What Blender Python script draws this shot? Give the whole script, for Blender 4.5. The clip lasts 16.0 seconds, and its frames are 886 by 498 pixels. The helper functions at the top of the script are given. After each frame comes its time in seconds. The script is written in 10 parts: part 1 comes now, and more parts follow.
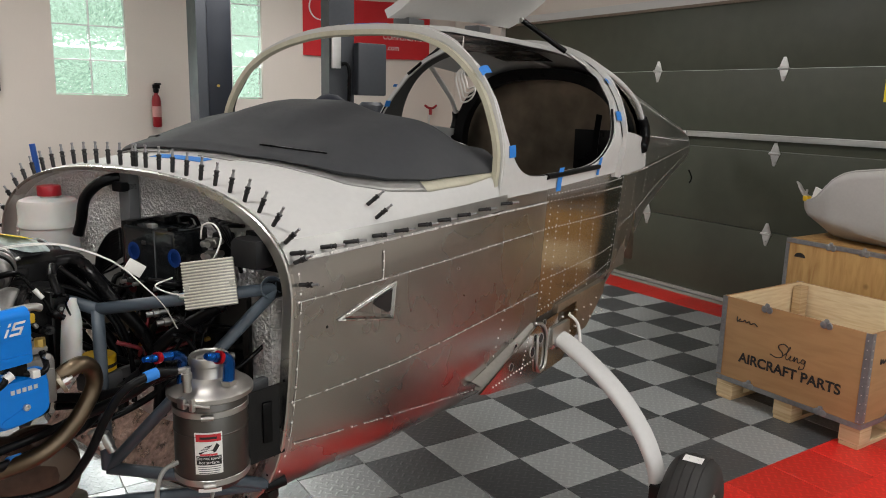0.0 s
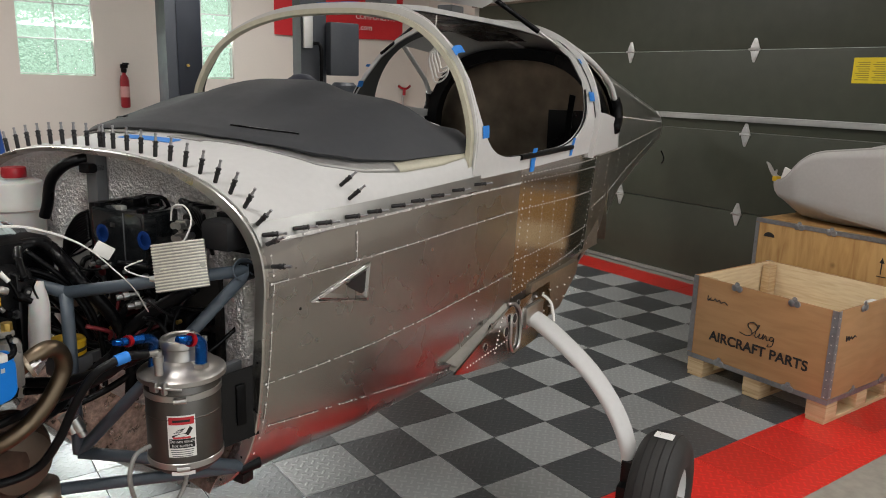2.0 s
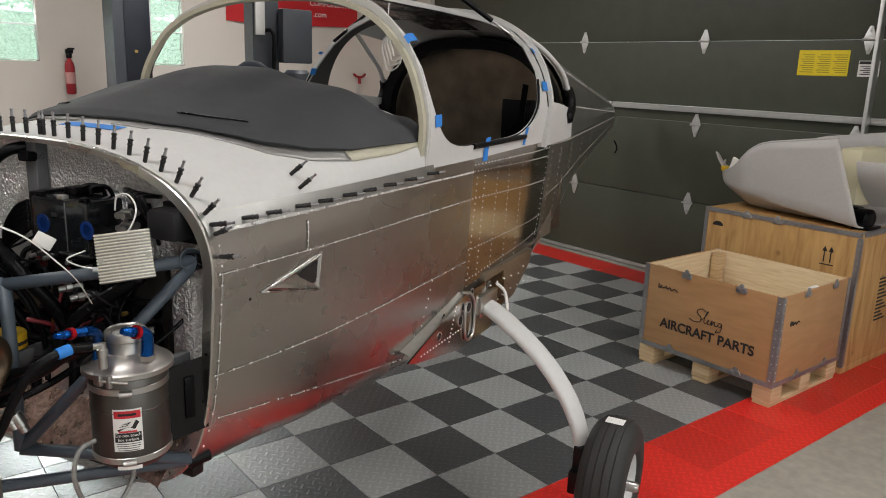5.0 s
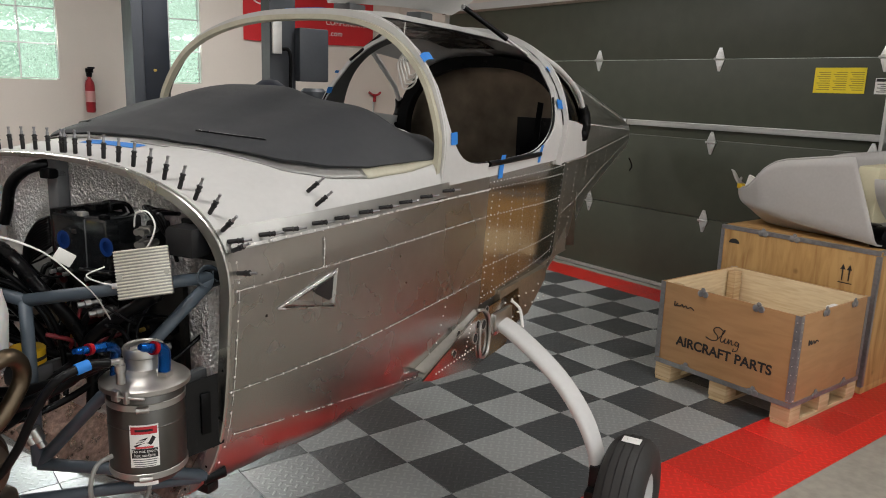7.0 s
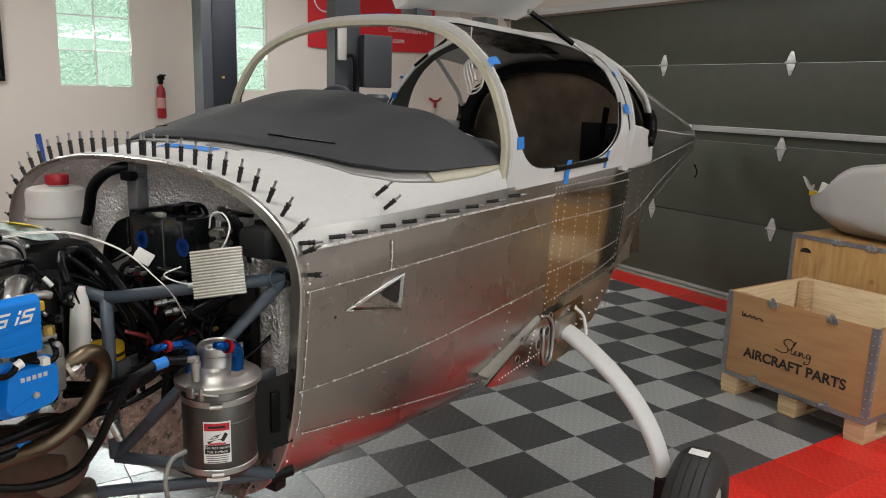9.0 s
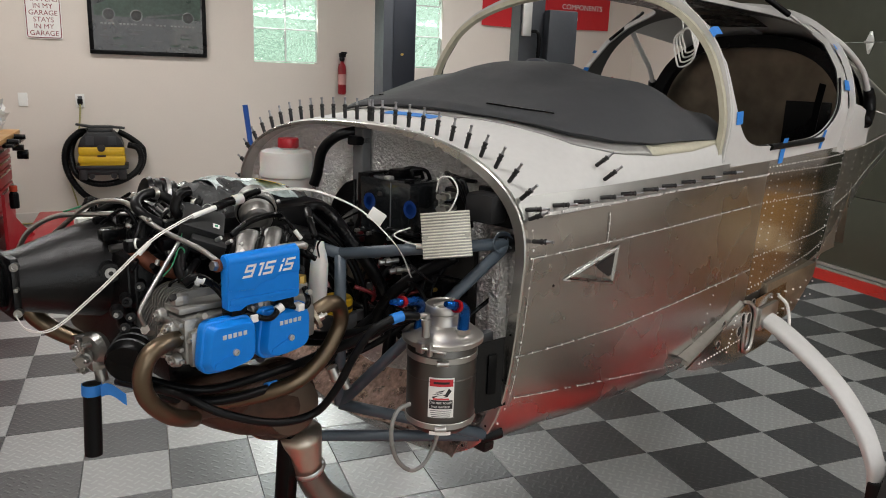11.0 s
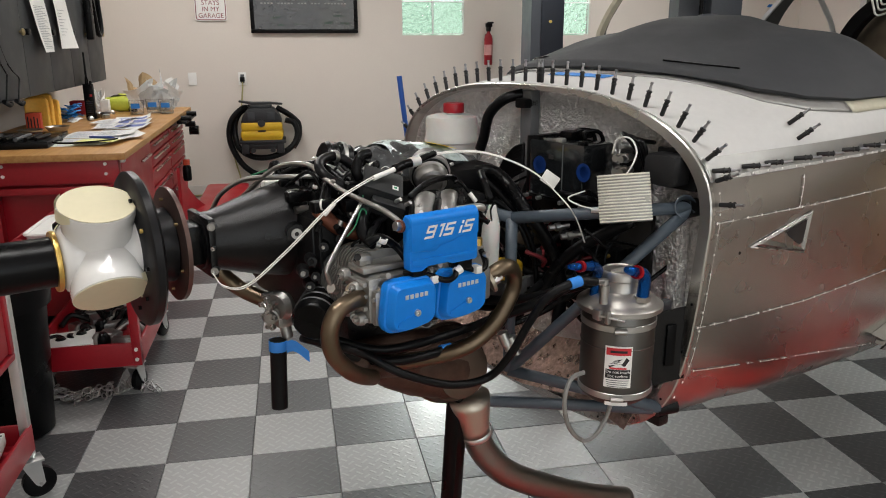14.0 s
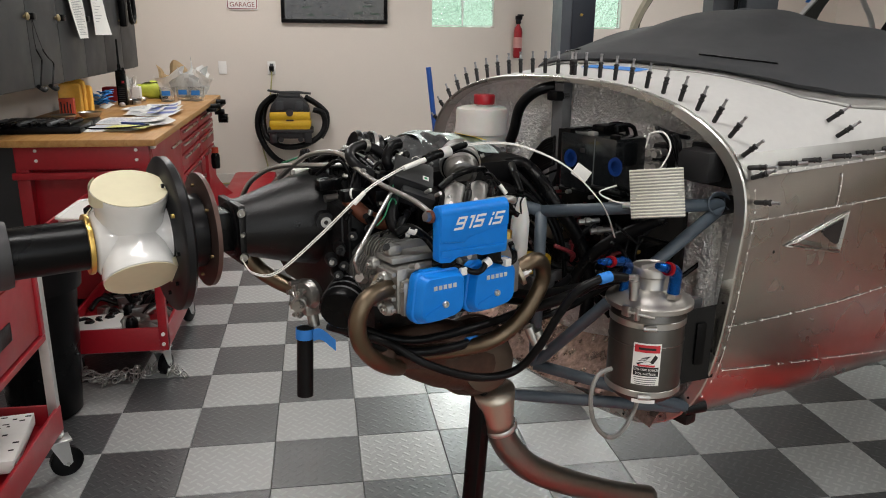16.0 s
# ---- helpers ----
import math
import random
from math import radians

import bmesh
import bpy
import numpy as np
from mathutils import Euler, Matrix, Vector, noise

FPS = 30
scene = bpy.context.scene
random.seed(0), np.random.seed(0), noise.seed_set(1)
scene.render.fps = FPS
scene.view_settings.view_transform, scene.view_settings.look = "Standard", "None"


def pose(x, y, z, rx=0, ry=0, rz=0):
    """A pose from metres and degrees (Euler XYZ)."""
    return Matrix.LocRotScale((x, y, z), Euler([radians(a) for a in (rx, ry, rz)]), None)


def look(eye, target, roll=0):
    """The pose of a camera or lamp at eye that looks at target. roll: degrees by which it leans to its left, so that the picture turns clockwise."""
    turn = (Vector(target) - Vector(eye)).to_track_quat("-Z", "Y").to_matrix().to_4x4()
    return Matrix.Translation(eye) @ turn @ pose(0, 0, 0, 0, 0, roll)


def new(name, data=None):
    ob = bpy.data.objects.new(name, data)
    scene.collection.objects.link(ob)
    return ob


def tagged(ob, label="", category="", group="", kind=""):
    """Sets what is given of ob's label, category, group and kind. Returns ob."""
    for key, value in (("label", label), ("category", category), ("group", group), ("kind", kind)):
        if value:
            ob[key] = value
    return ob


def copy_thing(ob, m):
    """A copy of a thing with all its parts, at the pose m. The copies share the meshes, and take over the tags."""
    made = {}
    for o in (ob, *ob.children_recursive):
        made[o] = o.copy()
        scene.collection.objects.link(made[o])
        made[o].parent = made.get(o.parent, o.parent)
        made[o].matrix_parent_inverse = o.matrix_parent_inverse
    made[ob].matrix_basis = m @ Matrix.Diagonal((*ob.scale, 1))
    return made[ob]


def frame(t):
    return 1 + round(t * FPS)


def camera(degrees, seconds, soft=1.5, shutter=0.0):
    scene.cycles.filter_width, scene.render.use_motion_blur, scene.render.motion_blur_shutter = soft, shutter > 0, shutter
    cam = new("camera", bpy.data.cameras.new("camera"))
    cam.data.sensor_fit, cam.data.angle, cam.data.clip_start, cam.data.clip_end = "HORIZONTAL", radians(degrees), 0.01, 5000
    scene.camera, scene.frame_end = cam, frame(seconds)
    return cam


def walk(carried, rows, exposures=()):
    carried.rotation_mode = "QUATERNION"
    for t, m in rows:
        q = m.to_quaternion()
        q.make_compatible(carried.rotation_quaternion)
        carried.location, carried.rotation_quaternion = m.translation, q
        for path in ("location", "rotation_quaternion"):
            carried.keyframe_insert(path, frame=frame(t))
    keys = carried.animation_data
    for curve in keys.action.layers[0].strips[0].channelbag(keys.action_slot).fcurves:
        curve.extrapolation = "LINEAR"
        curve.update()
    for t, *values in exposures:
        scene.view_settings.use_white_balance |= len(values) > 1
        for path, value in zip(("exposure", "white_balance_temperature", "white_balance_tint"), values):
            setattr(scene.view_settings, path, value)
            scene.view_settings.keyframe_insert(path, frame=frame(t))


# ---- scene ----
cam = camera(60.8, 16.0, soft=1.0)
PATH = [
    (0, (-1.397, -2.386, 1.544), (-0.316, -0.748, 1.157), 1.4),
    (0.5, (-1.396, -2.387, 1.543), (-0.311, -0.754, 1.146), 1.5),
    (1, (-1.4, -2.387, 1.545), (-0.305, -0.764, 1.138), 1.5),
    (1.5, (-1.397, -2.387, 1.546), (-0.286, -0.777, 1.126), 1.5),
    (2, (-1.394, -2.387, 1.542), (-0.263, -0.796, 1.109), 1.5),
    (2.5, (-1.39, -2.39, 1.546), (-0.236, -0.818, 1.1), 1.5),
    (3, (-1.387, -2.391, 1.542), (-0.21, -0.839, 1.086), 1.6),
    (3.5, (-1.385, -2.396, 1.542), (-0.19, -0.859, 1.082), 1.9),
    (4, (-1.382, -2.391, 1.542), (-0.169, -0.872, 1.075), 1.9),
    (6.5, (-1.385, -2.398, 1.54), (-0.175, -0.864, 1.115), 2.1),
    (7, (-1.387, -2.393, 1.542), (-0.193, -0.843, 1.128), 1.9),
    (7.5, (-1.384, -2.392, 1.539), (-0.205, -0.827, 1.136), 1.8),
    (8, (-1.385, -2.39, 1.539), (-0.229, -0.807, 1.143), 1.7),
    (8.2, (-1.385, -2.391, 1.541), (-0.242, -0.798, 1.145), 1.6),
    (10.3, (-1.504, -2.331, 1.517), (-0.642, -0.58, 1.08), 2.1),
    (10.5, (-1.521, -2.327, 1.514), (-0.706, -0.555, 1.069), 2.0),
    (11, (-1.558, -2.308, 1.501), (-0.832, -0.502, 1.039), 2.1),
    (11.5, (-1.589, -2.29, 1.495), (-0.947, -0.457, 1.016), 2.0),
    (12, (-1.605, -2.281, 1.496), (-1.034, -0.43, 0.998), 1.8),
    (12.5, (-1.603, -2.265, 1.481), (-1.096, -0.399, 0.969), 1.3),
    (13, (-1.608, -2.255, 1.476), (-1.15, -0.381, 0.95), 0.7),
    (13.5, (-1.618, -2.256, 1.47), (-1.206, -0.373, 0.937), 0.1),
    (14, (-1.623, -2.258, 1.47), (-1.248, -0.367, 0.935), -0.1),
    (14.5, (-1.629, -2.259, 1.473), (-1.281, -0.364, 0.937), -0.2),
    (15, (-1.635, -2.25, 1.469), (-1.312, -0.353, 0.928), 0.0),
    (15.5, (-1.632, -2.251, 1.467), (-1.317, -0.353, 0.92), 0.4),
    (16, (-1.632, -2.249, 1.465), (-1.319, -0.353, 0.912), 0.7),
]
EXPOSURES = [(0, 0.0), (16, 0.0)]
walk(cam, [(t, look(eye, target, roll)) for t, eye, target, roll in PATH], EXPOSURES)

# ---- world and lights ----
world = bpy.data.worlds.new("daylight")
scene.world = world
world.use_nodes = True
_bg = world.node_tree.nodes["Background"]
_sky = world.node_tree.nodes.new("ShaderNodeTexSky")
_sky.sky_type = "NISHITA"
_sky.sun_disc = False
_sky.sun_elevation = radians(50)
_sky.sun_rotation = radians(150)
world.node_tree.links.new(_sky.outputs[0], _bg.inputs[0])
_bg.inputs[1].default_value = 0.12
sun = new("sun", bpy.data.lights.new("sun", "SUN"))
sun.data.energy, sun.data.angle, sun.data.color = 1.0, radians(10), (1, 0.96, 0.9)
sun.rotation_euler = (radians(40), 0, radians(150))


def area(name, loc, rot, sx, sy, watts, color=(1, 1, 1)):
    la = bpy.data.lights.new(name, "AREA")
    la.shape, la.size, la.size_y, la.energy, la.color = "RECTANGLE", sx, sy, watts, color
    ob = new(name, la)
    ob.matrix_world = pose(*loc, *rot)
    return ob


LAMPS = [(-2.2, 3.9), (0.9, 3.7), (-2.2, 1.6), (1.4, 1.4), (-1.9, -1.2), (1.2, -1.6), (-1.9, -4.0), (1.4, -4.0)]
for _x, _y in LAMPS:
    area("ceiling_lamp_light", (_x, _y, 2.93), (0, 0, 0), 1.2, 0.22, (46.0 if _x > 0 else 31.0) if _y > 3 else 31.0 if _x > 1.1 and _y < 0 else 24.5, (1.0, 0.98, 0.96))
# daylight falling through the two glass-block windows
for _x in (-0.205, 1.11):
    _a = area("window_daylight", (_x, 5.31, 2.13), (-48, 0, 0), 0.56, 0.5, 20.0, (0.92, 1.0, 0.97))
    _a.data.spread = radians(78)
# added fill lamp behind the camera for an assumed open bay, itself unseen
area("back_fill_light", (-0.6, -5.9, 1.5), (90, 0, 0), 4.2, 2.3, 50.0, (0.93, 0.97, 1.0))

# ---- materials ----
MATS = {}


def mat(name, base, rough=0.5, metal=0.0, var=0.08, scale=6.0, fine=60.0, bump=0.0, bumpscale=120.0, coat=0.0, rvar=0.1, **kw):
    """A painted or plain surface: colour varied at two scales, roughness varied, fine relief."""
    if name in MATS:
        return MATS[name]
    m = bpy.data.materials.new(name)
    m.use_nodes = True
    nt = m.node_tree
    n, l = nt.nodes, nt.links
    p = n["Principled BSDF"]
    tc = n.new("ShaderNodeTexCoord")
    a = n.new("ShaderNodeTexNoise"); a.inputs["Scale"].default_value = scale; a.inputs["Detail"].default_value = 4
    b = n.new("ShaderNodeTexNoise"); b.inputs["Scale"].default_value = fine; b.inputs["Detail"].default_value = 3
    l.new(tc.outputs["Object"], a.inputs["Vector"]); l.new(tc.outputs["Object"], b.inputs["Vector"])
    add = n.new("ShaderNodeMath"); add.operation = "ADD"
    l.new(a.outputs[0], add.inputs[0]); l.new(b.outputs[0], add.inputs[1])
    mr = n.new("ShaderNodeMapRange"); mr.inputs[1].default_value = 0.6; mr.inputs[2].default_value = 1.4
    mr.inputs[3].default_value = 1 - var; mr.inputs[4].default_value = 1 + var
    l.new(add.outputs[0], mr.inputs[0])
    mul = n.new("ShaderNodeVectorMath"); mul.operation = "SCALE"
    mul.inputs[0].default_value = base[:3]
    l.new(mr.outputs[0], mul.inputs["Scale"])
    l.new(mul.outputs[0], p.inputs["Base Color"])
    rr = n.new("ShaderNodeMapRange"); rr.inputs[1].default_value = 0.3; rr.inputs[2].default_value = 0.7
    rr.inputs[3].default_value = max(0.02, rough - rvar * rough); rr.inputs[4].default_value = min(1, rough + rvar)
    l.new(a.outputs[0], rr.inputs[0]); l.new(rr.outputs[0], p.inputs["Roughness"])
    p.inputs["Metallic"].default_value = metal
    p.inputs["Coat Weight"].default_value = coat
    for k, v in kw.items():
        p.inputs[k.replace("_", " ")].default_value = v
    if bump:
        c = n.new("ShaderNodeTexNoise"); c.inputs["Scale"].default_value = bumpscale; c.inputs["Detail"].default_value = 3
        l.new(tc.outputs["Object"], c.inputs["Vector"])
        bn = n.new("ShaderNodeBump"); bn.inputs["Strength"].default_value = bump; bn.inputs["Distance"].default_value = 0.004
        l.new(c.outputs[0], bn.inputs["Height"]); l.new(bn.outputs[0], p.inputs["Normal"])
    MATS[name] = m
    return m


def brushed(name, base, rough, aniso_scale=(2, 90, 90), bump=0.06, wave=0.0, metal=1.0, rvar=0.1):
    """Rolled or brushed metal: streaks along one way, soft dents, cloudy handling marks."""
    m = mat(name, base, rough, metal, var=0.07, scale=3.0, fine=25.0, rvar=rvar)
    n, l = m.node_tree.nodes, m.node_tree.links
    p = n["Principled BSDF"]
    tc = n.new("ShaderNodeTexCoord")
    mp = n.new("ShaderNodeMapping"); mp.inputs["Scale"].default_value = aniso_scale
    s = n.new("ShaderNodeTexNoise"); s.inputs["Scale"].default_value = 3.0; s.inputs["Detail"].default_value = 5
    l.new(tc.outputs["Object"], mp.inputs[0]); l.new(mp.outputs[0], s.inputs["Vector"])
    d = n.new("ShaderNodeTexNoise"); d.inputs["Scale"].default_value = 2.6; d.inputs["Detail"].default_value = 1
    l.new(tc.outputs["Object"], d.inputs["Vector"])
    b1 = n.new("ShaderNodeBump"); b1.inputs["Strength"].default_value = bump; b1.inputs["Distance"].default_value = 0.001
    b2 = n.new("ShaderNodeBump"); b2.inputs["Strength"].default_value = wave; b2.inputs["Distance"].default_value = 0.05
    l.new(s.outputs[0], b1.inputs["Height"]); l.new(d.outputs[0], b2.inputs["Height"])
    l.new(b2.outputs[0], b1.inputs["Normal"]); l.new(b1.outputs[0], p.inputs["Normal"])
    return m


def tile_mat(name, base, rough=0.30):
    """Vinyl garage tile with a raised herringbone tread and scuffs."""
    m = mat(name, base, rough, 0, var=0.07, scale=5.0, fine=90.0, rvar=0.06)
    n, l = m.node_tree.nodes, m.node_tree.links
    p = n["Principled BSDF"]
    tc = n.new("ShaderNodeTexCoord")
    # chequer of short raised bars, alternately slanted
    mp = n.new("ShaderNodeMapping")
    mp.inputs["Rotation"].default_value = (0, 0, radians(45))
    mp.inputs["Scale"].default_value = (29.5, 29.5, 0)
    mp.inputs["Location"].default_value = (0.25, 0.25, 0.5)
    l.new(tc.outputs["Object"], mp.inputs[0])
    sp = n.new("ShaderNodeSeparateXYZ")
    l.new(mp.outputs[0], sp.inputs[0])

    def op(kind, a_, b_=None):
        q = n.new("ShaderNodeMath"); q.operation = kind
        for k_, v_ in enumerate((a_, b_)):
            if v_ is None:
                continue
            if isinstance(v_, float):
                q.inputs[k_].default_value = v_
            else:
                l.new(v_, q.inputs[k_])
        return q.outputs[0]

    def step(src_, hi, lo):
        r = n.new("ShaderNodeMapRange"); r.inputs[1].default_value = lo; r.inputs[2].default_value = hi
        r.inputs[3].default_value = 1; r.inputs[4].default_value = 0
        l.new(src_, r.inputs[0])
        return r.outputs[0]

    ax_ = op("ABSOLUTE", op("SUBTRACT", op("FRACT", sp.outputs[0]), 0.5))
    ay_ = op("ABSOLUTE", op("SUBTRACT", op("FRACT", sp.outputs[1]), 0.5))
    bar_a = op("MULTIPLY", step(ax_, 0.47, 0.38), step(ay_, 0.17, 0.08))
    bar_b = op("MULTIPLY", step(ay_, 0.47, 0.38), step(ax_, 0.17, 0.08))
    ck = n.new("ShaderNodeTexChecker"); ck.inputs["Scale"].default_value = 1.0
    l.new(mp.outputs[0], ck.inputs["Vector"])
    mx = n.new("ShaderNodeMix"); l.new(ck.outputs["Fac"], mx.inputs[0]); l.new(bar_a, mx.inputs[2]); l.new(bar_b, mx.inputs[3])
    # the bars' crowns are a little paler
    wr = n.new("ShaderNodeMapRange"); wr.inputs[3].default_value = 0.96; wr.inputs[4].default_value = 1.16
    l.new(mx.outputs[0], wr.inputs[0])
    src0 = p.inputs["Base Color"].links[0].from_socket
    wm = n.new("ShaderNodeVectorMath"); wm.operation = "SCALE"
    l.new(src0, wm.inputs[0]); l.new(wr.outputs[0], wm.inputs["Scale"]); l.new(wm.outputs[0], p.inputs["Base Color"])
    bn = n.new("ShaderNodeBump"); bn.inputs["Strength"].default_value = 0.6; bn.inputs["Distance"].default_value = 0.0010
    l.new(mx.outputs[0], bn.inputs["Height"]); l.new(bn.outputs[0], p.inputs["Normal"])
    # each tile a little lighter or darker
    oi = n.new("ShaderNodeObjectInfo")
    mr = n.new("ShaderNodeMapRange"); mr.inputs[3].default_value = 0.86; mr.inputs[4].default_value = 1.14
    l.new(oi.outputs["Random"], mr.inputs[0])
    src = p.inputs["Base Color"].links[0].from_socket
    mul = n.new("ShaderNodeVectorMath"); mul.operation = "SCALE"
    l.new(src, mul.inputs[0]); l.new(mr.outputs[0], mul.inputs["Scale"]); l.new(mul.outputs[0], p.inputs["Base Color"])
    return m


def wood(name, base, dark, scale=(1, 14, 14), rough=0.55, knots=0.0):
    m = mat(name, base, rough, 0, var=0.1)
    n, l = m.node_tree.nodes, m.node_tree.links
    p = n["Principled BSDF"]
    tc = n.new("ShaderNodeTexCoord")
    mp = n.new("ShaderNodeMapping"); mp.inputs["Scale"].default_value = scale
    g = n.new("ShaderNodeTexNoise"); g.inputs["Scale"].default_value = 3.5; g.inputs["Detail"].default_value = 6; g.inputs["Distortion"].default_value = 0.6
    l.new(tc.outputs["Object"], mp.inputs[0]); l.new(mp.outputs[0], g.inputs["Vector"])
    cr = n.new("ShaderNodeValToRGB")
    cr.color_ramp.elements[0].position, cr.color_ramp.elements[0].color = 0.3, (*dark, 1)
    cr.color_ramp.elements[1].position, cr.color_ramp.elements[1].color = 0.62, (*base, 1)
    l.new(g.outputs[0], cr.inputs[0])
    src = cr.outputs[0]
    if knots:
        v = n.new("ShaderNodeTexVoronoi"); v.inputs["Scale"].default_value = 5.0
        l.new(tc.outputs["Object"], v.inputs["Vector"])
        r = n.new("ShaderNodeMapRange"); r.inputs[1].default_value = 0.03; r.inputs[2].default_value = 0.11; r.inputs[3].default_value = knots; r.inputs[4].default_value = 0
        l.new(v.outputs["Distance"], r.inputs[0])
        mx = n.new("ShaderNodeMix"); mx.data_type = "RGBA"; mx.inputs[7].default_value = (*[c * 0.45 for c in dark], 1)
        l.new(r.outputs[0], mx.inputs[0]); l.new(src, mx.inputs[6]); src = mx.outputs[2]
    l.new(src, p.inputs["Base Color"])
    return m


def foil(name):
    """Crinkled aluminium insulation foil."""
    m = mat(name, (0.84, 0.83, 0.82), 0.30, 0.80, var=0.12)
    n, l = m.node_tree.nodes, m.node_tree.links
    p = n["Principled BSDF"]
    tc = n.new("ShaderNodeTexCoord")
    v = n.new("ShaderNodeTexVoronoi"); v.feature = "F2"; v.inputs["Scale"].default_value = 120
    w = n.new("ShaderNodeTexNoise"); w.inputs["Scale"].default_value = 85; w.inputs["Detail"].default_value = 8; w.inputs["Distortion"].default_value = 1.2
    l.new(tc.outputs["Object"], v.inputs["Vector"]); l.new(tc.outputs["Object"], w.inputs["Vector"])
    a = n.new("ShaderNodeMath"); a.operation = "ADD"; l.new(v.outputs["Distance"], a.inputs[0]); l.new(w.outputs[0], a.inputs[1])
    bn = n.new("ShaderNodeBump"); bn.inputs["Strength"].default_value = 0.9; bn.inputs["Distance"].default_value = 0.012
    l.new(a.outputs[0], bn.inputs["Height"]); l.new(bn.outputs[0], p.inputs["Normal"])
    return m


def glow(name, color, strength):
    m = bpy.data.materials.new(name); m.use_nodes = True
    p = m.node_tree.nodes["Principled BSDF"]
    p.inputs["Base Color"].default_value = (*color, 1)
    p.inputs["Emission Color"].default_value = (*color, 1)
    p.inputs["Emission Strength"].default_value = strength
    MATS[name] = m
    return m


M_WALL = mat("wall_paint", (0.66, 0.60, 0.54), 0.75, var=0.02, bump=0.05, bumpscale=300)
M_CEIL = mat("ceiling_paint", (0.60, 0.59, 0.575), 0.8, var=0.03)
M_BASEB = mat("baseboard_paint", (0.62, 0.58, 0.54), 0.5, var=0.04)
M_CONC = mat("concrete", (0.30, 0.275, 0.235), 0.6, var=0.22, scale=2.2, fine=24, bump=0.12, bumpscale=60)
M_TL = tile_mat("tile_light_grey", (0.30, 0.305, 0.30))
M_TD = tile_mat("tile_dark_grey", (0.062, 0.064, 0.066))
M_TR = tile_mat("tile_red", (0.58, 0.022, 0.016))
M_DOOR = mat("garage_door_green", (0.048, 0.053, 0.035), 0.5, var=0.16, scale=0.7, fine=8, bump=0.03)
M_GALV = brushed("galvanised_steel", (0.62, 0.62, 0.61), 0.38)
M_ALU = brushed("aluminium_skin", (0.430, 0.423, 0.408), 0.235, (1.2, 1.2, 60), 0.05, 0.03, rvar=0.09)
M_ALUG = brushed("aluminium_skin_bright", (0.57, 0.55, 0.525), 0.12, (1.2, 1.2, 60), 0.03, 0.03, rvar=0.05)
M_ALUD = brushed("aluminium_skin_dull", (0.42, 0.42, 0.40), 0.30, (1.2, 1.2, 60), 0.10, 0.07)
M_ALUR = brushed("aluminium_ring", (0.56, 0.555, 0.53), 0.24)
M_RIVET = mat("rivet_metal", (0.86, 0.85, 0.82), 0.40, 0.35)
M_CAULK = mat("sealant_smear", (0.60, 0.59, 0.565), 0.45, 0.3, var=0.25, fine=160)
M_WHITE = mat("white_gelcoat", (0.548, 0.543, 0.53), 0.6, var=0.04, Specular_IOR_Level=0.35)
M_COMPO = mat("bare_fibreglass", (0.46, 0.435, 0.335), 0.42, var=0.1, scale=14)
M_GREYC = mat("grey_primer", (0.42, 0.40, 0.385), 0.5, var=0.05)
M_DASH = mat("black_dash_foam", (0.034, 0.036, 0.040), 0.72, var=0.10, bump=0.15, bumpscale=420)
M_BLACK = mat("black_plastic", (0.0022, 0.0022, 0.0026), 0.25, var=0.2, bump=0.08, Specular_IOR_Level=0.14, rvar=0.12)
M_RUBBER = mat("black_rubber", (0.0035, 0.0035, 0.004), 0.34, var=0.2, bump=0.08, Specular_IOR_Level=0.16)
M_TYRE = mat("tyre_rubber", (0.022, 0.021, 0.020), 0.62, var=0.2, bump=0.1)
M_BLKMET = mat("black_cast_metal", (0.0034, 0.0034, 0.0038), 0.30, 0.0, var=0.25, bump=0.22, bumpscale=380, Specular_IOR_Level=0.30)
M_CHROME = brushed("machined_steel", (0.46, 0.455, 0.44), 0.32)
M_CAST = mat("cast_aluminium", (0.34, 0.335, 0.317), 0.38, 0.9, var=0.14, bump=0.25, bumpscale=200)
M_BLUE = mat("blue_anodised_cover", (0.002, 0.180, 0.64), 0.38, 0.0, var=0.06, bump=0.08, bumpscale=340, Specular_IOR_Level=0.3)
M_TAPE = mat("blue_tape", (0.022, 0.20, 0.62), 0.62, var=0.1, bump=0.1)
M_ANBLUE = mat("blue_fitting", (0.006, 0.085, 0.34), 0.20, 0.9)
M_ANRED = mat("red_fitting", (0.55, 0.01, 0.02), 0.25, 0.8)
M_EXH = brushed("exhaust_heat_tinted", (0.155, 0.118, 0.080), 0.36)
M_RUST = mat("rusty_muffler", (0.075, 0.043, 0.03), 0.52, 0.55, var=0.4, scale=9, fine=50, bump=0.2)
M_TRUSS = mat("slate_blue_tube_paint", (0.062, 0.080, 0.100), 0.42, var=0.08)
M_LIFT = mat("lift_grey_paint", (0.038, 0.043, 0.052), 0.42, var=0.1)
M_RED = mat("red_tool_paint", (0.31, 0.006, 0.014), 0.36, var=0.12, coat=0.05)
M_BENCH = wood("bench_top_wood", (0.44, 0.235, 0.075), (0.34, 0.165, 0.045), (14, 1, 14), 0.42)
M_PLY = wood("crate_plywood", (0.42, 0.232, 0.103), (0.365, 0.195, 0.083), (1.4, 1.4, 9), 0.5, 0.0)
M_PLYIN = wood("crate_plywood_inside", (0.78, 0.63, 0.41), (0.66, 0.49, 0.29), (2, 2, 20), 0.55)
M_PLYB = wood("crate_plywood_knotty", (0.50, 0.30, 0.115), (0.33, 0.165, 0.05), (7, 7, 1.0), 0.5, 0.75)
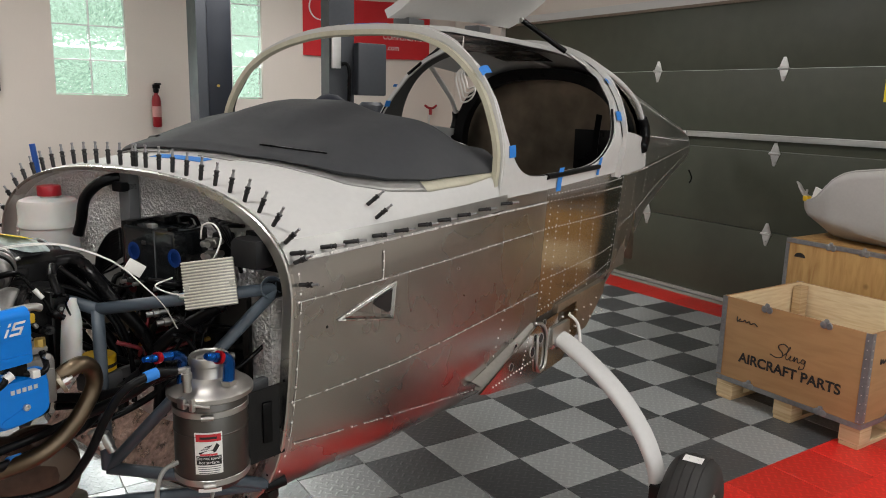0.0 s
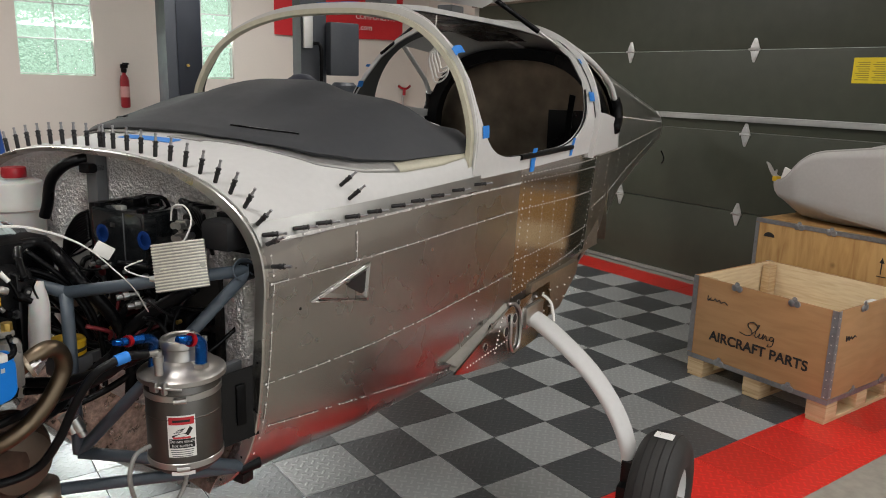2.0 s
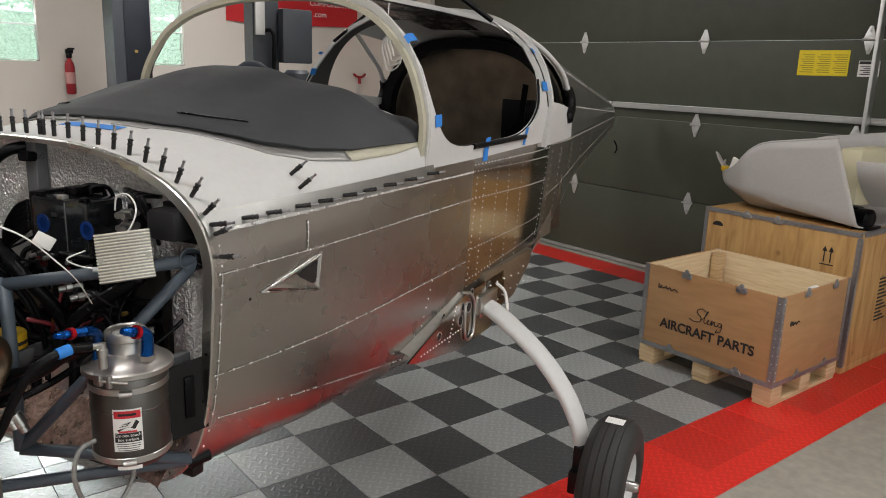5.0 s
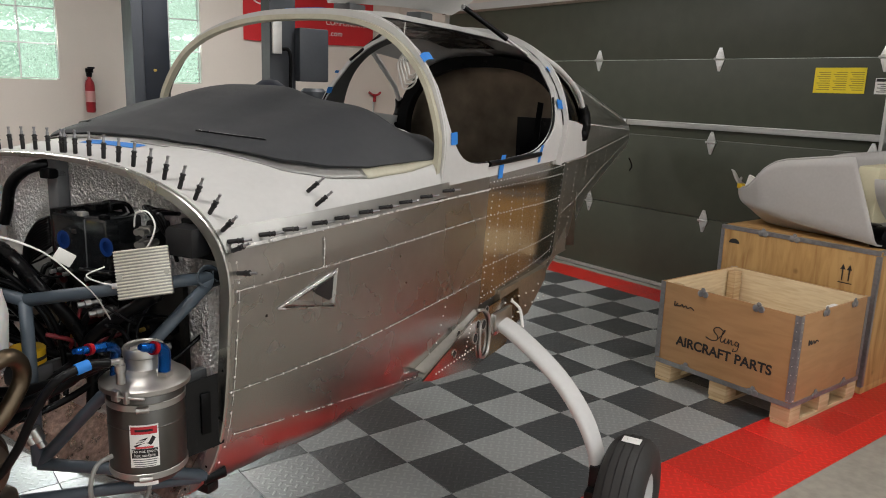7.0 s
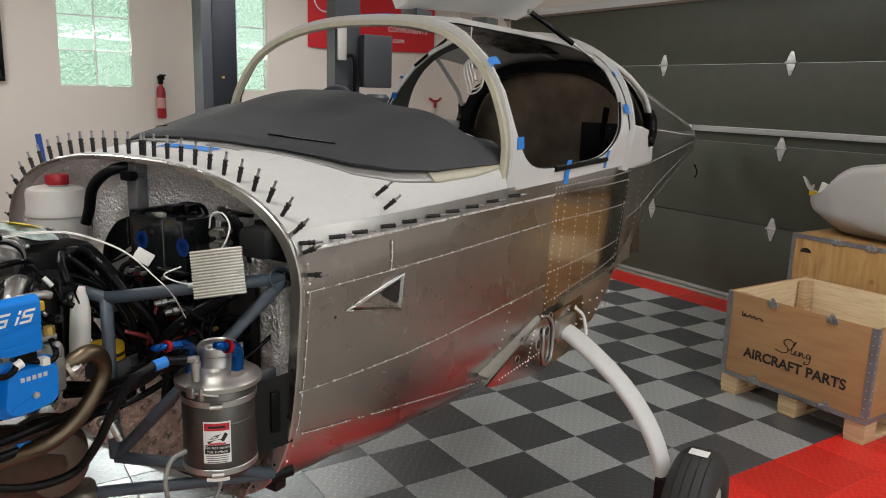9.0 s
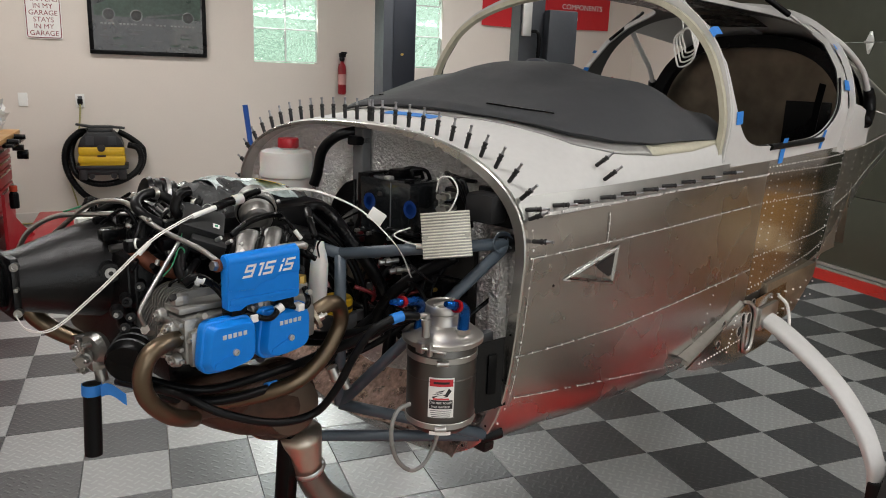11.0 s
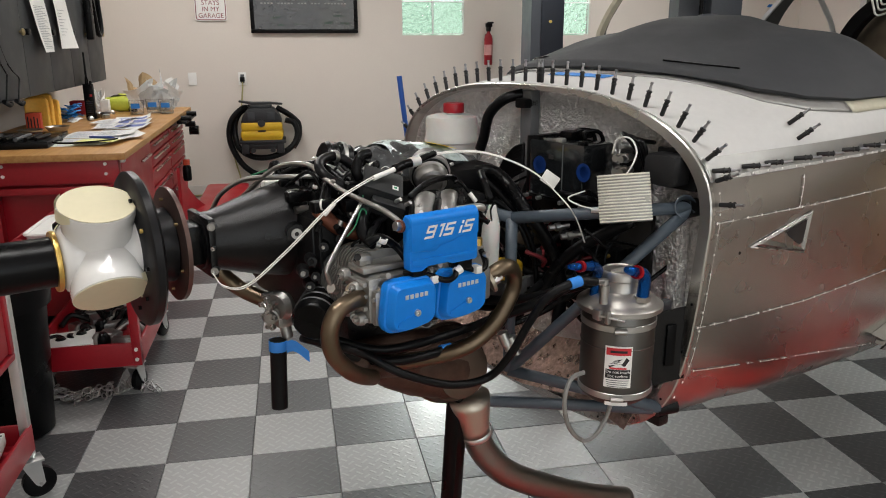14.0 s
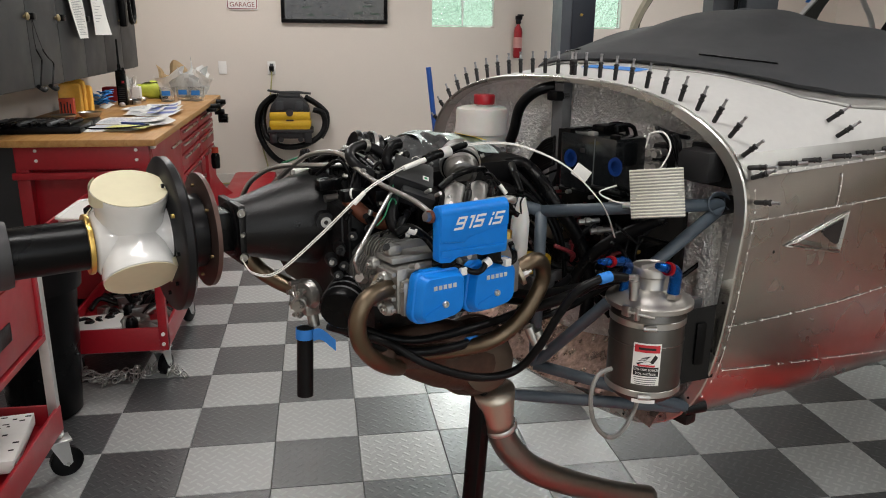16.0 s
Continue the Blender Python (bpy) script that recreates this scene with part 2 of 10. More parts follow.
M_PINE = wood("pallet_pine", (0.62, 0.46, 0.27), (0.46, 0.30, 0.15), (1, 1, 18), 0.65, 0.4)
M_STEELB = mat("crate_edge_steel", (0.33, 0.33, 0.34), 0.42, 0.85, var=0.2)
M_INK = mat("black_ink", (0.012, 0.010, 0.010), 0.6, var=0.1)
M_FOIL = foil("insulation_foil")
M_CREAM = mat("cream_masking", (0.60, 0.55, 0.38), 0.6, var=0.04)
M_WHITEG = mat("white_gloss_hub", (0.66, 0.655, 0.64), 0.12, var=0.02, coat=0.5)
M_PLASTW = mat("milky_plastic", (0.54, 0.535, 0.515), 0.4, var=0.05, Subsurface_Weight=0.2)
M_WIREW = mat("white_wire", (0.75, 0.74, 0.70), 0.4)
M_YEL = mat("yellow_plastic", (0.58, 0.36, 0.012), 0.42, var=0.08)
M_YSIGN = mat("yellow_sign", (0.80, 0.62, 0.015), 0.5, var=0.06)
M_PAPER = mat("white_paper", (0.78, 0.77, 0.74), 0.7, var=0.04)
M_GREEN = mat("green_wire", (0.02, 0.20, 0.09), 0.4)
M_BRONZE = mat("copper_brown_pipe", (0.17, 0.055, 0.030), 0.42, 0.4, var=0.2)
M_BRASS = mat("gold_ring", (0.62, 0.42, 0.12), 0.3, 0.9)
M_CABIN = mat("bare_cabin_metal", (0.20, 0.175, 0.145), 0.45, 0.6, var=0.25, scale=4)
M_DKGREY = mat("dark_grey_paint", (0.085, 0.088, 0.092), 0.45, var=0.1)
M_BANNER = mat("red_banner", (0.55, 0.016, 0.022), 0.55, var=0.05)
M_LINING = mat("dark_grey_lining", (0.055, 0.055, 0.053), 0.5, var=0.1)
M_CABINET = mat("charcoal_cabinet", (0.028, 0.030, 0.032), 0.5, var=0.08)
M_CANBODY = brushed("satin_can", (0.118, 0.113, 0.106), 0.38, (60, 60, 2))

# ---- building helpers ----


def link(name, bm, material, parent=None, smooth=False, label="", loc=None):
    me = bpy.data.meshes.new(name)
    bm.to_mesh(me)
    bm.free()
    me.materials.append(material)
    if smooth:
        me.shade_smooth() if smooth is True else me.set_sharp_from_angle(angle=radians(smooth))
        if smooth is not True:
            for f_ in me.polygons:
                f_.use_smooth = True
    ob = new(name, me)
    if parent is not None:
        ob.parent = parent
    if loc is not None:
        ob.matrix_basis = loc
    if label:
        ob["label"] = label
    return ob


def part(name, bm, material, parent, label="", smooth=40):
    return link(name, bm, material, parent, smooth, label)


def thing(name, m=None, label="", category="", group="", kind=""):
    ob = new(name)
    ob.empty_display_size = 0.05
    if m is not None:
        ob.matrix_basis = m
    return tagged(ob, label, category, group, kind)


def bm_box(bm, x0, x1, y0, y1, z0, z1, bevel=0.0, m=None):
    t = bmesh.new()
    bmesh.ops.create_cube(t, size=1.0)
    for v in t.verts:
        v.co = Vector(((x0 + x1) / 2 + v.co.x * (x1 - x0), (y0 + y1) / 2 + v.co.y * (y1 - y0), (z0 + z1) / 2 + v.co.z * (z1 - z0)))
    if bevel:
        bmesh.ops.bevel(t, geom=t.edges[:], offset=min(bevel, 0.45 * min(abs(x1 - x0), abs(y1 - y0), abs(z1 - z0))), segments=2, affect="EDGES", profile=0.6)
    return merge(bm, t, m)


def merge(bm, t, m=None):
    if m is not None:
        t.transform(m)
    me = bpy.data.meshes.new("tmp")
    t.to_mesh(me)
    t.free()
    bm.from_mesh(me)
    bpy.data.meshes.remove(me)
    return bm


def box(x0, x1, y0, y1, z0, z1, bevel=0.004, m=None):
    return bm_box(bmesh.new(), x0, x1, y0, y1, z0, z1, bevel, m)


def lathe(profile, seg=32, m=None, bm=None, cap=True):
    """Turned round z: profile rows of (radius, height)."""
    t = bmesh.new()
    rings = []
    for r, z in profile:
        if r < 1e-6:
            rings.append([t.verts.new((0, 0, z))])
        else:
            rings.append([t.verts.new((r * math.cos(2 * math.pi * k / seg), r * math.sin(2 * math.pi * k / seg), z)) for k in range(seg)])
    for a, b in zip(rings, rings[1:]):
        for k in range(seg):
            q = [a[k % len(a)], a[(k + 1) % len(a)], b[(k + 1) % len(b)], b[k % len(b)]]
            q = list(dict.fromkeys(q))
            if len(q) > 2:
                try:
                    t.faces.new(q)
                except ValueError:
                    pass
    if cap:
        for r in (rings[0], rings[-1]):
            if len(r) > 2:
                t.faces.new(r)
    bmesh.ops.recalc_face_normals(t, faces=t.faces)
    return merge(bm if bm is not None else bmesh.new(), t, m)


def axis_to(a, b):
    """The pose that takes z from a towards b."""
    a, b = Vector(a), Vector(b)
    return Matrix.Translation(a) @ (b - a).to_track_quat("Z", "Y").to_matrix().to_4x4()


def rod(a, b, r, seg=16, bm=None, r2=None):
    h = (Vector(b) - Vector(a)).length
    return lathe([(r, 0), (r if r2 is None else r2, h)], seg, axis_to(a, b), bm)


def smooth_path(pts, n=8):
    """Catmull-Rom through the points."""
    p = [Vector(q) for q in pts]
    if len(p) < 3:
        return p
    p = [2 * p[0] - p[1]] + p + [2 * p[-1] - p[-2]]
    out = []
    for i in range(1, len(p) - 2):
        for k in range(n):
            t = k / n
            a, b, c, d = p[i - 1], p[i], p[i + 1], p[i + 2]
            out.append(0.5 * ((2 * b) + (c - a) * t + (2 * a - 5 * b + 4 * c - d) * t * t + (3 * b - a - 3 * c + d) * t ** 3))
    out.append(p[-2])
    return out


def sweep(pts, section, bm=None, closed=False, up=Vector((0, 0, 1)), cap=True):
    """A section (rows of side, up) carried along a path; section may be a function of 0..1."""
    t = bmesh.new()
    n = len(pts)
    rings = []
    ref = None
    for i, q in enumerate(pts):
        d = (pts[(i + 1) % n] - pts[i - 1]) if closed else (pts[min(i + 1, n - 1)] - pts[max(i - 1, 0)])
        d.normalize()
        if ref is None:
            side = d.cross(up)
            if side.length < 1e-3:
                side = d.cross(Vector((1, 0, 0)))
        else:
            side = ref - d * ref.dot(d)
        side.normalize()
        ref = side
        u2 = side.cross(d)
        sec = section(i / max(1, n - 1)) if callable(section) else section
        rings.append([t.verts.new(q + side * a + u2 * b) for a, b in sec])
    k = len(rings[0])
    pairs = list(zip(rings, rings[1:])) + ([(rings[-1], rings[0])] if closed else [])
    for a, b in pairs:
        for j in range(k):
            t.faces.new((a[j], a[(j + 1) % k], b[(j + 1) % k], b[j]))
    if cap and not closed:
        t.faces.new(rings[0][::-1])
        t.faces.new(rings[-1])
    bmesh.ops.recalc_face_normals(t, faces=t.faces)
    return merge(bm if bm is not None else bmesh.new(), t)


def circle(r, seg=10):
    return [(r * math.cos(2 * math.pi * k / seg), r * math.sin(2 * math.pi * k / seg)) for k in range(seg)]


def tube(pts, r, seg=10, n=8, bm=None):
    return sweep(smooth_path(pts, n), circle(r, seg), bm)


def prism(poly, h0, h1, m=None, bm=None, bevel=0.0):
    """A polygon in x, y raised from h0 to h1."""
    t = bmesh.new()
    lo = [t.verts.new((x, y, h0)) for x, y in poly]
    hi = [t.verts.new((x, y, h1)) for x, y in poly]
    k = len(poly)
    t.faces.new(lo[::-1]); t.faces.new(hi)
    for i in range(k):
        t.faces.new((lo[i], lo[(i + 1) % k], hi[(i + 1) % k], hi[i]))
    bmesh.ops.recalc_face_normals(t, faces=t.faces)
    if bevel:
        bmesh.ops.bevel(t, geom=t.edges[:], offset=bevel, segments=2, affect="EDGES", profile=0.6)
    return merge(bm if bm is not None else bmesh.new(), t, m)


def sheet(fn, us, vs, bm=None, closed_v=False):
    """A surface from fn(u, v) over two lists of parameters."""
    t = bm if bm is not None else bmesh.new()
    g = [[t.verts.new(fn(u, v)) for v in vs] for u in us]
    for i in range(len(us) - 1):
        for j in range(len(vs) - (0 if closed_v else 1)):
            t.faces.new((g[i][j], g[i + 1][j], g[i + 1][(j + 1) % len(vs)], g[i][(j + 1) % len(vs)]))
    return t


def thick(ob, t, offset=-1.0, split=True):
    s = ob.modifiers.new("thickness", "SOLIDIFY")
    s.thickness, s.offset = t, offset
    if not split:
        return ob
    e = ob.modifiers.new("sharp_edges", "EDGE_SPLIT")
    e.split_angle = radians(40)
    return ob


def rounded(w, h, r, n=4):
    """A rounded rectangle about the origin."""
    out = []
    for cx, cy, a0 in ((w / 2 - r, h / 2 - r, 0), (-w / 2 + r, h / 2 - r, 90), (-w / 2 + r, -h / 2 + r, 180), (w / 2 - r, -h / 2 + r, 270)):
        for k in range(n + 1):
            a = radians(a0 + 90 * k / n)
            out.append((cx + r * math.cos(a), cy + r * math.sin(a)))
    return out


def text(name, s, size, material, m, parent=None, shear=0.0, label="", thickness=0.0006, bold=0.0):
    cu = bpy.data.curves.new(name, "FONT")
    cu.body, cu.size, cu.shear, cu.extrude, cu.offset = s, size, shear, thickness, bold
    cu.align_x, cu.align_y = "CENTER", "CENTER"
    tmp = bpy.data.objects.new("tmp_text", cu)
    scene.collection.objects.link(tmp)
    bpy.context.view_layer.update()
    me = bpy.data.meshes.new_from_object(tmp.evaluated_get(bpy.context.evaluated_depsgraph_get()))
    bpy.data.objects.remove(tmp)
    me.materials.append(material)
    ob = new(name, me)
    ob.parent = parent
    ob.matrix_basis = m
    if label:
        ob["label"] = label
    return ob


def lerp(x, xs, ys):
    return float(np.interp(x, xs, ys))


def frange(a, b, n):
    return [a + (b - a) * k / (n - 1) for k in range(n)]

# ---- the room ----
T = 0.305                       # floor tile
WY, DX, LX, BY, CZ = 5.35, 3.79, -3.4, -6.2, 3.0   # window wall, door wall, left wall, wall behind, ceiling

slab = tagged(link("floor", box(LX - 0.2, DX + 0.5, BY - 0.2, WY + 0.2, -0.15, -0.014, 0), M_CONC), "bare worn concrete garage slab", "floor", kind="structure")


def wall_with_holes(name, length, height, thick_, holes, m, label):
    """A wall in x (along), z (up), its face at y 0 and body behind it; holes are (x0, x1, z0, z1)."""
    xs = sorted({0.0, length, *[h[0] for h in holes], *[h[1] for h in holes]})
    zs = sorted({0.0, height, *[h[2] for h in holes], *[h[3] for h in holes]})
    bm = bmesh.new()
    for x0, x1 in zip(xs, xs[1:]):
        for z0, z1 in zip(zs, zs[1:]):
            cx, cz = (x0 + x1) / 2, (z0 + z1) / 2
            if not any(h[0] < cx < h[1] and h[2] < cz < h[3] for h in holes):
                bm_box(bm, x0, x1, 0, thick_, z0, z1)
    bmesh.ops.remove_doubles(bm, verts=bm.verts, dist=1e-5)
    ob = link(name, bm, M_WALL)
    ob.matrix_basis = m
    return tagged(ob, label, "wall", kind="structure")


W1 = (-0.515, 0.105, 1.52, 2.75)
W2 = (0.80, 1.42, 1.52, 2.75)
wall_with_holes("wall_window", DX - LX + 0.3, CZ + 0.02, 0.16, [(W1[0] - LX, W1[1] - LX, W1[2], W1[3]), (W2[0] - LX, W2[1] - LX, W2[2], W2[3])],
                pose(LX, WY, -0.01), "plain warm-white painted garage wall with two glass-block windows")
wall_with_holes("wall_left", WY - BY, CZ + 0.02, 0.16, [], pose(LX, BY, -0.01, 0, 0, 90), "plain warm-white painted side wall behind the workbench")
wall_with_holes("wall_bay", DX - LX + 0.3, CZ + 0.02, 0.16, [(0.7, 4.9, 0.03, 2.65)], pose(DX + 0.3, BY, -0.01, 0, 0, 180), "unseen painted wall with an assumed open vehicle bay")
wall_with_holes("wall_door", WY - BY + 0.1, CZ + 0.02, 0.16, [(0.95, WY + 1.25, 0.0, 2.365)], pose(DX + 0.02, WY + 0.05, -0.01, 0, 0, -90), "painted wall round the overhead garage door")
tagged(link("ceiling", box(LX - 0.2, DX + 0.5, BY - 0.2, WY + 0.2, CZ, CZ + 0.1, 0), M_CEIL), "white painted garage ceiling", "ceiling", kind="structure")
tagged(link("baseboard", box(LX, DX, WY - 0.014, WY - 0.001, 0.0, 0.10, 0.004), M_BASEB), "painted baseboard along the window wall", "baseboard", kind="structure")

# ceiling lamps, out of view
M_LAMP = glow("lamp_diffuser", (1.0, 0.97, 0.92), 3.0)
_first = None
for _x, _y in LAMPS:
    if _first is None:
        _first = thing("ceiling_light", pose(_x, _y, CZ), "white strip ceiling light with a milky diffuser", "ceiling light", "ceiling lights")
        part("housing", box(-0.62, 0.62, -0.13, 0.13, -0.045, 0, 0.006), M_WHITE, _first)
        part("diffuser", box(-0.6, 0.6, -0.11, 0.11, -0.062, -0.046, 0.004), M_LAMP, _first)
    else:
        copy_thing(_first, pose(_x, _y, CZ))


# glass-block windows
def glass_block():
    m = bpy.data.materials.new("glass_block"); m.use_nodes = True
    n, l = m.node_tree.nodes, m.node_tree.links
    p = n["Principled BSDF"]
    p.inputs["Base Color"].default_value = (0.86, 0.97, 0.92, 1)
    p.inputs["Transmission Weight"].default_value = 1.0
    p.inputs["Roughness"].default_value = 0.12
    p.inputs["IOR"].default_value = 1.35
    tc = n.new("ShaderNodeTexCoord")
    w = n.new("ShaderNodeTexNoise"); w.inputs["Scale"].default_value = 11; w.inputs["Detail"].default_value = 2; w.inputs["Distortion"].default_value = 1.5
    l.new(tc.outputs["Object"], w.inputs["Vector"])
    b = n.new("ShaderNodeBump"); b.inputs["Strength"].default_value = 1.0; b.inputs["Distance"].default_value = 0.016
    l.new(w.outputs[0], b.inputs["Height"]); l.new(b.outputs[0], p.inputs["Normal"])
    return m


M_GBLOCK = glass_block()
M_MORTAR = mat("pale_mortar", (0.72, 0.76, 0.72), 0.6, var=0.05)


def backdrop_mat():
    """Glowing sheet for sunlit shrubs and sky far outside, daylight put into its colour."""
    m = bpy.data.materials.new("garden_light"); m.use_nodes = True
    n, l = m.node_tree.nodes, m.node_tree.links
    n.remove(n["Principled BSDF"])
    e = n.new("ShaderNodeEmission")
    tc = n.new("ShaderNodeTexCoord")
    w = n.new("ShaderNodeTexNoise"); w.inputs["Scale"].default_value = 4.2; w.inputs["Detail"].default_value = 3; w.inputs["Distortion"].default_value = 1.4
    l.new(tc.outputs["Object"], w.inputs["Vector"])
    cr = n.new("ShaderNodeValToRGB")
    els = cr.color_ramp.elements
    els[0].position, els[0].color = 0.34, (0.26, 0.42, 0.30, 1)
    els[1].position, els[1].color = 0.68, (0.90, 1.0, 0.93, 1)
    mid = els.new(0.5); mid.color = (0.56, 0.74, 0.60, 1)
    l.new(w.outputs[0], cr.inputs[0]); l.new(cr.outputs[0], e.inputs[0])
    e.inputs[1].default_value = 1.2
    l.new(e.outputs[0], n["Material Output"].inputs[0])
    return m


_bd = sheet(lambda u, v: Vector((u, WY + 1.6, v)), [-4.0, 5.5], [-0.5, 5.5])
tagged(link("backdrop", _bd, backdrop_mat()), "self-glowing sheet for the garden greenery outside the windows", "garden", kind="structure")

for _k, (x0, x1, z0, z1) in enumerate((W1, W2)):
    w = thing(f"window_{_k + 1}", pose(x0, WY + 0.02, z0), "window of clear wavy glass blocks in pale mortar", "window", kind="structure")
    bw, bh = (x1 - x0) / 2, (z1 - z0) / 4
    fm = bmesh.new()
    for i in range(3):
        bm_box(fm, max(0, i * bw - 0.006), min(x1 - x0, i * bw + 0.006), 0.012, 0.078, 0, z1 - z0)
    for j in range(5):
        bm_box(fm, 0, x1 - x0, 0.014, 0.076, max(0, j * bh - 0.006), min(z1 - z0, j * bh + 0.006))
    part("mortar_grid", fm, M_MORTAR, w, smooth=False)
    gb = box(-bw / 2 + 0.005, bw / 2 - 0.005, 0.006, 0.084, -bh / 2 + 0.005, bh / 2 - 0.005, 0.012)
    gme = None
    for i in range(2):
        for j in range(4):
            if gme is None:
                o = link("glass_block", gb, M_GBLOCK, w, 40)
                gme = o.data
            else:
                o = new("glass_block", gme); o.parent = w
            o.visible_shadow = False
            o.matrix_basis = pose((i + 0.5) * bw, 0, (j + 0.5) * bh)

# overhead garage door: four sections, hinges, stiffening struts
gd = thing("door_1", pose(DX, 0, 0), "closed dark olive-green sectional overhead garage door", "garage door", kind="structure")
D0, D1 = -1.25, 4.35
for k in range(4):
    bm = box(0, 0.05, D0, D1, 0.012 + k * 0.607, 0.012 + (k + 1) * 0.607 - 0.004 if k < 3 else 2.352, 0.006)
    part("door_section", bm, M_DOOR, gd)
part("bottom_seal", box(-0.02, 0.03, D0, D1, -0.004, 0.022, 0.004), M_GALV, gd, "grey bottom seal")
for z in (1.325,):
    bm = box(-0.045, -0.002, D0, D1, z - 0.022, z + 0.022, 0.003)
    bm_box(bm, -0.06, -0.04, D0, D1, z + 0.012, z + 0.022, 0.002)
    part("stiffening_strut", bm, M_GALV, gd, "galvanised steel strut")
part("top_rail_trim", box(-0.014, 0.0, D0, D1 + 0.1, 2.345, 2.42, 0.004), M_WHITE, gd, "white timber door stop")
part("top_seal", box(-0.022, -0.012, D0, D1 + 0.1, 2.328, 2.352, 0.003), mat("brown_weather_seal", (0.16, 0.12, 0.09), 0.6, var=0.3, scale=20), gd, "worn brown weather seal")
hin = None
for z in (0.617, 1.224, 1.831):
    for y in (3.34, 2.18, 1.0, -0.18):
        if hin is None:
            bm = prism([(-0.040, 0.0), (0.040, 0.0), (0.034, 0.022), (0.010, 0.082), (-0.010, 0.082), (-0.034, 0.022)], 0, 0.006, bevel=0.0015)
            prism([(-0.036, -0.010), (-0.030, -0.030), (-0.008, -0.092), (0.008, -0.092), (0.030, -0.030), (0.036, -0.010)], 0, 0.005, bm=bm, bevel=0.0015)
            rod((-0.045, 0, 0.009), (0.045, 0, 0.009), 0.009, 10, bm)
            for q in ((0, 0.05), (0, -0.06)):
                rod((*q, 0.004), (*q, 0.014), 0.008, 6, bm)
            hin = link("hinge", bm, M_GALV, gd, 40)
            o = hin
        else:
            o = new("hinge", hin.data); o.parent = gd
        o.matrix_basis = pose(-0.002, y, z + (-0.015 if z < 1.3 else 0), 90, 0, -90)

# vertical track and jamb at the near side
tr = thing("door_track", pose(DX - 0.09, -0.27, 0), "galvanised vertical garage-door track", "door track", kind="structure")
part("rail", box(-0.03, 0.03, -0.012, 0.012, 0.0, 2.6, 0.003), M_GALV, tr)

# notices on the door
ys = thing("warning_notice", pose(DX - 0.004, 0.262, 1.60), "yellow warning notice with fine print on the door", "notice")
part("sheet", box(-0.003, 0, -0.335, 0.0, 0.0, 0.165, 0), M_YSIGN, ys)
bm = bmesh.new()
for c in range(3):
    for k in range(9):
        bm_box(bm, -0.0042, -0.0034, -0.325 + 0.108 * c, -0.325 + 0.108 * c + 0.07 + 0.02 * ((k * 7 + c) % 3) / 2, 0.02 + k * 0.014, 0.025 + k * 0.014)
part("print", bm, mat("notice_print", (0.35, 0.25, 0.02), 0.6), ys)
ws = thing("small_notice", pose(DX - 0.004, -0.135, 1.60), "small white notice with black lettering bars", "notice")
part("sheet", box(-0.003, 0, -0.13, 0.0, 0.0, 0.10, 0), M_PAPER, ws)
bm = bmesh.new()
bm_box(bm, -0.0042, -0.0034, -0.125, -0.005, 0.078, 0.096)
for k in range(5):
    bm_box(bm, -0.0042, -0.0034, -0.12, -0.015 - 0.02 * (k % 2), 0.012 + k * 0.012, 0.017 + k * 0.012)
part("print", bm, M_INK, ws)

# two-post vehicle lift beside the window wall
lift = thing("vehicle_lift", pose(0.63, 4.5, 0), "dark slate-grey two-post vehicle lift", "vehicle lift")
bm = bmesh.new()
prism([(-0.15, -0.14), (0.15, -0.14), (0.15, 0.14), (0.09, 0.14), (0.09, -0.06), (-0.09, -0.06), (-0.09, 0.14), (-0.15, 0.14)], 0.02, CZ - 0.02, bm=bm)
part("column", bm, M_LIFT, lift)
part("base_plate", box(-0.25, 0.25, -0.22, 0.25, 0.0, 0.022, 0.004), M_LIFT, lift)
# near-black plate on the column's face paints the shade of its hollow
part("carriage_shadow_plate", box(-0.06, 0.145, -0.15, -0.141, 1.25, CZ - 0.1, 0.003), mat("lift_shade", (0.012, 0.015, 0.022), 0.35), lift, "dark plate standing for the shade inside the column")
part("latch_bolt", rod((0.02, -0.17, 1.62), (0.02, -0.15, 1.62), 0.012, 10), M_BRASS, lift)
lift2 = thing("vehicle_lift_column", pose(0.77, 2.15, 0), "dark slate-grey lift column with its power unit box", "vehicle lift")
bm = bmesh.new()
prism([(-0.14, -0.14), (0.03, -0.14), (0.03, -0.02), (0.0, -0.02), (0.0, -0.09), (-0.11, -0.09), (-0.11, -0.02), (-0.14, -0.02)], 0.02, CZ - 0.02, bm=bm)
part("column", bm, M_LIFT, lift2)
part("base_plate", box(-0.25, 0.25, -0.22, 0.25, 0.0, 0.022, 0.004), M_LIFT, lift2)
part("power_unit_box", box(0.02, 0.22, -0.22, -0.145, 1.56, 1.88, 0.012), M_LIFT, lift2)
part("motor", lathe([(0.075, 0), (0.08, 0.02), (0.08, 0.2), (0.06, 0.22), (0, 0.22)], 24, pose(0.10, -0.24, 1.30)), M_LIFT, lift2)
part("conduit", tube([(-0.07, -0.15, 1.75), (-0.03, -0.19, 1.72), (-0.02, -0.17, 1.45), (0.0, -0.17, 1.2)], 0.012), M_BLACK, lift2)
part("red_lever", tube([(0.13, -0.2, 1.50), (0.17, -0.24, 1.44), (0.19, -0.25, 1.38)], 0.008), M_RED, lift2)
part("bracket", box(-0.13, -0.07, -0.165, -0.142, 1.72, 1.96, 0.004), M_GALV, lift2)

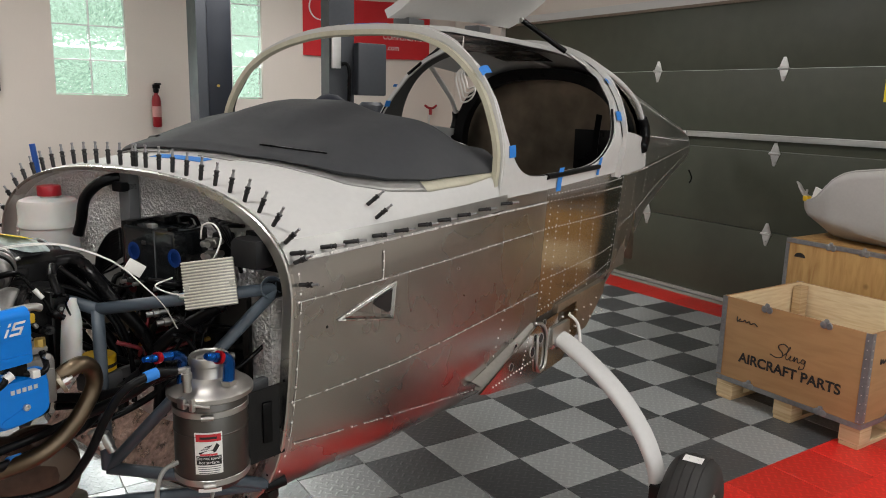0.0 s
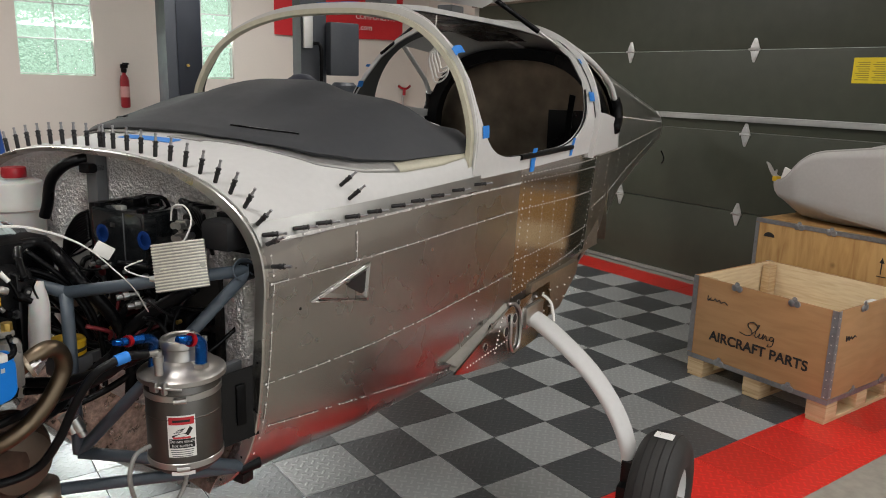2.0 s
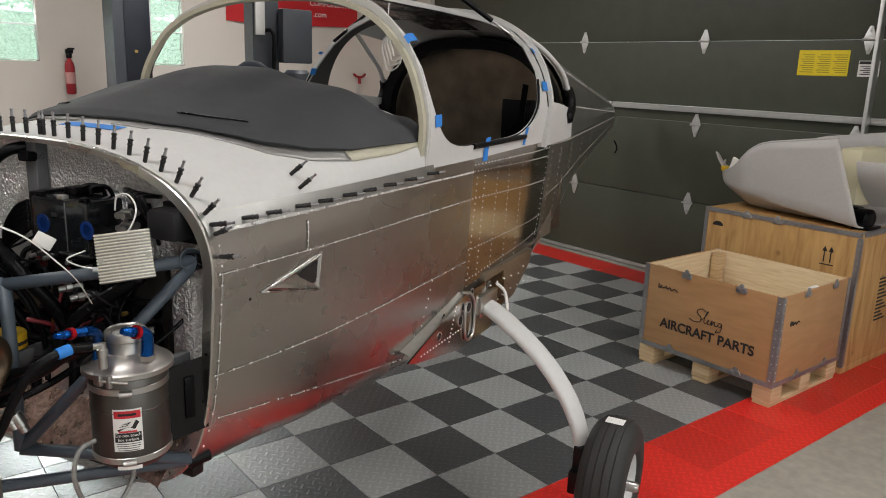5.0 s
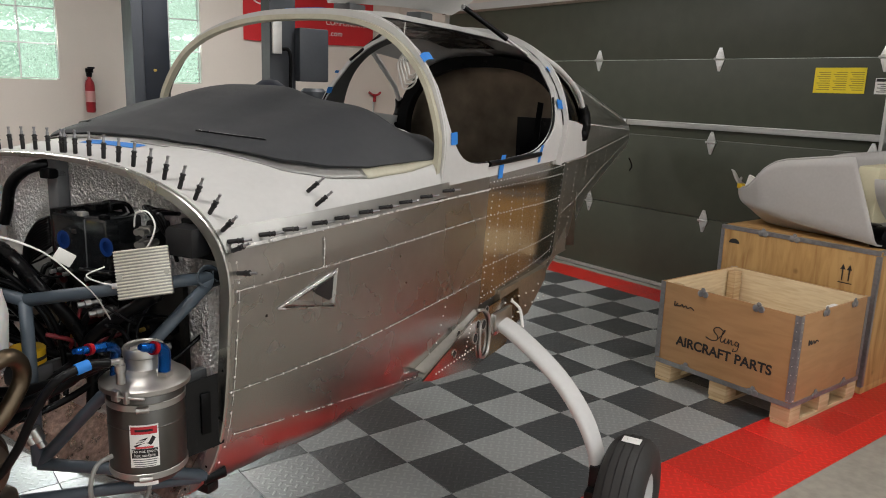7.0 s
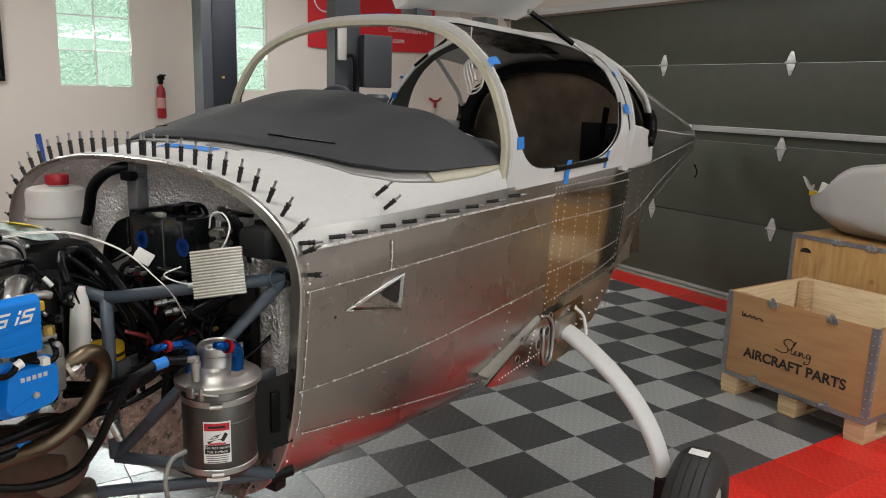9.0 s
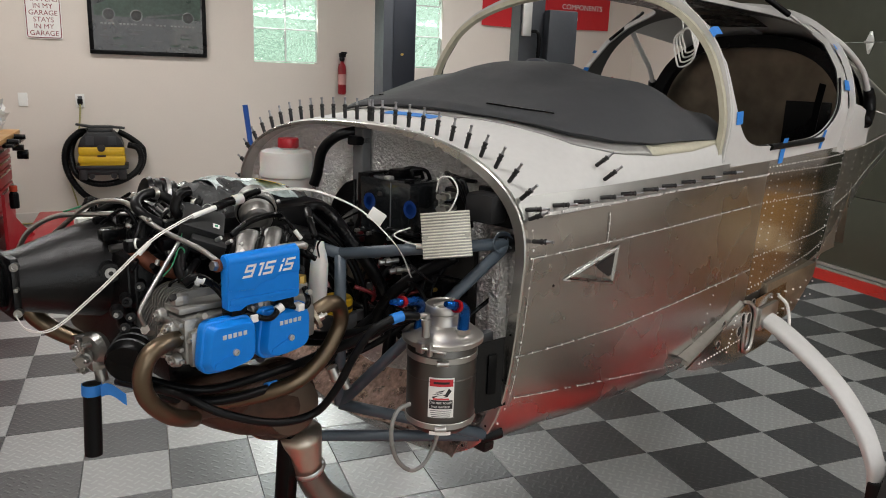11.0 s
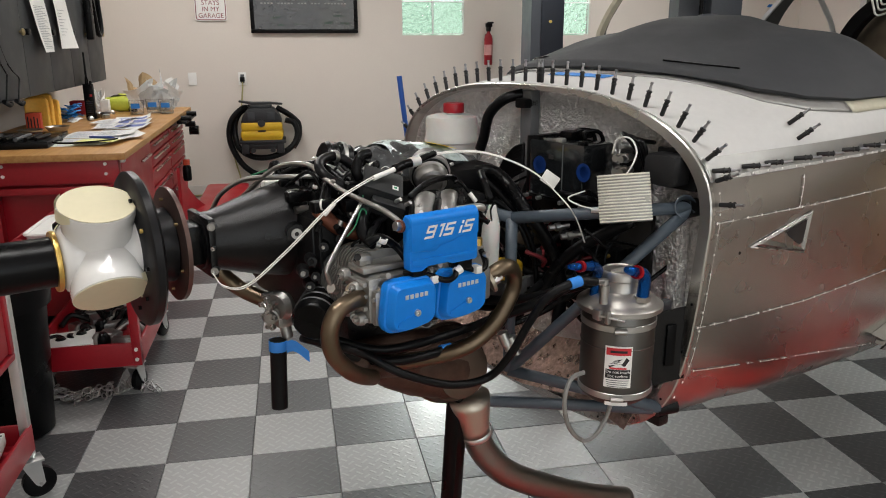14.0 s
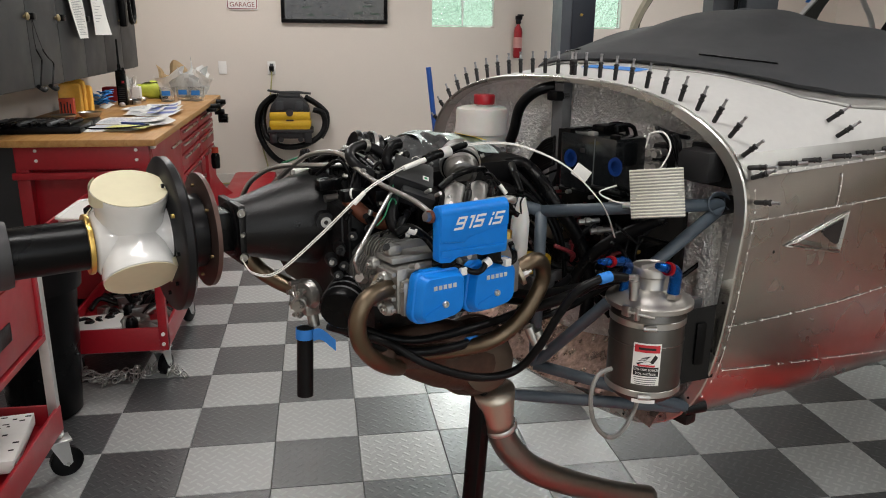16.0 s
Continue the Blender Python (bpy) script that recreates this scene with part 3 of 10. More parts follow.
# red banner on the window wall
bn = thing("banner", pose(1.86, WY - 0.02, 1.98), "glossy red vinyl banner with white lettering on the wall", "banner")
bm = sheet(lambda u, v: Vector((u * 1.57, -0.006 * math.sin(u * 9) - 0.004, v * 0.62 - 0.012 * math.sin(u * 5))), frange(0, 1, 24), frange(0, 1, 6))
thick(part("cloth", bm, M_BANNER, bn), 0.003)
M_LET = mat("white_lettering", (0.78, 0.76, 0.74), 0.5)
text("lettering", "COMPONENTS", 0.076, M_LET, pose(1.21, -0.016, 0.24, 90, 0, 0), bn)
text("lettering", ".com", 0.085, M_LET, pose(1.08, -0.016, 0.127, 90, 0, 0), bn)
part("emblem", tube([Vector((0.2 + 0.13 * math.cos(a), -0.014, 0.50 + 0.13 * math.sin(a))) for a in frange(2.2, 6.2, 12)], 0.008, 6, 2), M_LET, bn)

# fire extinguisher on the wall
fx = thing("fire_extinguisher", pose(0.335, WY - 0.07, 1.22), "small red fire extinguisher with a pale label on the wall", "fire extinguisher")
part("cylinder", lathe([(0, 0), (0.035, 0.004), (0.042, 0.02), (0.042, 0.25), (0.035, 0.285), (0.018, 0.31), (0.016, 0.325)], 28), M_RED, fx)
part("label_band", lathe([(0.0428, 0.10), (0.0428, 0.2)], 28, cap=False), mat("pale_red_label", (0.6, 0.32, 0.3), 0.5), fx)
bm = lathe([(0.02, 0.325), (0.026, 0.335), (0.026, 0.36), (0.02, 0.37)], 16)
bm_box(bm, -0.03, 0.035, -0.02, 0.02, 0.365, 0.405, 0.006)
bm_box(bm, -0.012, 0.05, -0.01, 0.01, 0.40, 0.418, 0.004)
part("valve", bm, M_BLACK, fx)
part("wall_bracket", box(-0.02, 0.02, 0.035, 0.07, 0.02, 0.3, 0.004), M_BLACK, fx)

# framed picture and metal sign
pic = thing("framed_picture", pose(-1.95, WY - 0.03, 1.53), "dark framed print of a vintage car under glass", "picture")
bm = bmesh.new()
PW, PH = 1.0, 0.72
for a in ((0, PW, 0, 0.035), (0, PW, PH - 0.035, PH), (0, 0.035, 0.035, PH - 0.035), (PW - 0.035, PW, 0.035, PH - 0.035)):
    bm_box(bm, a[0], a[1], -0.012, 0.02, a[2], a[3], 0.004)
part("frame", bm, M_BLACK, pic)
part("mount", box(0.03, PW - 0.03, -0.001, 0.012, 0.03, PH - 0.03, 0), mat("print_dark", (0.028, 0.03, 0.032), 0.25, var=0.5, scale=7, fine=30, coat=0.6), pic)
M_PCAR = mat("print_green", (0.035, 0.060, 0.045), 0.3, var=0.6, scale=9, fine=40)
M_PGREY = mat("print_grey", (0.085, 0.088, 0.09), 0.3, var=0.5, scale=16, fine=60)
part("print_car", prism([(0.05, 0.33), (0.95, 0.33), (0.95, 0.56), (0.74, 0.62), (0.52, 0.60), (0.42, 0.52), (0.18, 0.47), (0.05, 0.42)], 0.002, 0.0030, pose(0, 0, 0, 90, 0, 0)), M_PCAR, pic)
part("print_sill", prism([(0.48, 0.325), (0.80, 0.372), (0.80, 0.385), (0.48, 0.345)], 0.0030, 0.0036, pose(0, 0, 0, 90, 0, 0)), M_PGREY, pic)
for cx in (0.17, 0.40, 0.84):
    bm = lathe([(0.052, 0.0036), (0.052, 0.0042), (0.043, 0.0042), (0.043, 0.0036)], 28, pose(cx, 0, 0.345, 90, 0, 0))
    for q in range(8):
        a = q * math.pi / 4
        prism([(0.006 * math.sin(a), -0.006 * math.cos(a)), (0.045 * math.cos(a), 0.045 * math.sin(a)), (-0.006 * math.sin(a), 0.006 * math.cos(a))], 0.0037, 0.0042, pose(cx, 0, 0.345, 90, 0, 0), bm)
    part("print_wheel", bm, mat("print_silver", (0.24, 0.25, 0.25), 0.3, var=0.3), pic)
random.seed(4)
bm = bmesh.new()
for k in range(26):
    if k in (4, 10, 14, 18):
        continue
    bm_box(bm, 0.10 + 0.031 * k, 0.119 + 0.031 * k, -0.0042, -0.0036, 0.262, 0.275)
part("print_caption", bm, mat("print_caption", (0.26, 0.26, 0.25), 0.4), pic)["kind"] = "stuff"
for k in range(16):
    x, z = random.uniform(0.06, 0.84), random.uniform(0.05, 0.22)
    part("print_detail", prism([(x, z), (x + random.uniform(0.05, 0.12), z + random.uniform(-0.01, 0.01)), (x + random.uniform(0.04, 0.10), z + random.uniform(0.01, 0.03)), (x - 0.01, z + 0.015)], 0.0022, 0.0028 + 0.0001 * k, pose(0, 0, 0, 90, 0, 0)), M_PGREY if k % 3 else M_PCAR, pic)

sg = thing("metal_sign", pose(-2.445, WY - 0.012, 1.64), "white embossed metal sign with dark red border and letters", "sign")
part("plate", prism(rounded(0.285, 0.44, 0.02), 0, 0.004, pose(0.1425, 0, 0.22, 90, 0, 0)), M_PAPER, sg)
M_MAROON = mat("maroon_enamel", (0.22, 0.03, 0.045), 0.45)
part("border", sweep([Vector((0.1425 + x, -0.0045, 0.22 + z)) for x, z in rounded(0.265, 0.42, 0.018)], circle(0.004, 6), closed=True), M_MAROON, sg)
for k, s in enumerate(("GARAGE", "IN MY", "STAYS", "GARAGE", "IN MY", "HAPPENS", "WHAT")):
    text("lettering", s, 0.058, M_MAROON, pose(0.1425, -0.006, 0.045 + k * 0.057, 90, 0, 0), sg)

# sockets
for k, x in enumerate((-2.555, -2.10)):
    so = thing("wall_socket", pose(x, WY - 0.004, 1.055), "white plastic double wall socket" if k else "blank white wall plate", "socket")
    part("plate", box(0, 0.075, -0.006, 0, 0, 0.118, 0.003), M_PAPER, so)
    if k:
        for z in (0.03, 0.085):
            part("outlet", box(0.02, 0.055, -0.009, -0.0062, z - 0.013, z + 0.013, 0.003), M_DKGREY, so)

# ---- the aeroplane: x runs aft from the firewall, y to its far side ----
PL = pose(-1.016, -0.451, 0, 0, 0, 25)
AXU = [0, 0.3, 0.6, 1.15, 1.3, 1.8, 2.4, 4.9]


def cen(u):
    return 0.055 - 0.019 * u


def half(u):
    return lerp(u, AXU, [0.507, 0.522, 0.537, 0.554, 0.556, 0.55, 0.50, 0.10]) + cen(u)


def z_belt(u):
    return lerp(u, [0, 0.9, 2.4, 4.9], [1.10, 1.24, 1.25, 1.25])


def z_top(u):
    return lerp(u, [0, 0.15, 0.5, 0.9, 1.2, 1.7, 2.0, 2.4, 2.86, 3.6, 4.6, 4.9], [1.361, 1.375, 1.43, 1.79, 1.808, 1.803, 1.785, 1.73, 1.68, 1.565, 1.405, 1.34])


def z_cowl(u):
    return lerp(u, [0, 0.2, 0.6, 0.95], [1.361, 1.385, 1.43, 1.45])


def z_bot(u):
    return lerp(u, [0, 0.06, 0.2, 0.5, 0.8, 1.2, 1.9, 2.9, 4.9], [0.545, 0.572, 0.597, 0.594, 0.590, 0.590, 0.645, 0.85, 1.115])


def n_low(u):
    return lerp(u, [0, 0.35, 1.2, 3.0, 4.9], [4.2, 10.0, 16.0, 4.0, 2.6])


def n_top(u):
    return lerp(u, [0, 0.9, 2.4, 4.9], [2.5, 2.9, 2.5, 2.2])


def sgn_pow(a, e):
    return math.copysign(abs(a) ** e, a)


def n_can(u):
    return lerp(u, [0.85, 1.2, 1.85, 2.15, 2.4, 4.9], [2.7, 2.8, 2.9, 2.75, 2.5, 2.2])


def ease(x):
    x = min(1.0, max(0.0, x))
    return x * x * (3 - 2 * x)


def upper(u, s, top=None, grow=0.0):
    """s from -1 (near belt) over 0 (crown) to 1 (far belt); the canopy bulges and its windscreen arch leans aft."""
    zt = (top or z_top)(u)
    a = s * math.pi / 2
    n = n_top(u) if top else n_can(u)
    y = (half(u) + grow) * sgn_pow(math.sin(a), 2 / n)
    z = z_belt(u) + (zt + grow - z_belt(u)) * abs(math.cos(a)) ** (2 / n)
    x = u
    if top is None and u < 2.42:
        k = ease((z - z_belt(u)) / 0.18)
        y *= 1 + k * lerp(u, [0.85, 1.3, 1.85, 2.15, 2.42], [0.030, 0.045, 0.055, 0.035, 0.0])
        x += lerp(z, [1.25, 1.5, 1.65, 1.70, 1.74, 1.79], [-0.045, -0.045, -0.028, -0.012, 0.012, 0.035]) * ease((1.55 - u) / 0.6)
    return Vector((x, cen(u) + y, z))


def lower(u, s, grow=0.0):
    """s from 0 (belt) to 1 (keel), near side; use mirror for the far side."""
    a = s * math.pi / 2
    n = n_low(u)
    f_ = abs(math.sin(a)) ** (2 / n)
    return Vector((u, cen(u) - (half(u) + grow) * abs(math.cos(a)) ** (2 / n) * (1 - taper(u) * f_), z_belt(u) - (z_belt(u) - z_bot(u) + grow) * f_))


def taper(u):
    return lerp(u, [0, 0.35, 1.2, 2.4], [0.07, 0.055, 0.05, 0.10])


def mirror(p):
    return Vector((p.x, 2 * cen(p.x) - p.y, p.z))


def side_at(u, z, grow=0.0):
    """The near skin at a station and height."""
    if z >= z_belt(u):
        top = z_cowl if u < 0.9 else z_top
        f_ = min(1.0, (z - z_belt(u)) / (top(u) - z_belt(u)))
        n = n_top(u)
    else:
        f_ = min(1.0, (z_belt(u) - z) / (z_belt(u) - z_bot(u)))
        n = n_low(u)
        return Vector((u, cen(u) - (half(u) + grow) * max(0.0, 1 - f_ ** n) ** (1 / n) * (1 - taper(u) * f_), z))
    return Vector((u, cen(u) - (half(u) + grow) * max(0.0, 1 - f_ ** n) ** (1 / n), z))


SEAM = lambda u: lerp(u, [0, 0.34, 0.88, 1.26, 1.69, 2.5, 3.0], [1.225, 1.234, 1.252, 1.257, 1.265, 1.27, 1.27])

plane = thing("light_aircraft", PL, "unpainted riveted aluminium light aircraft under construction, standing on its main wheels", "aircraft")


def side_panel(name, u0, u1, material, parent, zlo=None, label="", nu=16, nz=18, far=False, grow=0.0):
    """A skin from the belt seam down round the bottom to the keel (or to zlo)."""
    def f_(u, k):
        zs = SEAM(u)
        pts = []
        zb = z_belt(u)
        if zlo is None:
            # down the flat side, then closer and closer rows round the bottom corner
            ze = zb + (z_bot(u) - zb) * 0.80
            if k < 0.45:
                p = side_at(u, zs + (ze - zs) * k / 0.45, grow)
            elif k < 0.999:
                x = (k - 0.45) / 0.55
                p = side_at(u, zb + (z_bot(u) - zb) * (0.80 + 0.19999 * (1 - (1 - x) ** 3)), grow)
            else:
                p = Vector((u, cen(u), z_bot(u) - grow))
        else:
            p = side_at(u, zs + (zlo(u) - zs) * k, grow)
        return mirror(p) if far else p
    bm = sheet(f_, frange(u0, u1, nu), frange(0, 1, nz))
    ob = part(name, bm, material, parent, label, smooth=True)
    return thick(ob, 0.002, -1)


side_panel("forward_side_skin", 0.0, 1.19, M_ALU, plane, label="brushed aluminium forward side skin with rivet seams", nu=24, nz=26)
side_panel("forward_side_skin", 0.0, 1.19, M_ALUD, plane, far=True)
side_panel("centre_side_skin", 1.19, 2.06, M_ALUG, plane, lambda u: lerp(u, [1.19, 2.06], [0.80, 0.82]), "warmer-toned riveted centre skin", grow=0.0008)
side_panel("centre_side_skin", 1.19, 2.06, M_ALUD, plane, lambda u: 0.8, far=True)
# near belly skin in a darker, browner metal than the far one
side_panel("centre_belly_skin", 1.15, 2.08, mat("dark_belly_metal", (0.22, 0.19, 0.16), 0.4, 0.8, var=0.2), plane, grow=-0.012)
side_panel("centre_belly_skin", 1.15, 2.08, M_ALUD, plane, far=True, grow=-0.012)

# tail cone, four skins round it
for k, (s0, s1) in enumerate(((-1, 0), (0, 1))):
    bm = sheet(lambda u, s: upper(u, s), frange(2.42, 4.88, 18), frange(s0, s1, 10))
    thick(part("tail_upper_skin", bm, M_ALUD, plane, smooth=True), 0.002)
for far in (False, True):
    bm = sheet(lambda u, s: mirror(lower(u, s)) if far else lower(u, s), frange(2.06, 4.88, 20), frange(0, 1, 14))
    thick(part("tail_lower_skin", bm, M_ALUD, plane, smooth=True), 0.002)
bm = bmesh.new()
vs = [upper(4.88, s) for s in frange(-1, 1, 16)] + [mirror(lower(4.88, s)) for s in frange(0, 1, 8)] + [lower(4.88, s) for s in frange(1, 0, 8)]
bm.faces.new([bm.verts.new(v) for v in vs])
part("tail_end_plate", bm, M_ALUD, plane)
part("tail_post", box(4.885, 4.92, cen(4.9) - 0.03, cen(4.9) + 0.03, 1.14, 1.36, 0.006), M_GALV, plane)
part("tail_bracket", tube([(4.8, cen(4.8) - 0.1, 1.06), (4.82, cen(4.8) - 0.12, 1.0), (4.8, cen(4.8) - 0.11, 0.96)], 0.006), M_BLACK, plane)

# rolled front lip of the fuselage
ring_near = [upper(0.0, s, z_cowl) for s in frange(-1, 1, 48)]
ring_low = [lower(0.0, s) for s in frange(1, 0, 20)]
ring_far = [mirror(lower(0.0, s)) for s in frange(0, 1, 20)]
loop = ring_near + ring_far[1:-1] + ring_low[:-1]
mid = Vector((0, cen(0), 0.98))


def inward(p, d):
    w = (mid - p)
    w.x = 0
    return p + w.normalized() * d


def lip_width(p):
    """The lip is broad down the near side and narrows over the crown."""
    return lerp(p.y, [-0.50, -0.36, -0.22, 0.0, 0.6], [1.0, 0.9, 0.62, 0.42, 0.40]) if p.z > 1.0 else 1.0


bm = bmesh.new()
rows = []
for dx, d in ((0.006, -0.002), (-0.004, -0.002), (-0.0065, 0.001), (-0.0065, 0.026), (-0.004, 0.0275), (0.03, 0.0275)):
    rows.append([bm.verts.new(inward(p, d * (lip_width(p) if d > 0 else 1)) + Vector((dx, 0, 0))) for p in loop])
for a, b in zip(rows, rows[1:]):
    for k in range(len(loop)):
        bm.faces.new((a[k], a[(k + 1) % len(loop)], b[(k + 1) % len(loop)], b[k]))
bmesh.ops.recalc_face_normals(bm, faces=bm.faces)
part("front_lip", bm, M_ALUR, plane, "bright rolled aluminium front lip", smooth=28)
for k in range(60, len(loop), 2):
    p = inward(loop[k], 0.013) + Vector((-0.0066, 0, 0))
    part("lip_hole", rod(p, p + Vector((-0.0008, 0, 0)), 0.0032, 8), M_BLACK, plane, smooth=False)

# firewall behind the lip, faced with foil; recess walls
bm = bmesh.new()
inner = [inward(p, 0.026 * lip_width(p)) for p in loop]
f0 = [bm.verts.new(p + Vector((0.03, 0, 0))) for p in inner]
f1 = [bm.verts.new(mid + (p - mid) * 0.985 + Vector((0.055, 0, 0))) for p in inner]
for k in range(len(loop)):
    bm.faces.new((f0[k], f0[(k + 1) % len(loop)], f1[(k + 1) % len(loop)], f1[k]))
bm.faces.new(f1)
bmesh.ops.recalc_face_normals(bm, faces=bm.faces)
part("firewall", bm, M_FOIL, plane, "crinkled foil insulation on the firewall", smooth=False)
part("firewall_stiffener", box(0.02, 0.053, 0.06, 0.10, 0.95, 1.345, 0.004), M_DKGREY, plane)
part("battery_shelf", box(-0.08, 0.053, 0.12, 0.36, 1.00, 1.12, 0.004), mat("grey_box_paint", (0.33, 0.32, 0.30), 0.45), plane, "grey sheet-metal box")
part("firewall_side_strip", box(0.02, 0.053, -0.42, -0.39, 0.66, 1.15, 0.004), M_FOIL, plane)

# white upper cowl between the belt seam and the windscreen
def cowl_pt(u, s):
    p = upper(u, s, z_cowl, 0.003)
    return p


def cowl_s_at_seam(u):
    f_ = min(1, max(0, (SEAM(u) - z_belt(u)) / (z_cowl(u) - z_belt(u))))
    return -math.acos(f_ ** (n_top(u) / 2)) / (math.pi / 2)


us = frange(0.004, 0.885, 20)
bm = bmesh.new()
sheet(lambda u, k: cowl_pt(u, cowl_s_at_seam(u) * (1 - k) + k * 0.97), us, frange(0, 1, 30), bm)
thick(part("upper_cowl", bm, M_WHITE, plane, "white fibreglass upper cowl", smooth=True), 0.003)

# belt flange strip under the cowl
bm = sheet(lambda u, k: side_at(u, SEAM(u) + 0.012 - 0.045 * k, 0.004), frange(0.0, 0.9, 20), frange(0, 1, 4))
thick(part("seam_strip", bm, brushed("scuffed_flange_metal", (0.38, 0.38, 0.365), 0.5), plane, smooth=True), 0.002)


# canopy: two arches, roof, door openings
def arch_pts(u, grow=0.0, s0=-1.0, s1=1.0, n=56, lean=0.0):
    out = []
    for s in frange(s0, s1, n):
        p = upper(u, s, None, grow)
        p.x += lean * (p.z - 1.25)
        out.append(p)
    return out


fr = [(-0.032, 0.0), (-0.032, 0.010), (0.03, 0.010), (0.04, 0.004), (0.04, -0.018), (-0.012, -0.018), (-0.012, 0.0)]


def band(pts, sec, centre):
    """A section carried round an arch: rows of (aft, outward)."""
    bm = bmesh.new()
    rings = []
    for i, p in enumerate(pts):
        d = (pts[min(i + 1, len(pts) - 1)] - pts[max(i - 1, 0)]).normalized()
        out = d.cross(Vector((1, 0, 0)))
        if out.dot(p - centre) < 0:
            out = -out
        rings.append([bm.verts.new(p + Vector((a, 0, 0)) + out * b) for a, b in sec])
    k = len(sec)
    for a, b in zip(rings, rings[1:]):
        for j in range(k):
            bm.faces.new((a[j], a[(j + 1) % k], b[(j + 1) % k], b[j]))
    bm.faces.new(rings[0]); bm.faces.new(rings[-1][::-1])
    bmesh.ops.recalc_face_normals(bm, faces=bm.faces)
    return bm


cab = Vector((0.9, cen(0.9), 1.3))
part("windscreen_arch", band(arch_pts(0.905, -0.006), [(-0.006, 0.005), (0.006, 0.005), (0.008, -0.012), (-0.004, -0.018)], cab), M_WHITE, plane, "white composite windscreen arch")
part("windscreen_flange", band(arch_pts(0.885, -0.012), [(-0.006, 0.004), (0.014, 0.004), (0.014, -0.016), (-0.006, -0.012)], cab), M_COMPO, plane, "bare fibreglass windscreen flange")


def shell(name, outline_rows, material, label="", t=0.012):
    """A patch of the canopy between two curves of (station, s)."""
    a, b = outline_rows
    bm = bmesh.new()
    rows = []
    for k in range(9):
        f_ = k / 8
        rows.append([bm.verts.new(upper(p[0] + (q[0] - p[0]) * f_, p[1] + (q[1] - p[1]) * f_)) for p, q in zip(a, b)])
    for r0, r1 in zip(rows, rows[1:]):
        for j in range(len(r0) - 1):
            bm.faces.new((r0[j], r0[j + 1], r1[j + 1], r1[j]))
    bmesh.ops.recalc_face_normals(bm, faces=bm.faces)
    return thick(part(name, bm, material, plane, label, smooth=True), t, -1)


DOOR = {-1: (1.40, 0.47, 0.535, 0.437, 0.085), 1: (1.40, 0.47, 0.535, 0.437, 0.085)}


def rear_edge(s):
    """Station of the opening's rear edge."""
    return lerp(upper(1.85, s).z, [1.25, 1.33, 1.485, 1.60, 1.705, 1.80], [1.785, 1.80, 1.815, 1.86, 1.88, 1.88])


def door_loop(sign, n=72):
    """Rim of the door opening in (station, s)."""
    out = []
    for k in range(n):
        a = 2 * math.pi * k / n
        cu, su = sgn_pow(math.cos(a), 0.40), sgn_pow(math.sin(a), 0.40)
        sc, sh = DOOR[sign][2:4]
        ss = sc + sh * su
        front, back = 0.914, rear_edge(ss)
        out.append(((front + back) / 2 + (back - front) / 2 * cu, sign * ss))
    return out


def frame_loop(sign, n=72, w=0.05):
    out = []
    for u, s in door_loop(sign, n):
        sc = DOOR[sign][2]
        du, ds = u - DOOR[sign][0], abs(s) - sc
        u_lo, u_hi = 0.908, 1.905
        grow_ = min((u_hi - DOOR[sign][0]) / du if du > 1e-4 else 9, (DOOR[sign][0] - u_lo) / -du if du < -1e-4 else 9, (1 - sc) / ds if ds > 1e-4 else 9, (sc - DOOR[sign][4]) / -ds if ds < -1e-4 else 9)
        grow_ = max(1.0, grow_)
        uo, so = DOOR[sign][0] + du * grow_, sc + ds * grow_
        out.append((uo, sign * so))
    return out


for sign in (-1, 1):
    a, b = door_loop(sign), frame_loop(sign)
    shell("door_frame", (a + a[:1], b + b[:1]), M_WHITE, "white composite door surround", 0.018)
    bm = bmesh.new()
    ra = [bm.verts.new(upper(u, s, None, -0.0205)) for u, s in a]
    rb = [bm.verts.new(upper(u, s, None, -0.0205)) for u, s in b]
    for k in range(len(a)):
        bm.faces.new((ra[k], ra[(k + 1) % len(a)], rb[(k + 1) % len(a)], rb[k]))
    part("door_frame_lining", bm, M_LINING, plane, "dark grey inner door frame", smooth=True)
    # dark rubber lip inside the opening
    low = [k for k in range(len(a)) if upper(*a[k]).z < 1.56]
    start = next(k for k in low if (k - 1) % len(a) not in low)
    pts = [upper(*a[(start + k) % len(a)], None, -0.010) for k in range(len(low))]
    part("door_seal", sweep(pts, circle(0.0055, 8)), M_RUBBER, plane, "black rubber door seal", smooth=True)

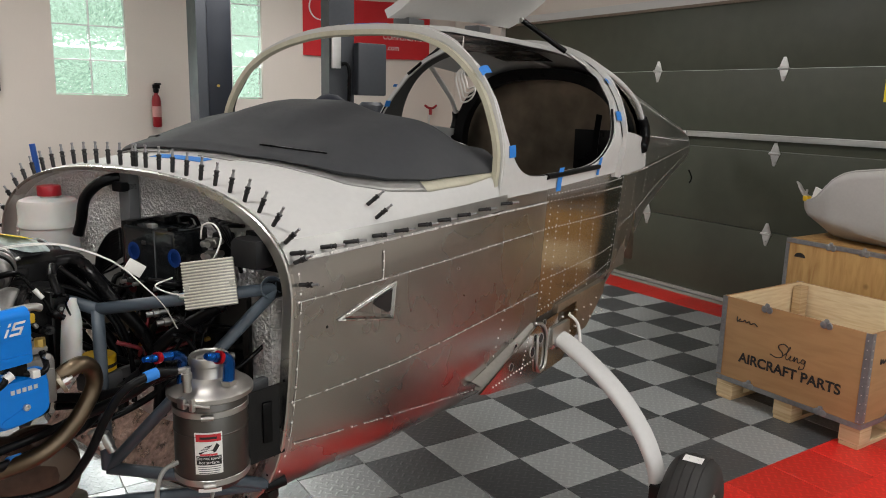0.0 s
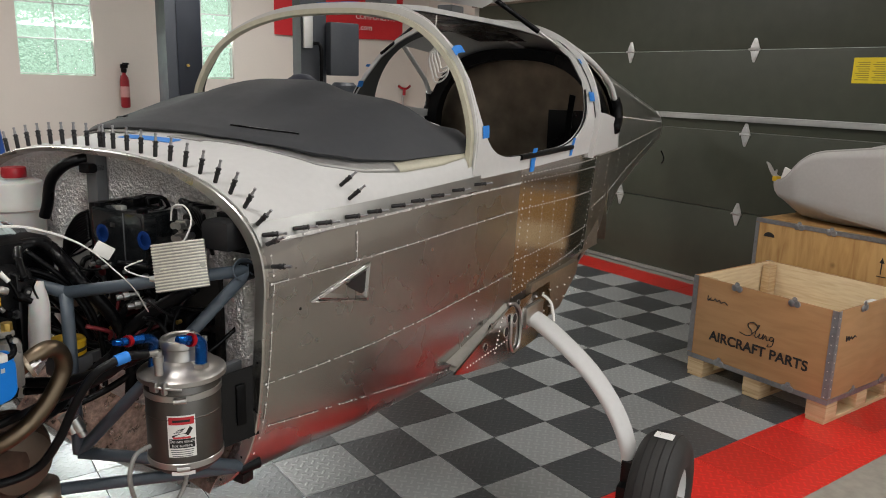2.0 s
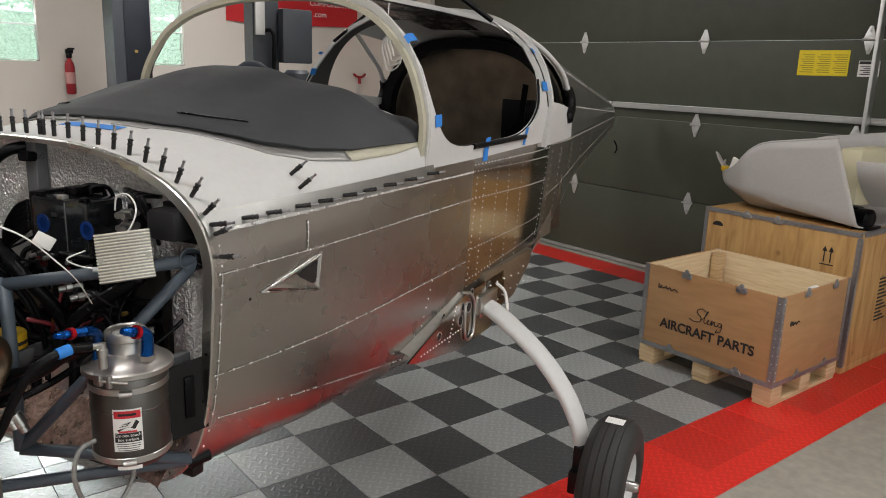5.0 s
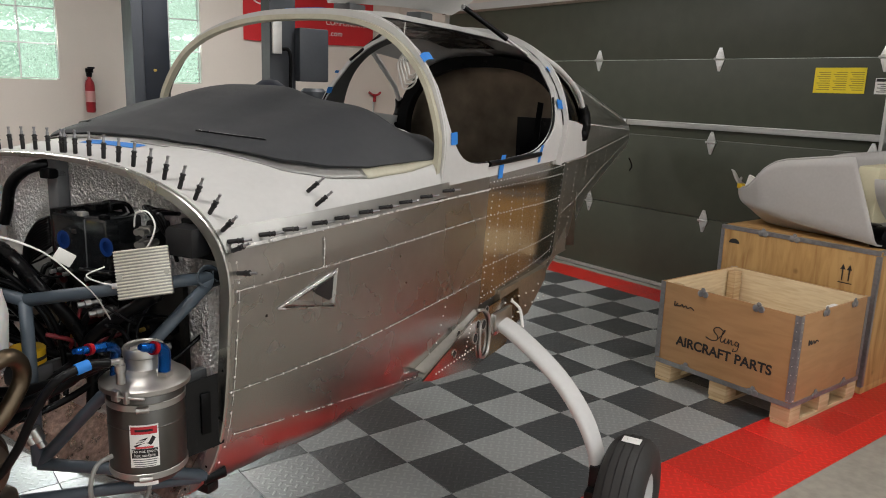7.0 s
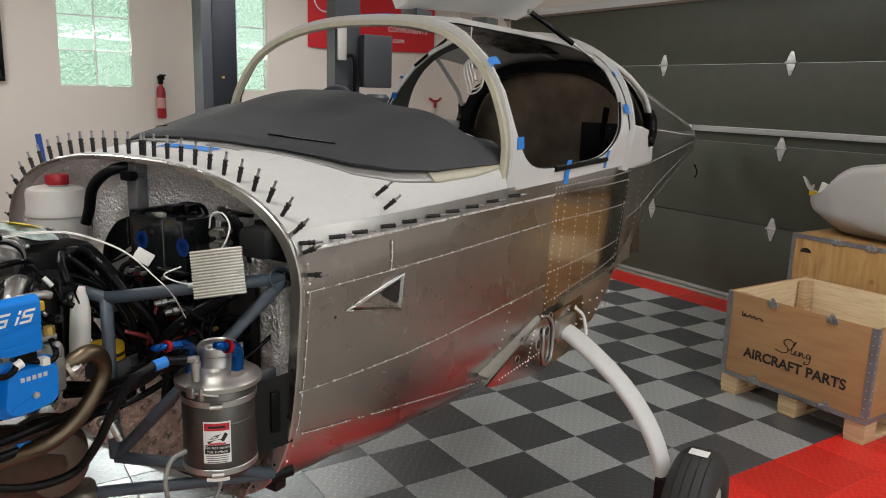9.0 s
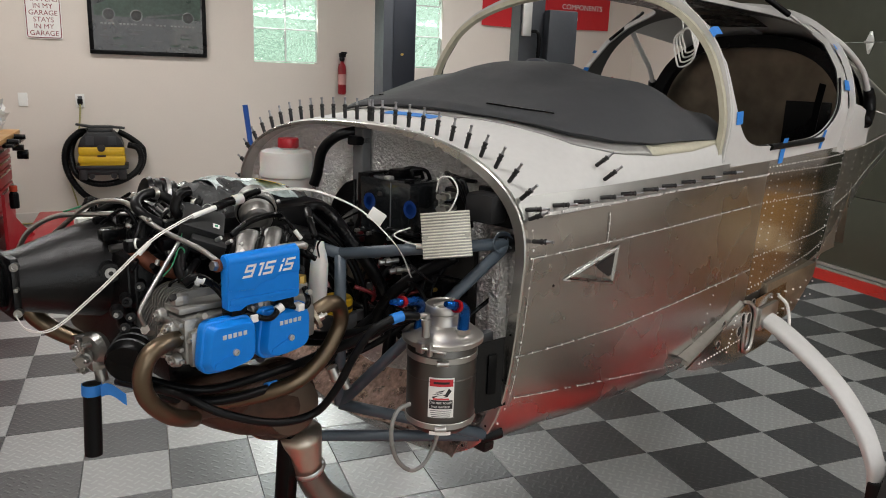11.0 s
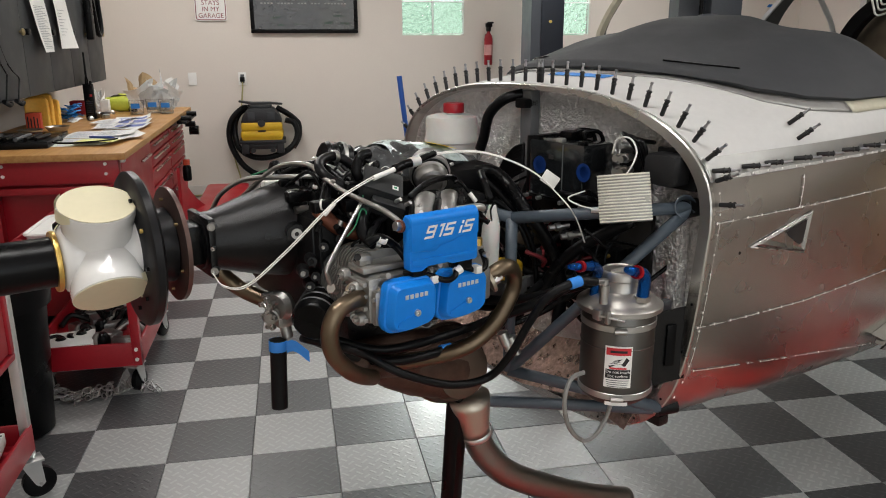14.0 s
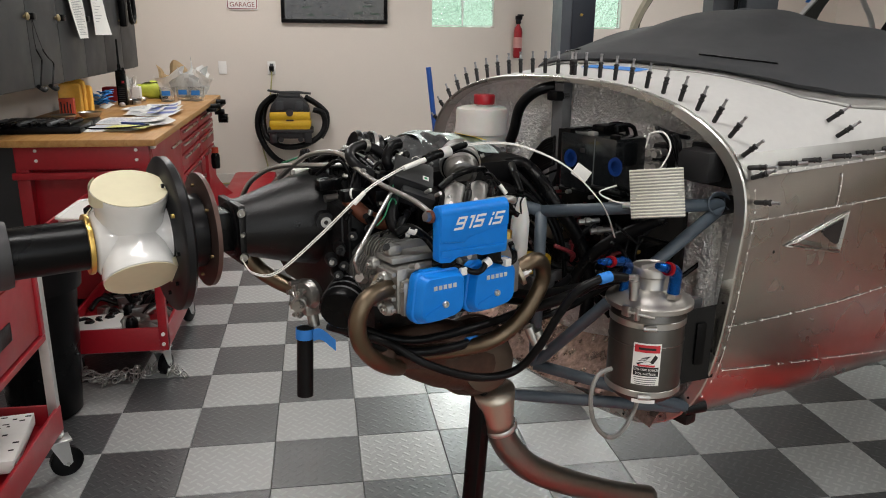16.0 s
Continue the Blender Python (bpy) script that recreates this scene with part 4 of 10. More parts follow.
# roof between the openings and the rear shell
bm = sheet(lambda u, s: upper(u, s), frange(0.93, 1.905, 14), frange(-0.092, 0.092, 12))
thick(part("roof_panel", bm, M_WHITE, plane, "white composite roof panel", smooth=True), 0.014)
bm = sheet(lambda u, s: upper(u, s, None, -0.022), frange(0.97, 2.2, 14), frange(-0.088, 0.088, 14))
part("roof_lining", bm, mat("dark_carbon_lining", (0.075, 0.068, 0.062), 0.22, var=0.35, scale=9), plane, "dark glossy carbon roof lining", smooth=True)
for sign in (-1, 1):
    # rear quarter shell with a narrow window slot
    p0, p1 = 1.90, 1.93
    bm = sheet(lambda u, s: upper(u, sign * s), frange(p0, p1, 4), frange(0.0, 1.0, 26))
    thick(part("rear_pillar", bm, M_WHITE, plane, smooth=True), 0.02)
    bm = sheet(lambda u, s: upper(u, sign * s, None, -0.0215), frange(p0, p1, 4), frange(0.0, 1.0, 26))
    part("rear_pillar_lining", bm, M_LINING, plane, smooth=True)
    bm = sheet(lambda u, s: upper(u, sign * s, None, -0.004), frange(p1, 2.44, 8), frange(0.0, 0.40, 10))
    thick(part("rear_roof_shell", bm, M_WHITE, plane, smooth=True), 0.012)
    bm = sheet(lambda u, s: upper(u, sign * s, None, -0.003), frange(p1 - 0.02, 2.46, 8), frange(0.86, 1.0, 6))
    thick(part("rear_quarter_shell", bm, M_WHITE, plane, smooth=True), 0.012)
    side_ = lambda q: Vector(q) if sign < 0 else mirror(Vector(q))
    pts = smooth_path([side_(q) for q in ((1.93, -0.385, 1.725), (2.02, -0.415, 1.69), (2.12, -0.447, 1.65), (2.22, -0.472, 1.60), (2.31, -0.488, 1.545), (2.37, -0.497, 1.475))], 5)
    part("rear_window_frame", sweep(pts, circle(0.012, 10)), M_WHITE, plane, "white rear window frame", smooth=True)
    pts = smooth_path([side_(q) for q in ((2.368, -0.498, 1.482), (2.388, -0.506, 1.44), (2.375, -0.512, 1.385), (2.325, -0.516, 1.345))], 5)
    part("rear_window_roll", sweep(pts, lambda t_: circle(0.021 + 0.008 * t_, 12)), M_RUBBER, plane, "rolled black foam in the rear window", smooth=True)
part("rear_hoop", band(arch_pts(2.34, -0.03, -0.98, 0.98), [(-0.03, 0.0), (0.03, 0.0), (0.03, -0.055), (-0.03, -0.055)], Vector((2.34, cen(2.34), 1.3))), M_BLACK, plane, "black padded hoop behind the cabin", smooth=30)
bm = sweep(smooth_path([(1.90, -0.46, 1.50), (1.93, -0.44, 1.40), (1.97, -0.42, 1.28), (2.0, -0.40, 1.10)], 6), [(0.013, 0.0015), (0.013, -0.0015), (-0.013, -0.0015), (-0.013, 0.0015)], up=Vector((1, 0, 0)))
for z0_, z1_ in ((1.60, 1.575), (1.562, 1.50), (1.468, 1.40)):
    bm_ = sheet(lambda k, w: upper(1.868 + 0.012 * w + (1.60 - (z0_ + (z1_ - z0_) * k)) * 0.12, -lerp(z0_ + (z1_ - z0_) * k, [1.40, 1.485, 1.615, 1.705], [0.885, 0.80, 0.615, 0.445]), None, 0.003), frange(0, 1, 8), [0, 1])
    thick(part("pillar_trim_strip", bm_, M_BLACK, plane, "short black trim strip"), 0.002)
part("seat_belt", bm, M_BLACK, plane, "black seat-belt strap")
bm = sheet(lambda u, k: Vector((u, cen(u) - half(u) * 0.95 + 2 * half(u) * 0.95 * k, 0.8)), [0.95, 2.3], [0, 1])
part("cabin_floor", bm, M_CABIN, plane)
bm = bmesh.new()
vs = [upper(2.42, s, None, -0.02) for s in frange(-1, 1, 30)] + [Vector((2.42, cen(2.42) + half(2.42) * 0.97, 0.8)), Vector((2.42, cen(2.42) - half(2.42) * 0.97, 0.8))]
bm.faces.new([bm.verts.new(v) for v in vs])
# dark brown mottling in the colour imitates uneven reflections
part("aft_bulkhead", bm, mat("reflection_mottled_metal", (0.20, 0.165, 0.125), 0.33, 0.85, var=0.45, scale=2.2, fine=9), plane, "bare-metal aft bulkhead with patchy brown reflections in its colour")
part("bulkhead_opening", box(2.405, 2.415, cen(2.4) - 0.36, cen(2.4) - 0.16, 1.20, 1.42, 0.004), M_BLACK, plane, "black opening in the bulkhead")
for sign in (-1, 1):
    bm = sheet(lambda u, z: Vector((u, cen(u) + sign * (half(u) - 0.03), z)), [0.95, 1.5, 2.3], [0.8, 1.24])
    part("cabin_side_lining", bm, M_CABIN, plane)

# windscreen base and dash
def dash_edge(u):
    """s of the dash's lower edge on the cowl."""
    return lerp(u, [0.20, 0.225, 0.25, 0.30, 0.40, 0.54, 0.71, 0.86, 0.9], [0.10, 0.20, 0.32, 0.48, 0.608, 0.707, 0.766, 0.780, 0.780])


for ua, ub, material, lab in ((0.18, 0.52, mat("dull_flange_metal", (0.33, 0.325, 0.31), 0.45, 0.6, var=0.12, scale=20), "bare metal windscreen base flange"), (0.52, 0.89, M_COMPO, "bare fibreglass windscreen base flange")):
    for sign in (-1, 1):
        e_ = lambda u: dash_edge(u + 0.004) + lerp(u, [0.18, 0.3, 0.45, 0.6, 0.89], [0.046, 0.052, 0.050, 0.042, 0.030])
        bm = sheet(lambda u, k: upper(u, sign * (e_(u) - min(e_(u), 0.11) * k), z_cowl, 0.006), frange(ua, ub, 22), frange(0, 1, 6))
        thick(part("windscreen_base_flange", bm, material, plane, lab, smooth=True), 0.003, split=False)

dash = thing("dash_cover", PL, "soft black padded instrument-panel cover in the cockpit", "dash cover")


def dash_crest(y):
    """Height of the padding over the cowl line, across: a hood in the middle, a flat shelf on each side."""
    ys_ = [0, 0.11, 0.15, 0.20, 0.24, 0.30, 0.40, 0.45, 0.52, 0.6]
    hs_ = [0.084, 0.084, 0.078, 0.062, 0.055, 0.054, 0.060, 0.054, 0.026, 0.006]
    return sum(lerp(abs(y + d), ys_, hs_) for d in (-0.024, -0.012, 0, 0.012, 0.024)) / 5


def dash_pt(k, j):
    a = abs(j)
    lip = max(0.0, k - 1) / 0.06
    k = min(k, 1.0)
    ua = 0.715 + 0.175 * ease((a - 0.48) / 0.30)
    u = 0.215 + (ua - 0.215) * k ** 1.15
    base = upper(u, dash_edge(u) * j, z_cowl, 0.008)
    amp = lerp(k, [0, 0.1, 0.25, 0.45, 0.7, 0.88, 1], [0.08, 0.16, 0.30, 0.52, 0.83, 0.97, 1.0]) * (1 - ease((u - 0.70) / 0.15))
    z = base.z + 0.010 * (1 - a ** 14) * min(1.0, k / 0.04) + dash_crest(base.y - cen(u)) * amp
    return Vector((u + 0.012 * lip, base.y, z - 0.05 * lip ** 2))


bm = sheet(dash_pt, frange(0, 1, 40) + [1.01, 1.02, 1.035, 1.06], frange(-1, 1, 81))
thick(part("padding", bm, M_DASH, dash, smooth=True), 0.012)
SLOT_J, SLOT_K = (-0.40, -0.70), (0.15, 0.23)   # ends of the near demister slot
_slot = []
for k in frange(0, 1, 12):
    jj, kk = SLOT_J[0] + (SLOT_J[1] - SLOT_J[0]) * k, SLOT_K[0] + (SLOT_K[1] - SLOT_K[0]) * k
    _slot.append(dash_pt(kk, jj) + Vector((0, 0, 0.001)))
part("demist_slot", sweep(_slot, [(0.006, 0), (0.004, 0.002), (-0.004, 0.002), (-0.006, 0), (-0.004, -0.002), (0.004, -0.002)]), M_BLACK, dash, "narrow demister slot", smooth=True)
_slot = [dash_pt(0.24 + 0.07 * k, 0.46 + 0.24 * k) + Vector((0, 0, 0.001)) for k in frange(0, 1, 8)]
part("demist_slot", sweep(_slot, [(0.006, 0), (0.004, 0.002), (-0.004, 0.002), (-0.006, 0), (-0.004, -0.002), (0.004, -0.002)]), M_BLACK, dash, smooth=True)

# open gull-wing door above the roof, gas strut
gw = thing("gull_wing_door", PL, "white gull-wing cabin door raised open above the roof", "aircraft door")
bm = sheet(lambda u, k: Vector((u, -0.02 - 0.33 * k, 1.812 + 0.05 * (u - 1.0) + 0.24 * k ** 1.2 + 0.012 * math.sin((u - 1.0) * 3.4))), frange(1.0, 1.90, 16), frange(0, 1, 12))
thick(part("door_shell", bm, M_WHITE, gw, smooth=True), 0.03)
part("door_hinge", box(1.10, 1.20, -0.04, 0.03, 1.79, 1.825, 0.006), M_DKGREY, gw)
part("door_hinge", box(1.60, 1.70, -0.04, 0.03, 1.775, 1.845, 0.006), M_DKGREY, gw)
gs = thing("gas_strut", PL, "black gas strut holding the cabin door open", "gas strut")
a_, b_ = Vector((1.66, -0.20, 1.865)), Vector((1.90, -0.42, 1.675))
c_ = a_.lerp(b_, 0.6)
part("barrel", rod(a_, c_, 0.011, 14), M_BLACK, gs)
part("piston", rod(c_, b_, 0.005, 12), M_CHROME, gs)
for p in (a_, b_):
    part("ball_end", lathe([(0, -0.012), (0.009, -0.008), (0.012, 0), (0.009, 0.008), (0, 0.012)], 14, Matrix.Translation(p)), M_CHROME, gs)
gs2 = thing("gas_strut", PL, "black gas strut on the far door opening", "gas strut")
a2, b2 = Vector((2.00, 0.40, 1.79)), Vector((1.80, 0.44, 1.66))
part("barrel", rod(a2, b2, 0.007, 12), M_BLACK, gs2)

# main undercarriage
leg_c = [(1.405, -0.46, 0.70), (1.355, -0.60, 0.672), (1.265, -0.80, 0.585), (1.195, -0.93, 0.49), (1.160, -1.00, 0.385), (1.150, -1.015, 0.30)]
pts = smooth_path(leg_c, 8)


def leg_sec(t_):
    w, h = 0.051 - 0.022 * t_, 0.019 - 0.002 * t_
    return [(w * sgn_pow(math.cos(a), 0.7), h * sgn_pow(math.sin(a), 0.7)) for a in frange(0, 2 * math.pi * 15 / 16, 16)]


part("gear_leg", sweep(pts, leg_sec, up=Vector((0, 0, 1))), M_WHITE, plane, "white curved composite gear leg", smooth=True)
pts = [mirror(p) for p in pts]
part("gear_leg", sweep(pts, leg_sec, up=Vector((0, 0, 1))), M_WHITE, plane, smooth=True)
part("gear_leg_clamp", box(1.30, 1.46, -0.56, -0.44, 0.655, 0.74, 0.01), M_ALUR, plane)
part("brake_line", tube([(1.44, -0.56, 0.76), (1.46, -0.585, 0.73), (1.455, -0.60, 0.69), (1.44, -0.61, 0.66)], 0.006), M_WIREW, plane)


def wheel(side):
    y = -1.115 if side < 0 else 2 * cen(1.17) + 1.115
    w = new("main_wheel")
    w.parent = plane
    w.matrix_basis = pose(1.175, y, 0.218, 90, 0, 0) if side < 0 else pose(1.175, y, 0.218, -90, 0, 0)
    prof = []
    for a in frange(-112, 112, 25):
        r = radians(a)
        prof.append((0.150 + 0.068 * sgn_pow(math.cos(r), 0.8), 0.076 * sgn_pow(math.sin(r), 0.75)))
    prof = [(0.098, -0.055)] + prof + [(0.098, 0.055)]
    ty = lathe(prof, 56, cap=False)
    part("tyre", ty, M_TYRE, w, "black ribbed tyre", smooth=50)
    gro = bmesh.new()
    for z in (-0.040, -0.014, 0.014, 0.040):
        rr = 0.150 + 0.068 * (1 - abs(z / 0.076) ** 2.67) ** 0.4
        sweep([Vector((rr * math.cos(a), rr * math.sin(a), z)) for a in frange(0, 2 * math.pi * 63 / 64, 64)], [(0.0022, 0), (0, 0.0014), (-0.0022, 0), (0, -0.003)], gro, closed=True)
    part("tread_groove", gro, M_INK, w, smooth=False)
    part("rim", lathe([(0.100, -0.06), (0.104, -0.05), (0.09, -0.02), (0.085, 0.02), (0.088, 0.035), (0.10, 0.058), (0.108, 0.062), (0.10, 0.064), (0.08, 0.045), (0.05, 0.03), (0.035, 0.05), (0, 0.05)], 40), M_WHITE, w, "white wheel rim", smooth=40)
    part("axle_nut", lathe([(0.018, 0.05), (0.018, 0.085), (0.012, 0.095), (0, 0.095)], 12), M_CHROME, w)
    part("brake_disc", lathe([(0.10, -0.075), (0.10, -0.068), (0.04, -0.068)], 32), M_GALV, w)
    part("brake_caliper", box(-0.10, -0.03, -0.03, 0.05, -0.12, -0.062, 0.008), M_BLKMET, w, "black brake caliper")
    part("tyre_label", box(-0.022, 0.022, 0.2185, 0.2195, -0.03, 0.03, 0), M_PAPER, w, "white sticker")
    return w


wheel(-1)
wheel(1)
part("axle_fitting", box(1.115, 1.17, -1.035, -0.995, 0.18, 0.34, 0.008), M_BLKMET, plane)
part("brake_tube", tube([(1.12, -1.04, 0.36), (1.105, -1.05, 0.30), (1.10, -1.04, 0.22)], 0.008), M_BLACK, plane)

# wing-root fittings under the centre section
bm = prism([(0.775, 0.655), (1.175, 0.775), (1.54, 0.79), (1.56, 0.66), (1.42, 0.585), (1.142, 0.583), (0.83, 0.638)], -0.003, 0.003, Matrix(((1, 0, 0, 0), (0, 0, 1, -0.545), (0, 1, 0, 0), (0, 0, 0, 1))))
part("wing_root_rib", bm, M_ALUG, plane, "drilled wing-root rib plate")
YZ = Matrix(((1, 0, 0, 0), (0, 0, 1, 0), (0, 1, 0, 0), (0, 0, 0, 1)))
bm = prism([(0.775, 0.667), (1.150, 0.772), (1.154, 0.781), (0.779, 0.676)], -0.5515, -0.528, YZ, None, 0.0012)
part("diagonal_angle", bm, mat("pale_angle_metal", (0.30, 0.285, 0.255), 0.42, 0.7, var=0.15, scale=12), plane, "pale diagonal angle bracket")
bm = sheet(lambda a, b: Vector((0.781 + 0.375 * a, -0.549, 0.680 + 0.105 * a)).lerp(side_at(0.777 + 0.375 * a, 0.689 + 0.105 * a, 0.003), b), frange(0, 1, 10), (0, 0.12, 0.55, 0.62, 1.0))
part("angle_flange", bm, mat("pale_angle_metal", (0.30, 0.285, 0.255), 0.42, 0.7, var=0.15, scale=12), plane, smooth=False)
for u, z, r in ((1.012, 0.742, 0.012), (1.165, 0.735, 0.013), (1.148, 0.690, 0.017), (1.238, 0.772, 0.012), (1.215, 0.722, 0.017), (0.985, 0.682, 0.012)):
    hp = lathe([(r, 0.0), (r + 0.0035, 0.0), (r + 0.003, 0.002), (r, 0.001)], 20, axis_to((u, -0.5482, z), (u, -0.56, z)), cap=False)
    part("hole_flange", hp, M_ALUR, plane, smooth=40)
    part("lightening_hole", rod((u, -0.5482, z), (u, -0.5488, z), r, 18), M_INK, plane, smooth=False)
for k in range(16):
    part("rib_rivet", lathe([(0.0032, 0), (0.002, 0.0018), (0, 0.002)], 8, axis_to((0.86 + 0.021 * k, -0.5482, 0.652 + 0.0004 * k), (0.86 + 0.021 * k, -0.57, 0.652))), M_RIVET, plane)
for k in range(10):
    part("rib_rivet", lathe([(0.0032, 0), (0.002, 0.0018), (0, 0.002)], 8, axis_to((1.115 - 0.006 * k, -0.5482, 0.765 - 0.014 * k), (1.115 - 0.006 * k, -0.57, 0.765 - 0.014 * k))), M_RIVET, plane)
bm = sweep(smooth_path([(1.150, -0.553, 0.792), (1.205, -0.554, 0.778), (1.252, -0.554, 0.730), (1.252, -0.554, 0.625), (1.215, -0.554, 0.602), (1.180, -0.554, 0.625), (1.172, -0.554, 0.74)], 5), circle(0.006, 6))
part("rib_flange", bm, M_ALUR, plane, smooth=True)
part("spar_stub", prism([(1.36, 0.632), (1.66, 0.655), (1.84, 0.76), (1.86, 0.815), (1.36, 0.815)], -0.548, -0.48, Matrix(((1, 0, 0, 0), (0, 0, 1, 0), (0, 1, 0, 0), (0, 0, 0, 1))), None, 0.004), mat("brown_spar_metal", (0.30, 0.25, 0.19), 0.34, 0.85, var=0.2), plane)
random.seed(12)
for k in range(14):
    u, z = 1.36 + 0.07 * (k % 7) + random.uniform(-0.01, 0.01), 0.70 + 0.06 * (k // 7) + random.uniform(-0.01, 0.01)
    part("spar_bolt", rod((u + 0.05, -0.548, z - 0.01), (u + 0.05, -0.553, z - 0.01), 0.0034, 8), M_RIVET, plane, smooth=False)

# cooling scoop pressed out of the side: a raised triangular rim, a ramp and the duct mouth
TRI = [(0.140, 1.040), (0.352, 1.094), (0.347, 0.996)]
TRI_IN = [(0.205, 1.046), (0.339, 1.078), (0.335, 1.010)]


def ring(name, outer, inner, go, gi, material, label=""):
    bm = bmesh.new()
    n = 6
    o_, i_ = [], []
    for k in range(3):
        for j in range(n):
            f_ = j / n
            (a0, b0), (a1, b1) = outer[k], outer[(k + 1) % 3]
            (c0, d0), (c1, d1) = inner[k], inner[(k + 1) % 3]
            o_.append(bm.verts.new(side_at(a0 + (a1 - a0) * f_, b0 + (b1 - b0) * f_, go)))
            i_.append(bm.verts.new(side_at(c0 + (c1 - c0) * f_, d0 + (d1 - d0) * f_, gi(c0 + (c1 - c0) * f_))))
    for k in range(3 * n):
        bm.faces.new((o_[k], o_[(k + 1) % (3 * n)], i_[(k + 1) % (3 * n)], i_[k]))
    bmesh.ops.recalc_face_normals(bm, faces=bm.faces)
    return part(name, bm, material, plane, label, smooth=False)


MIDT = [(0.172, 1.043), (0.346, 1.087), (0.342, 1.003)]
ring("scoop_rim", TRI, MIDT, 0.0015, lambda u: 0.0085, M_ALU, "raised triangular scoop rim")
ring("scoop_wall", MIDT, TRI_IN, 0.0085, lambda u: 0.004, M_ALU)
bm = bmesh.new()
bm.faces.new([bm.verts.new(side_at(u, z, 0.004)) for u, z in TRI_IN])
part("scoop_floor", bm, M_ALU, plane, smooth=False)
bm = bmesh.new()
bm.faces.new([bm.verts.new(side_at(u, z, 0.0056)) for u, z in ((0.262, 1.056), (0.285, 1.064), (0.312, 1.070), (0.338, 1.077), (0.337, 1.052), (0.335, 1.022), (0.322, 1.019), (0.308, 1.027), (0.290, 1.036), (0.272, 1.046))])
part("scoop_inlet", bm, M_INK, plane, "black duct mouth", smooth=False)
for (u0, z0), (u1, z1) in zip(TRI, TRI[1:] + TRI[:1]):
    part("scoop_bead", sweep([side_at(u0 + (u1 - u0) * k, z0 + (z1 - z0) * k, 0.005) for k in frange(0, 1, 8)], circle(0.0020, 6)), M_ALUR, plane, smooth=True)
part("scoop_rivet", lathe([(0.004, 0), (0.003, 0.0015), (0, 0.002)], 10, axis_to(side_at(0.105, 1.032, 0.003), side_at(0.105, 1.032, 0.02))), M_INK, plane)

# rivets and sealed seams
bm = bmesh.new()


def dome(p, n_, r):
    t = bmesh.new()
    k = 6
    n_ = n_.normalized()
    a = n_.orthogonal().normalized()
    b = n_.cross(a)
    base = [bm.verts.new(p + (a * math.cos(q) + b * math.sin(q)) * r) for q in frange(0, 2 * math.pi * (k - 1) / k, k)]
    tip = bm.verts.new(p + n_ * r * 0.55)
    for q in range(k):
        bm.faces.new((base[q], base[(q + 1) % k], tip))


OUT = Vector((0, -1, 0))


def rivet_line(u0, z0, u1, z1, pitch, r=0.0032, grow=0.0036):
    L = math.hypot(u1 - u0, z1 - z0)
    n = max(2, int(L / pitch))
    for k in range(n + 1):
        u, z = u0 + (u1 - u0) * k / n, z0 + (z1 - z0) * k / n
        dome(side_at(u, z, grow), OUT, r)


SEAMS = {"top": [(0.03, 1.200), (0.36, 1.206), (0.61, 1.2115), (1.18, 1.213)], "upper": [(0.012, 1.110), (0.36, 1.108), (0.62, 1.1115), (1.18, 1.118)],
         "lower": [(0.006, 0.880), (0.17, 0.872), (0.39, 0.867), (0.66, 0.874), (1.18, 0.895)], "bilge": [(0.03, 0.768), (0.41, 0.715), (0.57, 0.690), (0.80, 0.653)]}
for key, pts in SEAMS.items():
    for (u0, z0), (u1, z1) in zip(pts, pts[1:]):
        rivet_line(u0, z0, u1, z1, 0.044, 0.0033 if key != "bilge" else 0.0027, 0.0082 if key == "top" else 0.0036)
for seam in ((0.020, 1.17, 0.008, 0.70, 0.040), (0.30, 1.20, 0.299, 1.11, 0.02), (0.95, 0.88, 0.90, 0.74, 0.025)):
    rivet_line(*seam[:4], seam[4])
for u, d in ((1.228, -0.02), (1.290, 0.0), (1.41, 0.01), (1.525, 0.035), (1.675, 0.02), (2.05, -0.05)):
    rivet_line(u, 1.235, u + d, 0.80, 0.022, 0.0030)
for z0, z1 in ((1.235, 1.232), (1.213, 1.195), (1.118, 1.088), (0.935, 0.93), (0.825, 0.86)):
    rivet_line(1.2, z0, 2.05, z1, 0.028, 0.0030)
for u in (2.12, 2.30, 2.6, 3.0, 3.4, 3.9, 4.4, 4.8):
    rivet_line(u, 1.24, u, z_bot(u) + 0.05, 0.03, 0.0036)
for f0, f1 in ((0.0, 0.0), (0.45, 0.4), (0.85, 0.8)):
    for k in range(90):
        u = 2.1 + 2.75 * k / 89
        z = 1.24 - (1.24 - z_bot(u) - 0.03) * (f0 + (f1 - f0) * k / 89)
        dome(side_at(u, z, 0.002), OUT, 0.0036)
for s in (-0.55, -0.85):
    for k in range(80):
        u = 2.45 + 2.4 * k / 79
        dome(upper(u, s, None, 0.001), Vector((0, -1, 0.5)), 0.0042)
part("rivets", bm, M_RIVET, plane, smooth=False)["kind"] = "stuff"
bm = bmesh.new()
random.seed(3)


